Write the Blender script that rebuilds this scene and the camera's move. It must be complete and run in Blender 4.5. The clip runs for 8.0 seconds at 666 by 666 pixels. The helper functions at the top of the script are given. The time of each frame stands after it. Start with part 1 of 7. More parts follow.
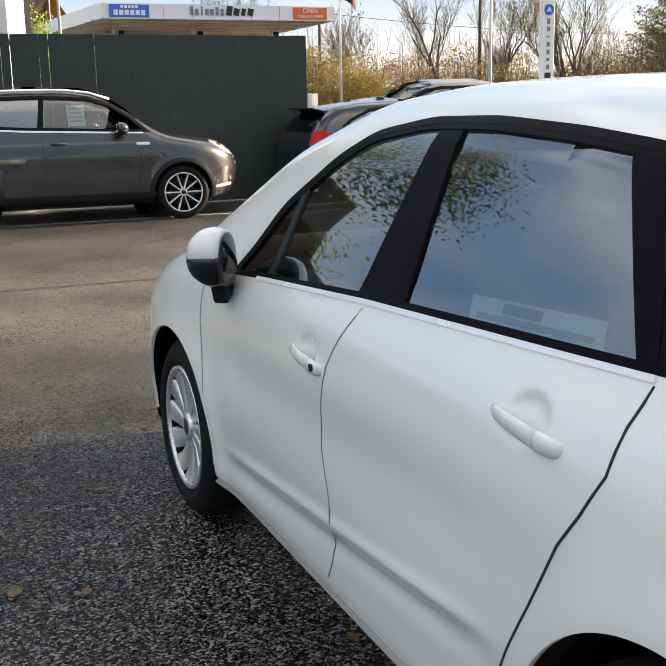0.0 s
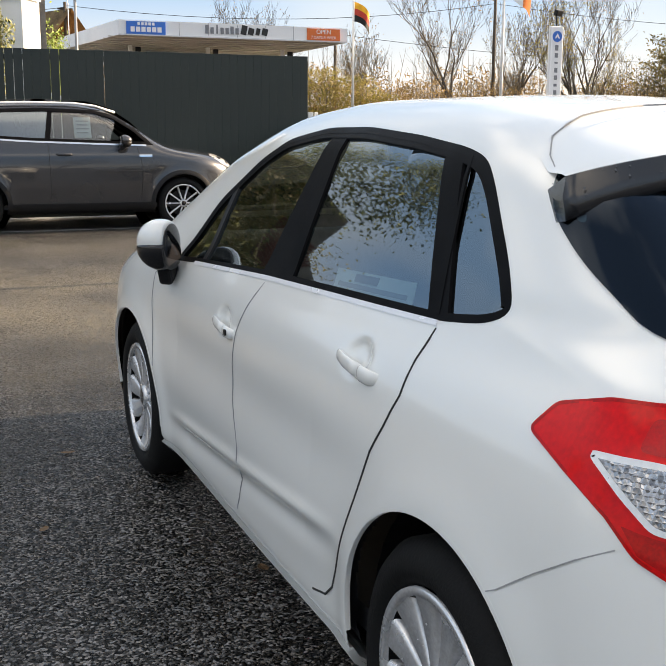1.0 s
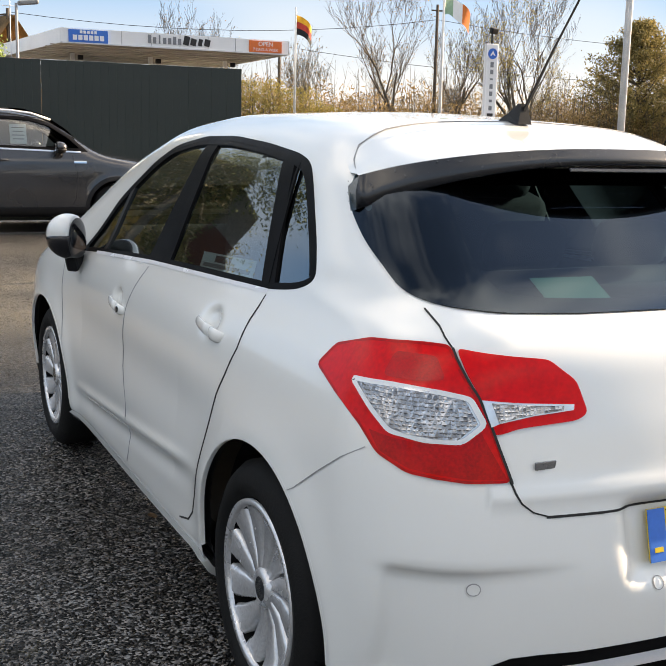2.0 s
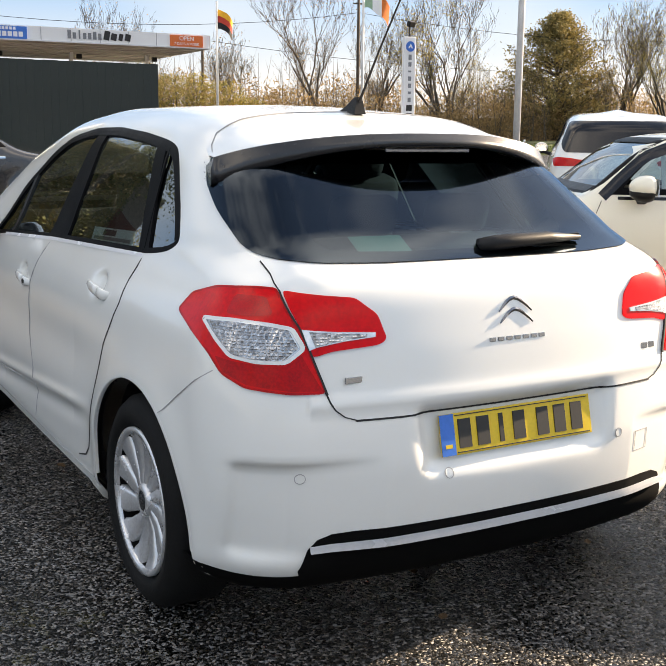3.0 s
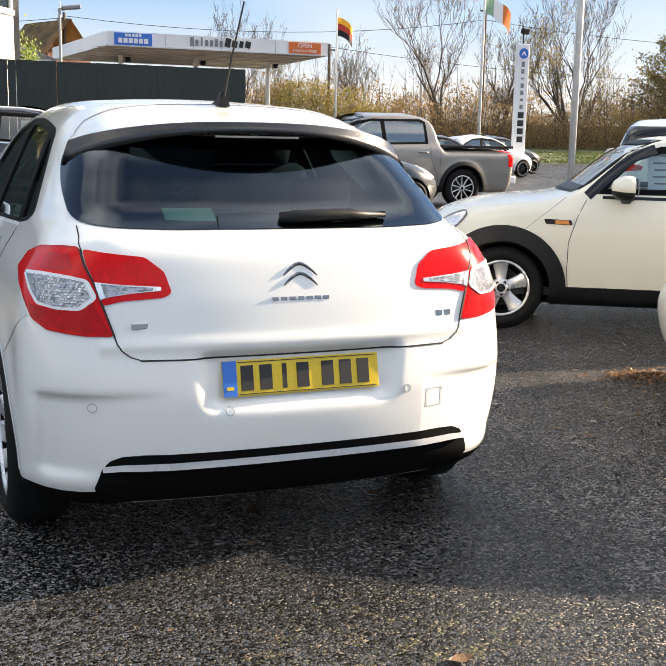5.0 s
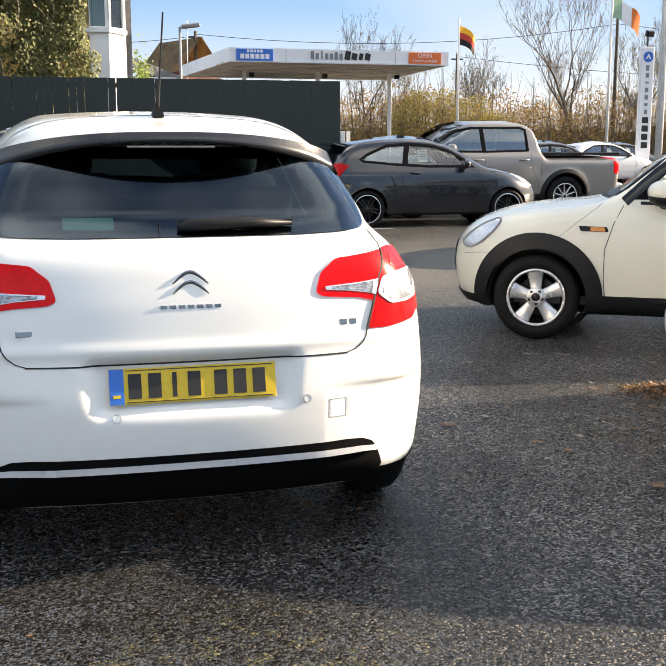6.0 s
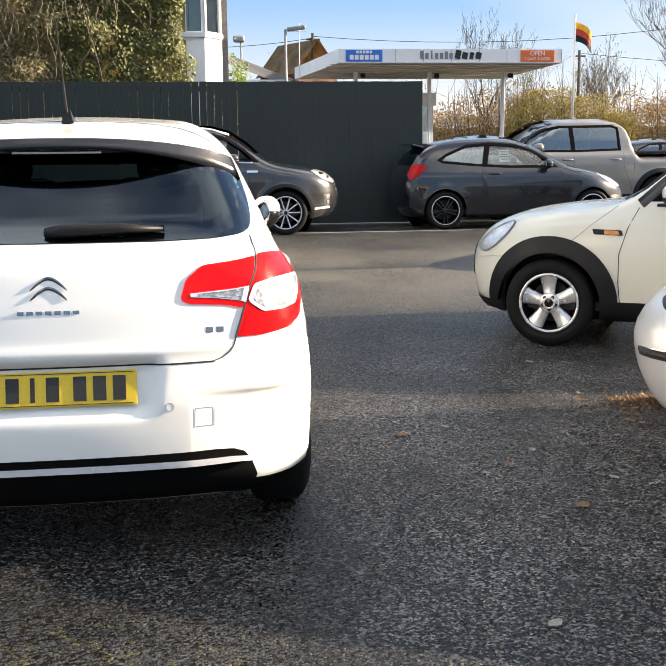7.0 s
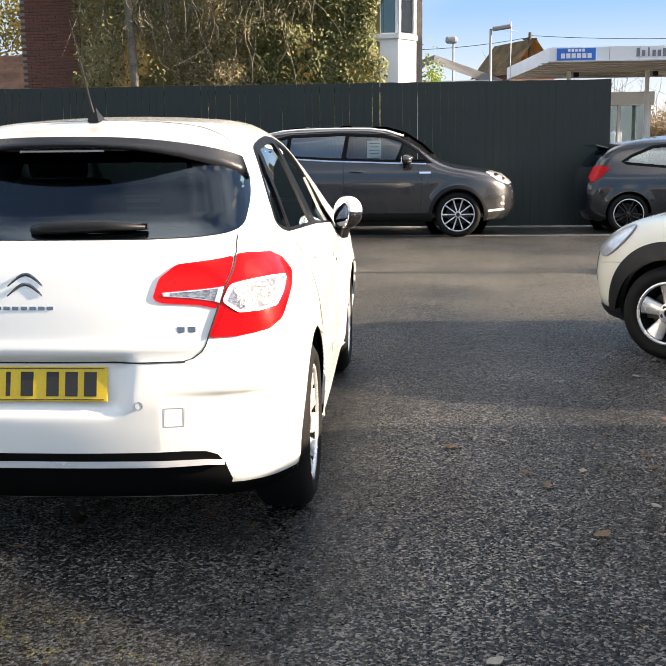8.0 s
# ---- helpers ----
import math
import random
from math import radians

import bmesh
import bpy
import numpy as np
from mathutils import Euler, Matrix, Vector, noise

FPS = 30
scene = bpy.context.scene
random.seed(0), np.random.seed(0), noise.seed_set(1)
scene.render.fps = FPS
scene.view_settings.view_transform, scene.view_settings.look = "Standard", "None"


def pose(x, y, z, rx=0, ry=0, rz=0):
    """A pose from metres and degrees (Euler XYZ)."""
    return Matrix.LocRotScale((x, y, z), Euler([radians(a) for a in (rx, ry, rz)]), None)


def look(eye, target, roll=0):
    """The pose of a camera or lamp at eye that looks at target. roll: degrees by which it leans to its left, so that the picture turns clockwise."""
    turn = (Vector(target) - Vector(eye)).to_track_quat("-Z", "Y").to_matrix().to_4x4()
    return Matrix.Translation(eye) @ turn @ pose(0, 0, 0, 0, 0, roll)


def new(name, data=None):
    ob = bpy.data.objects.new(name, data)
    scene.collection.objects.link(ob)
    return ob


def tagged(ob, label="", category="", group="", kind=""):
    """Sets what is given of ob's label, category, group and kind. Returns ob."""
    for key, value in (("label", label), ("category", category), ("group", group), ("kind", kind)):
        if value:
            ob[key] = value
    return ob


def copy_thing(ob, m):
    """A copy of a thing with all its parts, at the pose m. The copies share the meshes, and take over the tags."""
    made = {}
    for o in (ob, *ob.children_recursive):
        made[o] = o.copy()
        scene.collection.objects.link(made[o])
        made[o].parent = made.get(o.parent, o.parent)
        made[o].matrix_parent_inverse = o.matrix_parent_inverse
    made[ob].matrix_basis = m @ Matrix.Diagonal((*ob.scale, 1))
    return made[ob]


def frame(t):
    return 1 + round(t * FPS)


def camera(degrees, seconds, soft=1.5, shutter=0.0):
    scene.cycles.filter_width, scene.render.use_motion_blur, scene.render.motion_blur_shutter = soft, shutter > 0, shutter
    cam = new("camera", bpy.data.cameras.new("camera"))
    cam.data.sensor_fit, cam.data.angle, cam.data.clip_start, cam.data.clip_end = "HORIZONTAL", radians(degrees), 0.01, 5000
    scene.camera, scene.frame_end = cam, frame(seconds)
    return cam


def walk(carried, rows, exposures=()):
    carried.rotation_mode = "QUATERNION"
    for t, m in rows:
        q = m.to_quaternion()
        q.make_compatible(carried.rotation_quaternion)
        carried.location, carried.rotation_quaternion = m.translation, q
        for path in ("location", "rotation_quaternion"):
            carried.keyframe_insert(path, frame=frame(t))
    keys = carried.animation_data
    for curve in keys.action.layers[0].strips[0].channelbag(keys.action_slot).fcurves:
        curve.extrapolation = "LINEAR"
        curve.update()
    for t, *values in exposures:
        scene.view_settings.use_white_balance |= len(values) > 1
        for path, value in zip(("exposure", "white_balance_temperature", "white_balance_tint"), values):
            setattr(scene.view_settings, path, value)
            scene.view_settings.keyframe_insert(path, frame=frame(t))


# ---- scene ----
cam = camera(35.0, 8.0, soft=1.1)
PATH = [
    (0, (-1.788, -0.243, 1.428), (-1.041, 1.563, 1.005), -1.1),
    (0.5, (-1.721, -0.562, 1.401), (-0.991, 1.256, 0.998), 0.2),
    (1, (-1.725, -0.857, 1.405), (-0.996, 0.964, 1.018), 0.3),
    (1.5, (-1.749, -1.172, 1.414), (-0.981, 0.635, 1.037), 1.0),
    (2, (-1.717, -1.471, 1.403), (-0.891, 0.314, 1.038), 1.3),
    (2.2, (-1.682, -1.609, 1.391), (-0.821, 0.158, 1.021), 1.2),
    (3.3, (-1.799, -2.215, 1.396), (-0.855, -0.492, 1.022), 0.5),
    (3.5, (-1.79, -2.299, 1.399), (-0.85, -0.573, 1.028), 0.5),
    (4, (-1.633, -2.597, 1.372), (-0.725, -0.853, 1.004), 1.8),
    (4.5, (-1.418, -2.812, 1.369), (-0.589, -1.03, 0.998), 1.5),
    (5, (-1.091, -2.919, 1.347), (-0.374, -1.088, 0.981), 1.2),
    (5.2, (-0.962, -2.965, 1.356), (-0.271, -1.123, 0.993), 1.0),
    (6.3, (-0.103, -3.123, 1.338), (0.28, -1.191, 0.99), -0.3),
    (6.5, (0.058, -3.127, 1.348), (0.396, -1.187, 0.998), -0.5),
    (7, (0.486, -3.172, 1.351), (0.722, -1.217, 1.004), -0.5),
    (7.5, (0.884, -3.108, 1.324), (0.95, -1.139, 0.983), -0.1),
    (8, (1.259, -3.054, 1.331), (1.085, -1.091, 0.991), -0.6),
]
walk(cam, [(t, look(eye, target, roll)) for t, eye, target, roll in PATH], [(0, 1.72, 9200, 15), (2, 1.72, 9200, 16), (4, 1.72, 8800, 16), (6.5, 1.70, 8300, 14), (8, 1.70, 8200, 14)])

# ---- light ----
SUN_EL, SUN_AZ = 19.0, 89.5
world = bpy.data.worlds.new("sky")
scene.world = world
world.use_nodes = True
wn, wl = world.node_tree.nodes, world.node_tree.links
sky = wn.new("ShaderNodeTexSky")
sky.sky_type, sky.sun_disc = "NISHITA", False
sky.sun_elevation, sky.sun_rotation = radians(SUN_EL), radians(SUN_AZ)
sky.air_density, sky.dust_density, sky.ozone_density = 1.0, 0.4, 1.5
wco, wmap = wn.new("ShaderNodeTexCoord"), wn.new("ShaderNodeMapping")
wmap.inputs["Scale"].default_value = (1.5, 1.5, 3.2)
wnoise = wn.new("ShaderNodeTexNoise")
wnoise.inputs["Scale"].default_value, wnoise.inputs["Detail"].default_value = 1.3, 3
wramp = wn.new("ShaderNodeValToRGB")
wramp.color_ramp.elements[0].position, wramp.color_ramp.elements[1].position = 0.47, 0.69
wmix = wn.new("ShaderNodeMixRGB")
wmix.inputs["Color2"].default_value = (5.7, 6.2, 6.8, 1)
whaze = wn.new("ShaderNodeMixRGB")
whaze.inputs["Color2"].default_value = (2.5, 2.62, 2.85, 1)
wblue, wlow = wn.new("ShaderNodeMixRGB"), wn.new("ShaderNodeMapRange")
wblue.inputs["Color1"].default_value, wblue.inputs["Color2"].default_value = (1.85, 2.15, 2.6, 1), (0.52, 1.2, 2.4, 1)
wlow.inputs["From Min"].default_value, wlow.inputs["From Max"].default_value = 0.02, 0.125
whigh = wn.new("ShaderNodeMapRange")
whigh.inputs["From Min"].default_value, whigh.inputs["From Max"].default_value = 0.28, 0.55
wsep, whor, wadd = wn.new("ShaderNodeSeparateXYZ"), wn.new("ShaderNodeMapRange"), wn.new("ShaderNodeMath")
whor.inputs["From Min"].default_value, whor.inputs["From Max"].default_value = 0.25, 0.50
whor.inputs["To Min"].default_value, whor.inputs["To Max"].default_value = 0.92, 0.0
wadd.operation, wadd.use_clamp = "ADD", True
wl.new(wco.outputs["Generated"], wsep.inputs[0])
wl.new(wsep.outputs["Z"], whor.inputs["Value"])
wl.new(wsep.outputs["Z"], wlow.inputs["Value"])
wsoft, wpart = wn.new("ShaderNodeMapRange"), wn.new("ShaderNodeMath")
wsoft.inputs["To Min"].default_value, wsoft.inputs["To Max"].default_value = 1.0, 0.35
wpart.operation = "MULTIPLY"
wl.new(wramp.outputs["Color"], wsoft.inputs["Value"])
wl.new(wlow.outputs["Result"], wpart.inputs[0])
wl.new(wsoft.outputs["Result"], wpart.inputs[1])
wl.new(wpart.outputs[0], wblue.inputs["Fac"])
wl.new(wblue.outputs["Color"], whaze.inputs["Color2"])
wl.new(wco.outputs["Generated"], wmap.inputs["Vector"])
wl.new(wmap.outputs["Vector"], wnoise.inputs["Vector"])
wl.new(wnoise.outputs["Fac"], wramp.inputs["Fac"])
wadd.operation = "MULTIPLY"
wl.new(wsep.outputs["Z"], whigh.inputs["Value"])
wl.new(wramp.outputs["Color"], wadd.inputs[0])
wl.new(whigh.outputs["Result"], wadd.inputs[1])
wl.new(whor.outputs["Result"], whaze.inputs["Fac"])
wl.new(sky.outputs["Color"], whaze.inputs["Color1"])
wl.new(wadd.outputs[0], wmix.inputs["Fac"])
wl.new(whaze.outputs["Color"], wmix.inputs["Color1"])
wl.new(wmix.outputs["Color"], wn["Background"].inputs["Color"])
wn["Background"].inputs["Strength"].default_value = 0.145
sun = new("sun", bpy.data.lights.new("sun", "SUN"))
sun.data.energy, sun.data.angle, sun.data.color = 5.0, radians(0.6), (1.0, 0.93, 0.83)
sd = Vector((math.sin(radians(SUN_AZ)) * math.cos(radians(SUN_EL)), math.cos(radians(SUN_AZ)) * math.cos(radians(SUN_EL)), math.sin(radians(SUN_EL))))
sun.matrix_world = look(sd * 60, (0, 0, 0))


# ---- materials ----
def mat(name, color, rough=0.5, metal=0.0, vary=0.12, scale=8.0, fine=120.0, bump=0.05, coat=0.0, rough_vary=0.1, second=None, spec=0.5):
    """A surface with stains at a coarse scale, grain at a fine one and a little relief."""
    m = bpy.data.materials.new(name)
    m.use_nodes = True
    n, l = m.node_tree.nodes, m.node_tree.links
    b = n["Principled BSDF"]
    b.inputs["Roughness"].default_value, b.inputs["Metallic"].default_value = rough, metal
    b.inputs["Coat Weight"].default_value, b.inputs["Coat Roughness"].default_value = coat, 0.03
    b.inputs["Specular IOR Level"].default_value = spec
    co = n.new("ShaderNodeTexCoord")
    big, small = n.new("ShaderNodeTexNoise"), n.new("ShaderNodeTexNoise")
    big.inputs["Scale"].default_value, big.inputs["Detail"].default_value = scale, 5
    small.inputs["Scale"].default_value, small.inputs["Detail"].default_value = fine, 2
    for t in (big, small):
        l.new(co.outputs["Object"], t.inputs["Vector"])
    mix = n.new("ShaderNodeMixRGB")
    c2 = second or tuple(max(0.0, c * (1 - 2.2 * vary)) for c in color)
    mix.inputs["Color1"].default_value, mix.inputs["Color2"].default_value = (*color, 1), (*c2, 1)
    add = n.new("ShaderNodeMath")
    add.operation = "MULTIPLY"
    l.new(big.outputs["Fac"], add.inputs[0])
    l.new(small.outputs["Fac"], add.inputs[1])
    ramp = n.new("ShaderNodeMapRange")
    ramp.inputs["From Min"].default_value, ramp.inputs["From Max"].default_value = 0.12, 0.42
    l.new(add.outputs[0], ramp.inputs["Value"])
    l.new(ramp.outputs["Result"], mix.inputs["Fac"])
    l.new(mix.outputs["Color"], b.inputs["Base Color"])
    rr = n.new("ShaderNodeMapRange")
    rr.inputs["To Min"].default_value, rr.inputs["To Max"].default_value = max(0.02, rough - rough_vary), min(1.0, rough + rough_vary)
    l.new(big.outputs["Fac"], rr.inputs["Value"])
    l.new(rr.outputs["Result"], b.inputs["Roughness"])
    if bump:
        bp = n.new("ShaderNodeBump")
        bp.inputs["Strength"].default_value, bp.inputs["Distance"].default_value = bump, 0.01
        l.new(small.outputs["Fac"], bp.inputs["Height"])
        l.new(bp.outputs["Normal"], b.inputs["Normal"])
    return m


def paint(name, color, rough=0.25, coat=0.6, metal=0.0):
    return mat(name, color, rough, metal, vary=0.03, scale=1.3, fine=900, bump=0.0, coat=coat, rough_vary=0.05)


def glass_mat(name, tint, gloss_rough=0.02, ior=1.5, boost=0.0, sheen=(0.95, 0.95, 0.95)):
    """A pane: tinted see-through with a mirror sheen that grows at grazing angles."""
    m = bpy.data.materials.new(name)
    m.use_nodes = True
    n, l = m.node_tree.nodes, m.node_tree.links
    n.remove(n["Principled BSDF"])
    tr, gl, mx, fr = n.new("ShaderNodeBsdfTransparent"), n.new("ShaderNodeBsdfGlossy"), n.new("ShaderNodeMixShader"), n.new("ShaderNodeFresnel")
    tr.inputs["Color"].default_value = (*tint, 1)
    gl.inputs["Roughness"].default_value, gl.inputs["Color"].default_value = gloss_rough, (*sheen, 1)
    fr.inputs["IOR"].default_value = ior
    ad = n.new("ShaderNodeMath")
    ad.operation, ad.inputs[1].default_value, ad.use_clamp = "ADD", boost, True
    l.new(fr.outputs["Fac"], ad.inputs[0])
    l.new(ad.outputs[0], mx.inputs["Fac"])
    l.new(tr.outputs[0], mx.inputs[1])
    l.new(gl.outputs[0], mx.inputs[2])
    l.new(mx.outputs[0], n["Material Output"].inputs["Surface"])
    return m


def leaf_mat(name, a, b):
    """Leaves or twigs that differ piece by piece."""
    m = bpy.data.materials.new(name)
    m.use_nodes = True
    n, l = m.node_tree.nodes, m.node_tree.links
    p = n["Principled BSDF"]
    p.inputs["Roughness"].default_value = 0.6
    g, r = n.new("ShaderNodeNewGeometry"), n.new("ShaderNodeValToRGB")
    r.color_ramp.elements[0].color, r.color_ramp.elements[1].color = (*a, 1), (*b, 1)
    l.new(g.outputs["Random Per Island"], r.inputs["Fac"])
    l.new(r.outputs["Color"], p.inputs["Base Color"])
    tl, mx = n.new("ShaderNodeBsdfTranslucent"), n.new("ShaderNodeMixShader")
    mx.inputs["Fac"].default_value = 0.35
    l.new(r.outputs["Color"], tl.inputs["Color"])
    l.new(p.outputs[0], mx.inputs[1])
    l.new(tl.outputs[0], mx.inputs[2])
    l.new(mx.outputs[0], n["Material Output"].inputs["Surface"])
    return m


def facets(name):
    """A bright lamp reflector of small facets behind a clear lens."""
    m = bpy.data.materials.new(name)
    m.use_nodes = True
    n, l = m.node_tree.nodes, m.node_tree.links
    b = n["Principled BSDF"]
    b.inputs["Metallic"].default_value, b.inputs["Roughness"].default_value, b.inputs["Coat Weight"].default_value = 0.75, 0.14, 0.6
    co, cell, big, ramp, mix = n.new("ShaderNodeTexCoord"), n.new("ShaderNodeTexVoronoi"), n.new("ShaderNodeTexNoise"), n.new("ShaderNodeValToRGB"), n.new("ShaderNodeMixRGB")
    cell.distance, cell.inputs["Scale"].default_value = "CHEBYCHEV", 130
    cell.inputs["Randomness"].default_value = 0.35
    big.inputs["Scale"].default_value = 26
    for t in (cell, big):
        l.new(co.outputs["Object"], t.inputs["Vector"])
    ramp.color_ramp.elements[0].color, ramp.color_ramp.elements[1].color = (0.14, 0.14, 0.15, 1), (0.74, 0.74, 0.75, 1)
    l.new(cell.outputs["Color"], ramp.inputs["Fac"])
    mix.blend_type, mix.inputs["Color2"].default_value = "MULTIPLY", (0.55, 0.54, 0.54, 1)
    l.new(big.outputs["Fac"], mix.inputs["Fac"])
    l.new(ramp.outputs["Color"], mix.inputs["Color1"])
    l.new(mix.outputs["Color"], b.inputs["Base Color"])
    bp = n.new("ShaderNodeBump")
    bp.inputs["Strength"].default_value, bp.inputs["Distance"].default_value = 0.8, 0.004
    l.new(cell.outputs["Distance"], bp.inputs["Height"])
    l.new(bp.outputs["Normal"], b.inputs["Normal"])
    return m


M_white = paint("white_paint", (0.82, 0.82, 0.79), 0.2, 0.7)
M_cream = paint("cream_paint", (0.72, 0.69, 0.58), 0.25, 0.6)
M_grey = paint("dark_grey_metallic", (0.032, 0.033, 0.037), 0.26, 0.9, 0.35)
M_black = paint("black_blue_paint", (0.012, 0.014, 0.019), 0.22, 0.9, 0.15)
M_silver = paint("silver_paint", (0.66, 0.66, 0.67), 0.32, 0.6, 0.25)
M_taupe = paint("grey_brown_metallic", (0.235, 0.222, 0.208), 0.32, 0.6, 0.3)
M_trim = mat("black_plastic", (0.012, 0.012, 0.013), 0.45, bump=0.08, fine=500, spec=0.25)
M_gloss = mat("gloss_black", (0.012, 0.012, 0.014), 0.1, vary=0.05, bump=0, rough_vary=0.03)
M_lip = mat("wet_black_spoiler", (0.014, 0.014, 0.016), 0.25, bump=0.10, fine=260, rough_vary=0.08, coat=0.35)
M_under = mat("matt_black_plastic_and_shade", (0.005, 0.005, 0.005), 0.85, bump=0.05, fine=400, spec=0.06)
M_rubber = mat("tyre_rubber", (0.010, 0.010, 0.010), 0.7, bump=0.2, fine=160, spec=0.15)
M_alloy = mat("silver_alloy", (0.72, 0.72, 0.73), 0.25, 0.6, vary=0.12, scale=14, bump=0)
M_alloy_black = mat("black_alloy", (0.02, 0.02, 0.02), 0.25, 0.4, bump=0)
M_chrome = mat("chrome", (0.75, 0.76, 0.78), 0.08, 1.0, vary=0.05, bump=0, rough_vary=0.04)
M_satin = mat("satin_strip", (0.86, 0.86, 0.88), 0.25, 0.15, vary=0.04, bump=0)
M_badge = mat("dark_chrome", (0.30, 0.31, 0.33), 0.14, 1.0, vary=0.1, bump=0, rough_vary=0.04)
M_frame = mat("satin_black_surround", (0.005, 0.005, 0.006), 0.45, vary=0.2, bump=0.05, fine=400, spec=0.05)
M_gap = mat("panel_gap", (0.02, 0.02, 0.02), 0.8, bump=0)
M_red = mat("red_lens", (0.84, 0.003, 0.005), 0.2, vary=0.12, scale=9, fine=90, bump=0.0, coat=0.22, spec=0.12, rough_vary=0.05)
M_reddark = mat("dark_red_lens", (0.62, 0.003, 0.004), 0.2, vary=0.2, scale=22, fine=160, bump=0.04, coat=0.22, spec=0.12)
M_lens = mat("clear_lens", (0.84, 0.84, 0.84), 0.14, 0.5, vary=0.14, scale=20, fine=60, bump=0.12, coat=0.6)
M_whitelens = mat("white_lamp_rim", (0.80, 0.80, 0.79), 0.2, vary=0.06, bump=0, coat=0.6)
M_facet = facets("faceted_reflector")
M_chamber = mat("lamp_chamber", (0.64, 0.003, 0.004), 0.2, vary=0.15, scale=30, fine=200, bump=0.1, coat=0.3, spec=0.2)
M_seam = mat("soft_seam", (0.36, 0.36, 0.36), 0.7, bump=0)
M_amber = mat("amber_lens", (0.75, 0.26, 0.03), 0.15, vary=0.2, scale=20, bump=0, coat=0.8)
M_plate = mat("yellow_plate", (0.78, 0.52, 0.03), 0.35, vary=0.06, bump=0)
M_blue = mat("blue_vinyl", (0.012, 0.16, 0.60), 0.4, vary=0.06, bump=0)
M_dark = mat("interior_cloth", (0.022, 0.023, 0.026), 0.85, bump=0.3, fine=300)
M_dash = mat("interior_plastic", (0.035, 0.036, 0.04), 0.6, bump=0.1, fine=300)
M_paper = mat("paper", (0.72, 0.78, 0.80), 0.7, vary=0.06, bump=0)
M_ink = mat("black_ink", (0.02, 0.02, 0.02), 0.6, bump=0)
M_inkgrey = mat("grey_ink", (0.22, 0.23, 0.25), 0.6, bump=0)
M_glass = glass_mat("side_glass", (0.28, 0.38, 0.37), boost=0.15, sheen=(0.80, 0.92, 1.0))
M_privacy = glass_mat("privacy_glass", (0.12, 0.15, 0.15), boost=0.15, sheen=(0.80, 0.92, 1.0))
M_clear = glass_mat("clear_window_glass", (0.62, 0.72, 0.70), boost=0.04)
M_side = glass_mat("front_door_glass", (0.58, 0.68, 0.67), boost=0.07)
M_wind = glass_mat("windscreen_glass", (0.34, 0.42, 0.43), boost=0.06)
M_notice = mat("green_notice", (0.16, 0.44, 0.38), 0.7, vary=0.06, bump=0)
M_screen = glass_mat("rear_screen_glass", (0.075, 0.15, 0.18), ior=1.45, boost=0.0, sheen=(0.66, 0.82, 1.0))
M_drop = mat("rain_drop", (0.12, 0.125, 0.135), 0.05, 0.5, vary=0.3, bump=0)


# ---- building blocks ----
def part(name, bm, material, parent=None, label="", smooth=False):
    me = bpy.data.meshes.new(name)
    if smooth:
        for f in bm.faces:
            f.smooth = True
    bm.to_mesh(me)
    bm.free()
    for m in material if isinstance(material, (list, tuple)) else [material]:
        me.materials.append(m)
    ob = new(name, me)
    ob.parent = parent
    return tagged(ob, label=label)


def mesh_part(name, verts, faces, material, parent=None, label="", smooth=True):
    me = bpy.data.meshes.new(name)
    me.from_pydata([tuple(map(float, v)) for v in verts], [], [tuple(map(int, f)) for f in faces])
    me.materials.append(material)
    if smooth:
        me.polygons.foreach_set("use_smooth", [True] * len(me.polygons))
    me.update()
    ob = new(name, me)
    ob.parent = parent
    return tagged(ob, label=label)


def thing(name, m, label, category, group="", kind=""):
    ob = new(name)
    ob.empty_display_size = 0.2
    ob.matrix_world = m
    return tagged(ob, label, category, group, kind)


def box(bm, c, s, rot=(0, 0, 0), bevel=0.0):
    m = pose(*c, *rot) @ Matrix.Diagonal((*s, 1))
    r = bmesh.ops.create_cube(bm, size=1, matrix=m)
    if bevel:
        es = list({e for v in r["verts"] for e in v.link_edges})
        bmesh.ops.bevel(bm, geom=es, offset=bevel, segments=2, affect="EDGES", profile=0.5)
    return bm


def boxed(c, s, rot=(0, 0, 0), bevel=0.0):
    return box(bmesh.new(), c, s, rot, bevel)


def tube(bm, pts, radii, sides=8, cap=True):
    """A tapered tube along points."""
    pts = [Vector(p) for p in pts]
    rings = []
    for i, p in enumerate(pts):
        d = (pts[min(i + 1, len(pts) - 1)] - pts[max(i - 1, 0)]).normalized()
        side = d.cross(Vector((0.13, 0.31, 0.94)) if abs(d.z) < 0.9 else Vector((1, 0.2, 0))).normalized()
        up = side.cross(d)
        r = radii[i] if isinstance(radii, (list, tuple)) else radii
        rings.append([bm.verts.new(p + side * (r * math.cos(a)) + up * (r * math.sin(a))) for a in [2 * math.pi * k / sides for k in range(sides)]])
    for a, b in zip(rings, rings[1:]):
        for k in range(sides):
            bm.faces.new((a[k], a[(k + 1) % sides], b[(k + 1) % sides], b[k]))
    if cap:
        bm.faces.new(rings[0][::-1])
        bm.faces.new(rings[-1])
    return bm


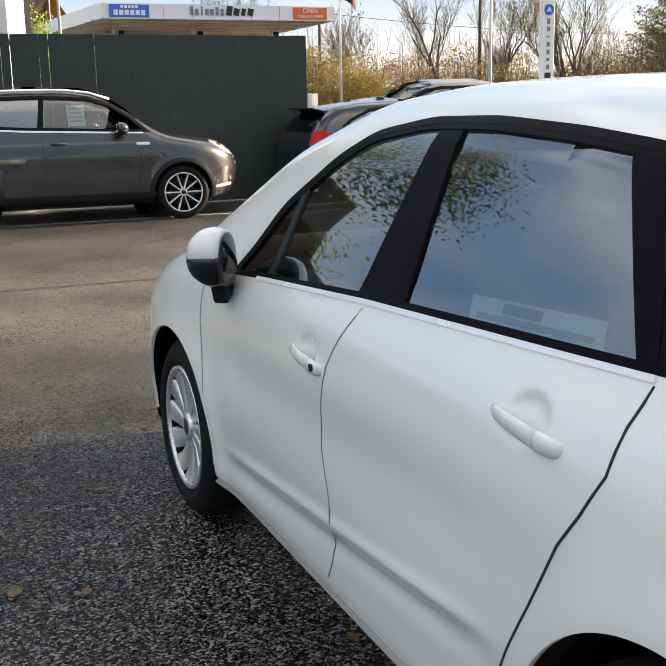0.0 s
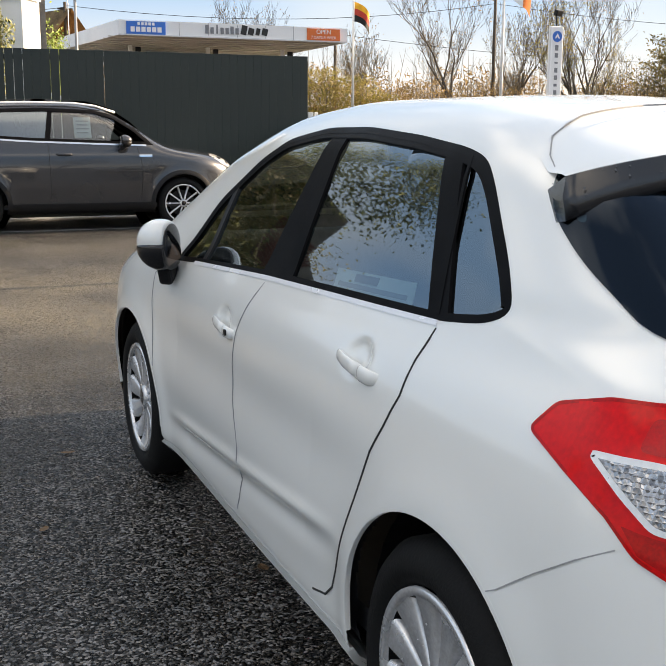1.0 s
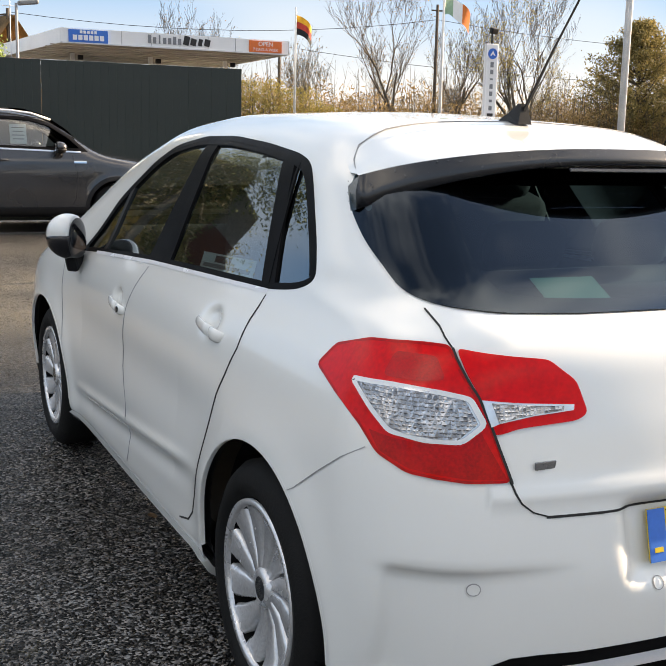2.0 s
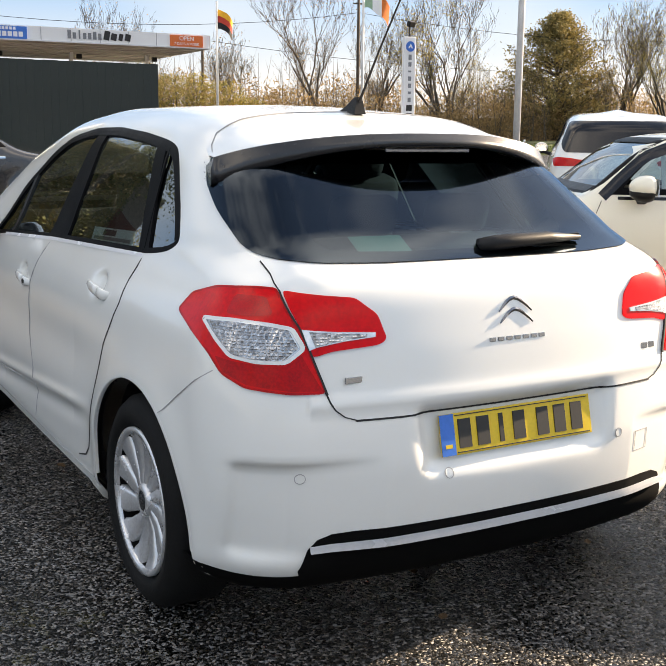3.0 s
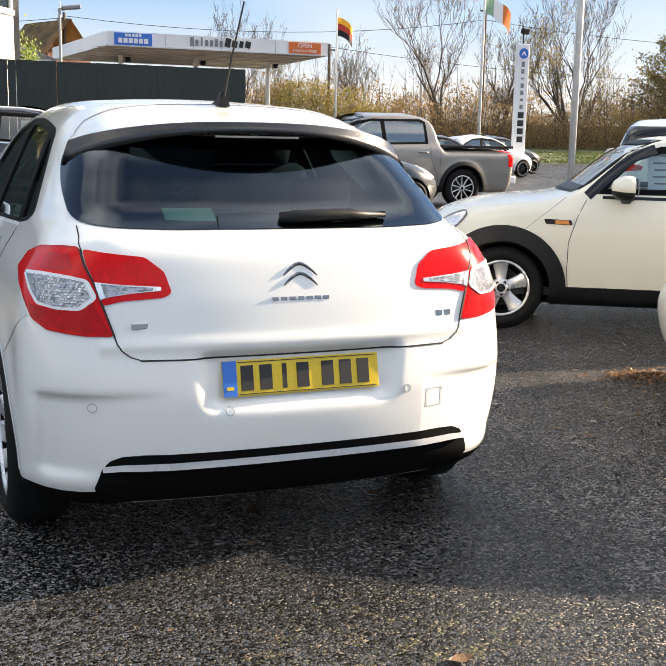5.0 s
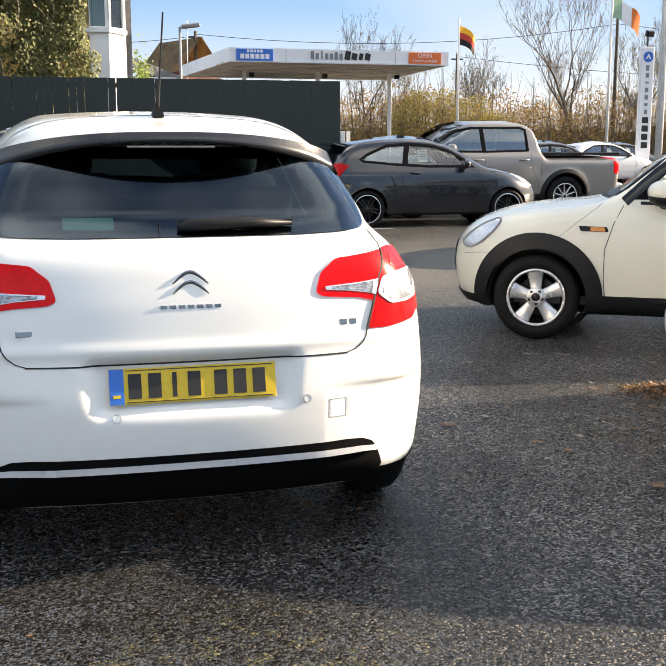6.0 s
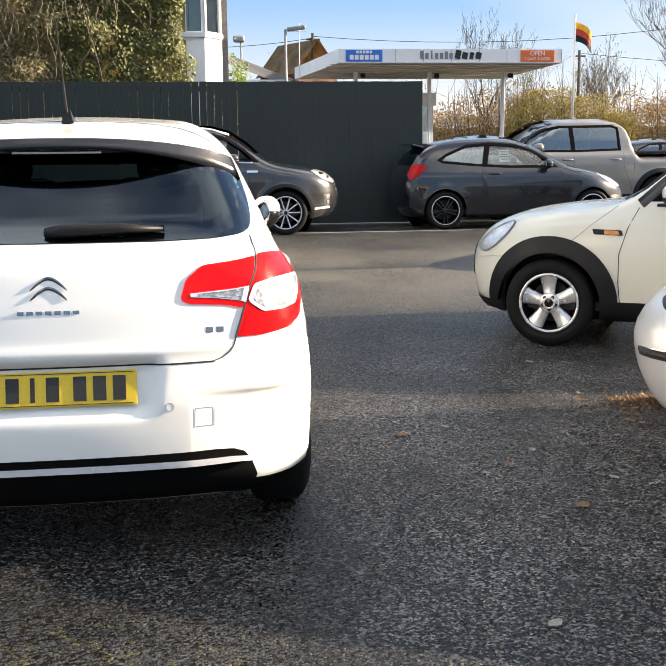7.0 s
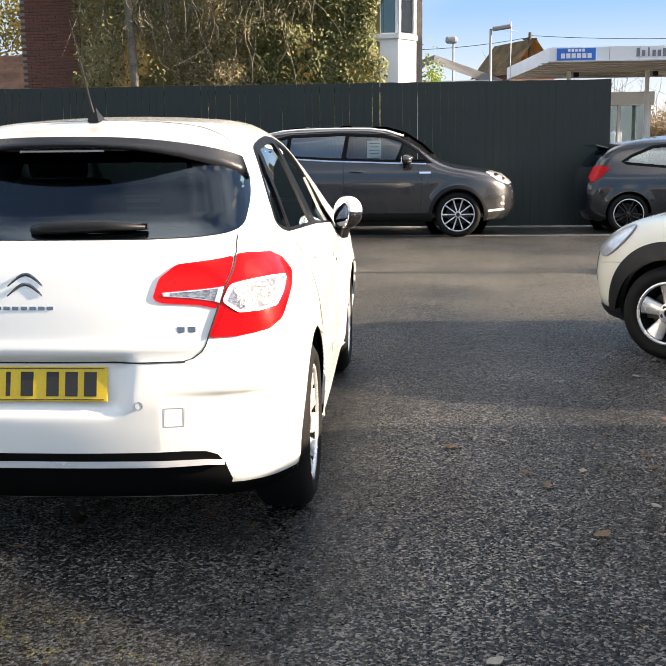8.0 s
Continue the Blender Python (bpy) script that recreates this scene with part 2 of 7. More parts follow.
def lathe(profile, sides=48, axis="x"):
    """Turns (radius, offset) pairs round an axis."""
    bm = bmesh.new()
    rings = []
    for r, o in profile:
        ring = []
        for k in range(sides):
            a = 2 * math.pi * k / sides
            ring.append(bm.verts.new((o, r * math.cos(a), r * math.sin(a)) if axis == "x" else (r * math.cos(a), r * math.sin(a), o)))
        rings.append(ring)
    for a, b in zip(rings, rings[1:]):
        for k in range(sides):
            bm.faces.new((a[k], a[(k + 1) % sides], b[(k + 1) % sides], b[k]))
    bmesh.ops.recalc_face_normals(bm, faces=bm.faces)
    return bm


def curve_of(points, soft):
    """A smooth function through (at, value) pairs, rounded over the length soft."""
    p = np.array(points, float)
    lo, hi = p[0, 0] - 0.6, p[-1, 0] + 0.6
    xs = np.linspace(lo, hi, 900)
    first, last = (p[1, 1] - p[0, 1]) / (p[1, 0] - p[0, 0]), (p[-1, 1] - p[-2, 1]) / (p[-1, 0] - p[-2, 0])
    ys = np.interp(xs, p[:, 0], p[:, 1])
    ys = np.where(xs < p[0, 0], p[0, 1] + first * (xs - p[0, 0]), np.where(xs > p[-1, 0], p[-1, 1] + last * (xs - p[-1, 0]), ys))
    if soft:
        n = max(1, int(soft / (xs[1] - xs[0])))
        k = np.exp(-0.5 * (np.arange(-3 * n, 3 * n + 1) / n) ** 2)
        ys = np.convolve(np.pad(ys, 3 * n, mode="reflect", reflect_type="odd"), k / k.sum(), mode="valid")
    return lambda v: np.interp(v, xs, ys)


def smax(a, b, r):
    h = np.maximum(r - np.abs(a - b), 0) / r
    return np.maximum(a, b) + h * h * r * 0.25


def inside(poly, u, v):
    """Which of the points (u, v) lie in the polygon."""
    res = np.zeros(len(u), bool)
    q = list(poly)
    for (x0, y0), (x1, y1) in zip(q, q[1:] + q[:1]):
        if y0 == y1:
            continue
        res ^= ((y0 > v) != (y1 > v)) & (u < (x1 - x0) * (v - y0) / (y1 - y0) + x0)
    return res


def nearest(poly, u, v):
    """The nearest points on the polygon's edge, and how far they are."""
    best, bu, bv = np.full(len(u), 1e9), u.copy(), v.copy()
    q = list(poly)
    for (x0, y0), (x1, y1) in zip(q, q[1:] + q[:1]):
        dx, dy = x1 - x0, y1 - y0
        t = np.clip(((u - x0) * dx + (v - y0) * dy) / max(dx * dx + dy * dy, 1e-9), 0, 1)
        pu, pv = x0 + t * dx, y0 + t * dy
        d = np.hypot(u - pu, v - pv)
        ok = d < best
        best[ok], bu[ok], bv[ok] = d[ok], pu[ok], pv[ok]
    return bu, bv, best


def rounded(poly, r=0.03, n=4):
    """A polygon with its corners rounded."""
    out, q = [], [Vector(p) for p in poly]
    for i, p in enumerate(q):
        a, b = q[i - 1] - p, q[(i + 1) % len(q)] - p
        ra, rb = min(r, a.length * 0.45), min(r, b.length * 0.45)
        pa, pb = p + a.normalized() * ra, p + b.normalized() * rb
        for k in range(n + 1):
            t = k / n
            out.append(tuple((1 - t) ** 2 * pa + 2 * t * (1 - t) * p + t * t * pb))
    return out


def circle(c, r, n=48, a0=0.0, a1=360.0):
    return [(c[0] + r * math.cos(radians(a0 + (a1 - a0) * k / n)), c[1] + r * math.sin(radians(a0 + (a1 - a0) * k / n))) for k in range(n if a1 - a0 >= 360 else n + 1)]


class Shell:
    """A car's outer skin: where its side, rear, front, roof and floor faces meet in soft edges."""

    def __init__(self, spec, step):
        s = self.spec = spec
        self.step = step
        self.top, self.rear = curve_of(s["top"], s.get("top_soft", 0.07)), curve_of(s["rear"], s.get("rear_soft", 0.02))
        self.front, self.half = curve_of(s["front"], 0.04), curve_of(s["half"], s.get("half_soft", 0.03))
        self.plan = curve_of(s["plan"], 0.12)
        self.wide, self.length, self.high = s["width"], s["length"], s["height"]
        self.detail = s.get("detail")

    def field(self, p):
        s = self.spec
        x, y, z = np.abs(p[:, 0]), p[:, 1], p[:, 2]
        side = x - self.half(z) * self.plan(y) - s.get("flare", 0.0) * self.flare(y, z)
        crown = s.get("crown", 0.05) * (x / 0.6) ** 2
        slope = (self.top(y + 0.02) - self.top(y - 0.02)) / 0.04
        top = (z - self.top(y) + crown) / np.sqrt(1 + slope**2)
        lean = (self.rear(z + 0.02) - self.rear(z - 0.02)) / 0.04
        rear = (self.rear(z) + s.get("rear_bow", 0.1) * (x / 0.7) ** 2.4 - y) / np.sqrt(1 + lean**2)
        front = (y - self.front(z) + s.get("front_bow", 0.25) * (x / 0.7) ** 2.4) * 0.9
        f = smax(side, rear, s.get("r_rear", 0.2))
        f = smax(f, front, 0.3)
        f = smax(f, top, s.get("r_top", 0.14))
        f = smax(f, s["bottom"] - z, 0.07)
        return f + self.detail(x, y, z, p[:, 0]) if self.detail else f

    def flare(self, y, z):
        s = self.spec
        out = 0
        for c in s["axles"]:
            d = np.hypot(y - c, z - s["wheel_r"])
            out = out + np.exp(-(((d - s["arch_r"]) / 0.07) ** 2))
        return out

    def meet(self, start, end):
        """Where the lines from inside points to outside ones leave the skin."""
        lo, hi = np.zeros(len(start)), np.ones(len(start))
        for _ in range(24):
            mid = (lo + hi) / 2
            out = self.field(start + (end - start) * mid[:, None]) > 0
            hi, lo = np.where(out, mid, hi), np.where(out, lo, mid)
        return start + (end - start) * hi[:, None]

    def normal(self, p):
        e = 0.004
        g = np.stack([self.field(p + np.eye(3)[k] * e) - self.field(p - np.eye(3)[k] * e) for k in range(3)], -1)
        return g / np.maximum(np.linalg.norm(g, axis=1, keepdims=True), 1e-9)

    def onto(self, view, u, v, side=1):
        """Points of the skin seen from the side (u = y, v = z), the rear or the front (u = x, v = z), or above (u = x, v = y)."""
        u, v = np.asarray(u, float), np.asarray(v, float)
        o = np.zeros(len(u))
        if view == "side":
            a, b = np.stack([o, u, v], -1), np.stack([o + side * 1.3, u, v], -1)
        elif view == "rear":
            a, b = np.stack([u, o + self.length * 0.5, v], -1), np.stack([u, o - 0.4, v], -1)
        elif view == "corner":
            a = np.stack([0.6 * side * -u, 0.8 * -u, v], -1)
            b = a + np.array([0.8 * side, -0.6, 0]) * 1.1
        elif view == "front":
            a, b = np.stack([u, o + self.length * 0.45, v], -1), np.stack([u, o + self.length + 0.4, v], -1)
        else:
            a, b = np.stack([u, v, o + 0.6], -1), np.stack([u, v, o + 2.2], -1)
        if view in ("rear", "front"):
            for _ in range(40):
                out = self.field(a) > -0.012
                if not out.any():
                    break
                a[out, 0] *= 0.985
                b[out, 0] *= 0.985
        return self.meet(a, b)

    def grid(self):
        """A box of quads, drawn in onto the skin."""
        w, l, lo, hi = self.wide / 2 + 0.12, self.length + 0.2, self.spec["bottom"] - 0.1, self.high + 0.12
        verts, faces, index = [], [], {}

        def add(p):
            k = tuple(round(c, 4) for c in p)
            if k not in index:
                index[k] = len(verts)
                verts.append(k)
            return index[k]

        nx, ny, nz = int(2 * w / self.step), int((l + 0.2) / self.step), int((hi - lo) / self.step)
        gx, gy, gz = np.linspace(-w, w, nx), np.linspace(-0.2, l, ny), np.linspace(lo, hi, nz)
        for fixed, (ga, gb), order in ((gx[0], (gy, gz), (2, 0, 1)), (gx[-1], (gy, gz), (2, 0, 1)), (gy[0], (gx, gz), (0, 2, 1)), (gy[-1], (gx, gz), (0, 2, 1)), (gz[0], (gx, gy), (0, 1, 2)), (gz[-1], (gx, gy), (0, 1, 2))):
            ids = np.empty((len(ga), len(gb)), int)
            for i, a in enumerate(ga):
                for j, b in enumerate(gb):
                    t = (a, b, fixed)
                    ids[i, j] = add((t[order[0]], t[order[1]], t[order[2]]))
            for i in range(len(ga) - 1):
                for j in range(len(gb) - 1):
                    faces.append((ids[i, j], ids[i + 1, j], ids[i + 1, j + 1], ids[i, j + 1]))
        p = np.array(verts)
        q = np.stack([np.clip(p[:, 0], -0.4, 0.4), np.clip(p[:, 1], 0.95, self.length - 1.1), np.clip(p[:, 2], 0.55, self.spec.get("core", 0.85))], -1)
        return q + 0.0, p, np.array(faces)

    def build(self, cuts):
        """The skin's points and faces, less those that an opening touches."""
        q, p, faces = self.grid()
        at = self.meet(q, p)
        nor = self.normal(at)
        keep = np.ones(len(faces), bool)
        for view, poly in cuts:
            u, v, ok = self.flat(view, at, nor)
            hit = inside(poly, u, v) & ok
            keep &= ~hit[faces].any(1)
        return at, faces[keep], nor

    def flat(self, view, at, nor):
        if view == "side":
            return at[:, 1], at[:, 2], np.abs(nor[:, 0]) > 0.3
        if view == "rear":
            return at[:, 0], at[:, 2], (nor[:, 1] < -0.12) & (at[:, 1] < self.length * 0.4)
        if view == "front":
            return at[:, 0], at[:, 2], (nor[:, 1] > 0.12) & (at[:, 1] > self.length * 0.4)
        return at[:, 0], at[:, 1], nor[:, 2] > 0.3

    def patch(self, name, view, poly, material, parent, side=1, lift=0.004, thick=0.006, step=0.05, label=""):
        """A plate that follows the skin, in the outline poly."""
        bm = bmesh.new()
        bm.faces.new([bm.verts.new((a, b, 0)) for a, b in poly])
        us, vs = [a for a, _ in poly], [b for _, b in poly]
        for axis, lo, hi in ((0, min(us), max(us)), (1, min(vs), max(vs))):
            for k in range(1, int((hi - lo) / step) + 1):
                c, nn = Vector((0, 0, 0)), Vector((0, 0, 0))
                c[axis], nn[axis] = lo + k * step, 1
                bmesh.ops.bisect_plane(bm, geom=bm.verts[:] + bm.edges[:] + bm.faces[:], plane_co=c, plane_no=nn)
        return self.wrap(name, bm, view, material, parent, side, lift, thick, label)

    def wrap(self, name, bm, view, material, parent, side=1, lift=0.004, thick=0.006, label=""):
        bm.verts.ensure_lookup_table()
        uv = np.array([(v.co.x, v.co.y) for v in bm.verts])
        dive = [v.co.z for v in bm.verts]
        at = self.onto(view, uv[:, 0], uv[:, 1], side)
        nor = self.normal(at)
        for v, a, n, d in zip(bm.verts, at, nor, dive):
            v.co = a + n * (lift + d)
        bmesh.ops.triangulate(bm, faces=[f for f in bm.faces if len(f.verts) > 4])
        bmesh.ops.recalc_face_normals(bm, faces=bm.faces)
        bm.normal_update()
        good = sum(f.normal.dot(Vector(n)) for f, n in ((f, nor[f.verts[0].index]) for f in bm.faces if f.verts[0].index < len(nor)))
        if good < 0:
            bmesh.ops.reverse_faces(bm, faces=bm.faces)
        for f in bm.faces:
            f.smooth = True
        if thick:
            rim = [e for e in bm.edges if e.is_boundary]
            low = [bm.verts.new(Vector(a + n * (lift - thick))) for a, n in zip(at, nor)]
            for e in rim:
                loop = e.link_loops[0]
                a, b = loop.vert, loop.link_loop_next.vert
                bm.faces.new((b, a, low[a.index], low[b.index]))
            kept = list(nor)
            for v, n in zip(low, nor):
                if v.link_faces:
                    kept.append(n)
                else:
                    bm.verts.remove(v)
            nor = kept
        for f in bm.faces:
            f.smooth = True
        ob = part(name, bm, material, parent, label)
        ob.data.normals_split_custom_set_from_vertices([tuple(map(float, n)) for n in nor])
        return ob

    def ribbon(self, name, view, line, width, material, parent, side=1, lift=0.003, thick=0.004, closed=False, step=0.04, across=1, label="", shift=0.0, dive=None):
        """A band that follows the skin along a line."""
        pts = [Vector(p) for p in line]
        if closed:
            pts.append(pts[0])
        fine = []
        for a, b in zip(pts, pts[1:]):
            n = max(1, int((b - a).length / step))
            fine += [a.lerp(b, k / n) for k in range(n)]
        fine.append(pts[-1])
        if closed:
            fine.pop()
        bm = bmesh.new()
        rows = []
        for i, p in enumerate(fine):
            a = fine[i - 1] if i or closed else p
            b = fine[(i + 1) % len(fine)] if i < len(fine) - 1 or closed else p
            d = (b - a).normalized()
            n = Vector((-d.y, d.x))
            rows.append([bm.verts.new((*(p + n * width * (k / across - 0.5 + shift)), dive[k] if dive else 0)) for k in range(across + 1)])
        for a, b in zip(rows, rows[1:] + (rows[:1] if closed else [])):
            for k in range(across):
                bm.faces.new((a[k], a[k + 1], b[k + 1], b[k]))
        return self.wrap(name, bm, view, material, parent, side, lift, thick, label)


def area(poly):
    return sum(a[0] * b[1] - b[0] * a[1] for a, b in zip(poly, poly[1:] + poly[:1])) / 2


def cornered(points):
    """Points on a rear corner, given for the side x > 0, as seen across that corner."""
    return [(-(0.6 * abs(x) + 0.8 * y), z) for x, y, z in points]


def mirrored(poly):
    return [(-a, b) for a, b in poly][::-1]


def wheel(parent, at, side, r, rim_r, wide, style, alloy=M_alloy, turn=0.0):
    """A road wheel: tyre, rim, spokes and hub, its face towards side."""
    hub = new("wheel")
    hub.parent = parent
    hub.matrix_basis = Matrix.Translation(at) @ Matrix.Diagonal((side, 1, 1, 1)) @ pose(0, 0, 0, turn)
    w = wide / 2
    tyre = lathe([(rim_r + 0.012, w - 0.02), (rim_r + 0.03, w), (r - 0.05, w + 0.006), (r - 0.018, w - 0.012), (r, w - 0.035), (r, -w + 0.03), (r - 0.03, -w), (rim_r + 0.01, -w + 0.01)], 56)
    part("tyre", tyre, M_rubber, hub, "black rubber tyre", smooth=True)
    part("rim", lathe([(rim_r + 0.014, w - 0.012), (rim_r + 0.012, w - 0.003), (rim_r - 0.004, w - 0.005), (rim_r - 0.006, w - 0.016)], 56), alloy, hub, smooth=True)
    # inside of the alloy is painted black to stand for the shade between spokes
    part("barrel", lathe([(rim_r - 0.006, w - 0.016), (rim_r - 0.024, w - 0.07), (rim_r - 0.03, -w + 0.02), (0.05, -w + 0.02)], 56), M_under, hub, "inside of the rim, blackened for its shade", smooth=True)
    n, kind = style
    plans = {"blade": ((0.030, -14, 0.019), (0.45, -5, 0.044), (0.8, 1, 0.072), (1.02, 5, 0.090)), "twin": ((0.05, 0, 0.022), (0.45, 0, 0.022), (0.75, 0, 0.024), (0.97, 0, 0.028)), "star": ((0.03, 0, 0.066), (0.45, 0, 0.078), (0.75, 0, 0.100), (0.985, 0, 0.128))}[kind]
    twin = kind == "twin"
    for k in range(n):
        for off in ((-0.020, 0.020) if twin and n < 8 else (0.0,)):
            bm = bmesh.new()
            rows = []
            for i, (rad, tw, ww) in enumerate(plans):
                rad = rad if i == 0 else rad * rim_r
                o = w - 0.020 - ((0.004, 0.010, 0.004, -0.010) if kind == "blade" else (0.004, 0.013, 0.011, 0.003))[i]
                for du, do in ((-0.5, -0.03), (-0.5, -0.006), (-0.36, 0.001), (0, 0.004 if kind != "blade" else -0.003), (0.36, 0.001), (0.5, -0.006), (0.5, -0.03)):
                    aa = radians(360.0 * k / n + tw)
                    d = du * ww + off * (1 + 0.8 * i / 3)
                    rows.append(bm.verts.new((o + do, rad * math.cos(aa) - d * math.sin(aa), rad * math.sin(aa) + d * math.cos(aa))))
            for i in range(3):
                for c in range(6):
                    bm.faces.new((rows[i * 7 + c], rows[i * 7 + c + 1], rows[i * 7 + 8 + c], rows[i * 7 + 7 + c]))
            bmesh.ops.recalc_face_normals(bm, faces=bm.faces)
            part("spoke", bm, alloy, hub, smooth=True)
    part("brake_disc", lathe([(rim_r * 0.72, -0.02), (rim_r * 0.72, -0.005), (0.05, -0.005)], 32), M_trim, hub)
    cap = part("hub_cap", lathe([(0.052, w - 0.06), (0.050, w - 0.020), (0.036, w - 0.014), (0.030, w - 0.016)], 24), alloy, hub, smooth=True)
    part("centre_badge", lathe([(0.031, w - 0.017), (0.001, w - 0.015)], 20), M_badge if kind == "blade" else M_gloss, cap, smooth=True)
    if kind == "star":
        part("hub_face", lathe([(0.070, w - 0.05), (0.068, w - 0.022), (0.060, w - 0.019), (0.026, w - 0.018)], 30), alloy, hub, smooth=True)
        for k in range(n):
            a = radians(360.0 * (k + 0.5) / n)
            part("wheel_bolt", lathe([(0.012, w - 0.03), (0.012, w - 0.0165), (0.001, w - 0.0165)], 10), M_trim, hub).matrix_basis = pose(0, 0.046 * math.cos(a), 0.046 * math.sin(a))
    if alloy == M_alloy_black:
        part("rim_edge", lathe([(rim_r + 0.013, w - 0.004), (rim_r + 0.011, w + 0.001), (rim_r - 0.002, w - 0.002)], 48), M_alloy, hub, "bright machined rim edge", smooth=True)
    return hub


# ---- setting ----
def asphalt():
    """Worn car-park tarmac: stone chips in dark binder, damp areas and a mossy stretch."""
    m = bpy.data.materials.new("asphalt")
    m.use_nodes = True
    n, l = m.node_tree.nodes, m.node_tree.links
    b = n["Principled BSDF"]
    b.inputs["Specular IOR Level"].default_value = 0.30
    co = n.new("ShaderNodeTexCoord")

    def noise_at(scale, detail):
        t = n.new("ShaderNodeTexNoise")
        t.inputs["Scale"].default_value, t.inputs["Detail"].default_value = scale, detail
        l.new(co.outputs["Object"], t.inputs["Vector"])
        return t

    def ramp_of(src, lo, hi, a=0.0, z=1.0):
        r = n.new("ShaderNodeMapRange")
        r.inputs["From Min"].default_value, r.inputs["From Max"].default_value = lo, hi
        r.inputs["To Min"].default_value, r.inputs["To Max"].default_value = a, z
        l.new(src, r.inputs["Value"])
        return r.outputs["Result"]

    def times(p, q, op="MULTIPLY"):
        x = n.new("ShaderNodeMath")
        x.operation, x.use_clamp = op, op == "MULTIPLY"
        x.inputs[2].default_value = 0.0
        l.new(p, x.inputs[0])
        if isinstance(q, float):
            x.inputs[1].default_value = q
        else:
            l.new(q, x.inputs[1])
        return x.outputs[0]

    chips = n.new("ShaderNodeTexVoronoi")
    chips.inputs["Scale"].default_value = 118
    l.new(co.outputs["Object"], chips.inputs["Vector"])
    grain, damp, moss, patch, wear = noise_at(260, 3), noise_at(0.33, 4), noise_at(0.55, 5), noise_at(14, 4), noise_at(1.7, 5)
    rnd = n.new("ShaderNodeSeparateColor")
    l.new(chips.outputs["Color"], rnd.inputs["Color"])
    stone = n.new("ShaderNodeValToRGB")
    stone.color_ramp.elements[0].color, stone.color_ramp.elements[1].color = (0.003, 0.003, 0.003, 1), (0.30, 0.283, 0.27, 1)
    stone.color_ramp.elements[0].position, stone.color_ramp.elements[1].position = 0.10, 1.0
    mid = stone.color_ramp.elements.new(0.42)
    mid.color = (0.0062, 0.0060, 0.0058, 1)
    mid = stone.color_ramp.elements.new(0.62)
    mid.color = (0.040, 0.0375, 0.036, 1)
    l.new(rnd.outputs[0], stone.inputs["Fac"])
    shade = n.new("ShaderNodeMixRGB")
    shade.blend_type = "MULTIPLY"
    shade.inputs["Color2"].default_value = (0.55, 0.54, 0.53, 1)
    l.new(ramp_of(wear.outputs["Fac"], 0.38, 0.62), shade.inputs["Fac"])
    l.new(stone.outputs["Color"], shade.inputs["Color1"])
    # paler brown-grey tone and moss across the lane beyond the cars
    sep = n.new("ShaderNodeSeparateXYZ")
    l.new(co.outputs["Object"], sep.inputs[0])
    lane = times(ramp_of(sep.outputs["Y"], 4.6, 7.0), ramp_of(sep.outputs["Y"], 12.8, 9.0))
    lane = times(lane, ramp_of(moss.outputs["Fac"], 0.36, 0.56, 0.25, 1.0))
    lane_tone = n.new("ShaderNodeMixRGB")
    lane_tone.inputs["Color2"].default_value = (0.145, 0.128, 0.100, 1)
    l.new(times(lane, ramp_of(rnd.outputs[1], 0.0, 1.0, 0.55, 0.95)), lane_tone.inputs["Fac"])
    l.new(shade.outputs["Color"], lane_tone.inputs["Color1"])
    green = n.new("ShaderNodeMixRGB")
    green.inputs["Color2"].default_value = (0.14, 0.125, 0.03, 1)
    spots = times(ramp_of(moss.outputs["Fac"], 0.55, 0.80), ramp_of(patch.outputs["Fac"], 0.50, 0.60))
    l.new(times(spots, ramp_of(rnd.outputs[1], 0.45, 0.75)), green.inputs["Fac"])
    l.new(lane_tone.outputs["Color"], green.inputs["Color1"])
    l.new(green.outputs["Color"], b.inputs["Base Color"])
    l.new(times(ramp_of(damp.outputs["Fac"], 0.38, 0.62, 0.32, 0.52), ramp_of(rnd.outputs[1], 0.0, 1.0, 0.55, 1.25)), b.inputs["Roughness"])
    # each chip lies tilted its own way, and its edges are rounded off
    off, lean, tilt = n.new("ShaderNodeVectorMath"), n.new("ShaderNodeVectorMath"), n.new("ShaderNodeVectorMath")
    off.operation, lean.operation, tilt.operation = "SUBTRACT", "SUBTRACT", "DOT_PRODUCT"
    l.new(co.outputs["Object"], off.inputs[0])
    l.new(chips.outputs["Position"], off.inputs[1])
    l.new(chips.outputs["Color"], lean.inputs[0])
    lean.inputs[1].default_value = (0.5, 0.5, 0.5)
    l.new(off.outputs[0], tilt.inputs[0])
    l.new(lean.outputs[0], tilt.inputs[1])
    high = times(times(tilt.outputs["Value"], 1.5, "MULTIPLY_ADD"), times(chips.outputs["Distance"], -0.0035, "MULTIPLY_ADD"), "ADD")
    bp = n.new("ShaderNodeBump")
    bp.inputs["Strength"].default_value, bp.inputs["Distance"].default_value = 1.0, 1.0
    l.new(times(high, times(grain.outputs["Fac"], 0.0012, "MULTIPLY_ADD"), "ADD"), bp.inputs["Height"])
    l.new(bp.outputs["Normal"], b.inputs["Normal"])
    return m


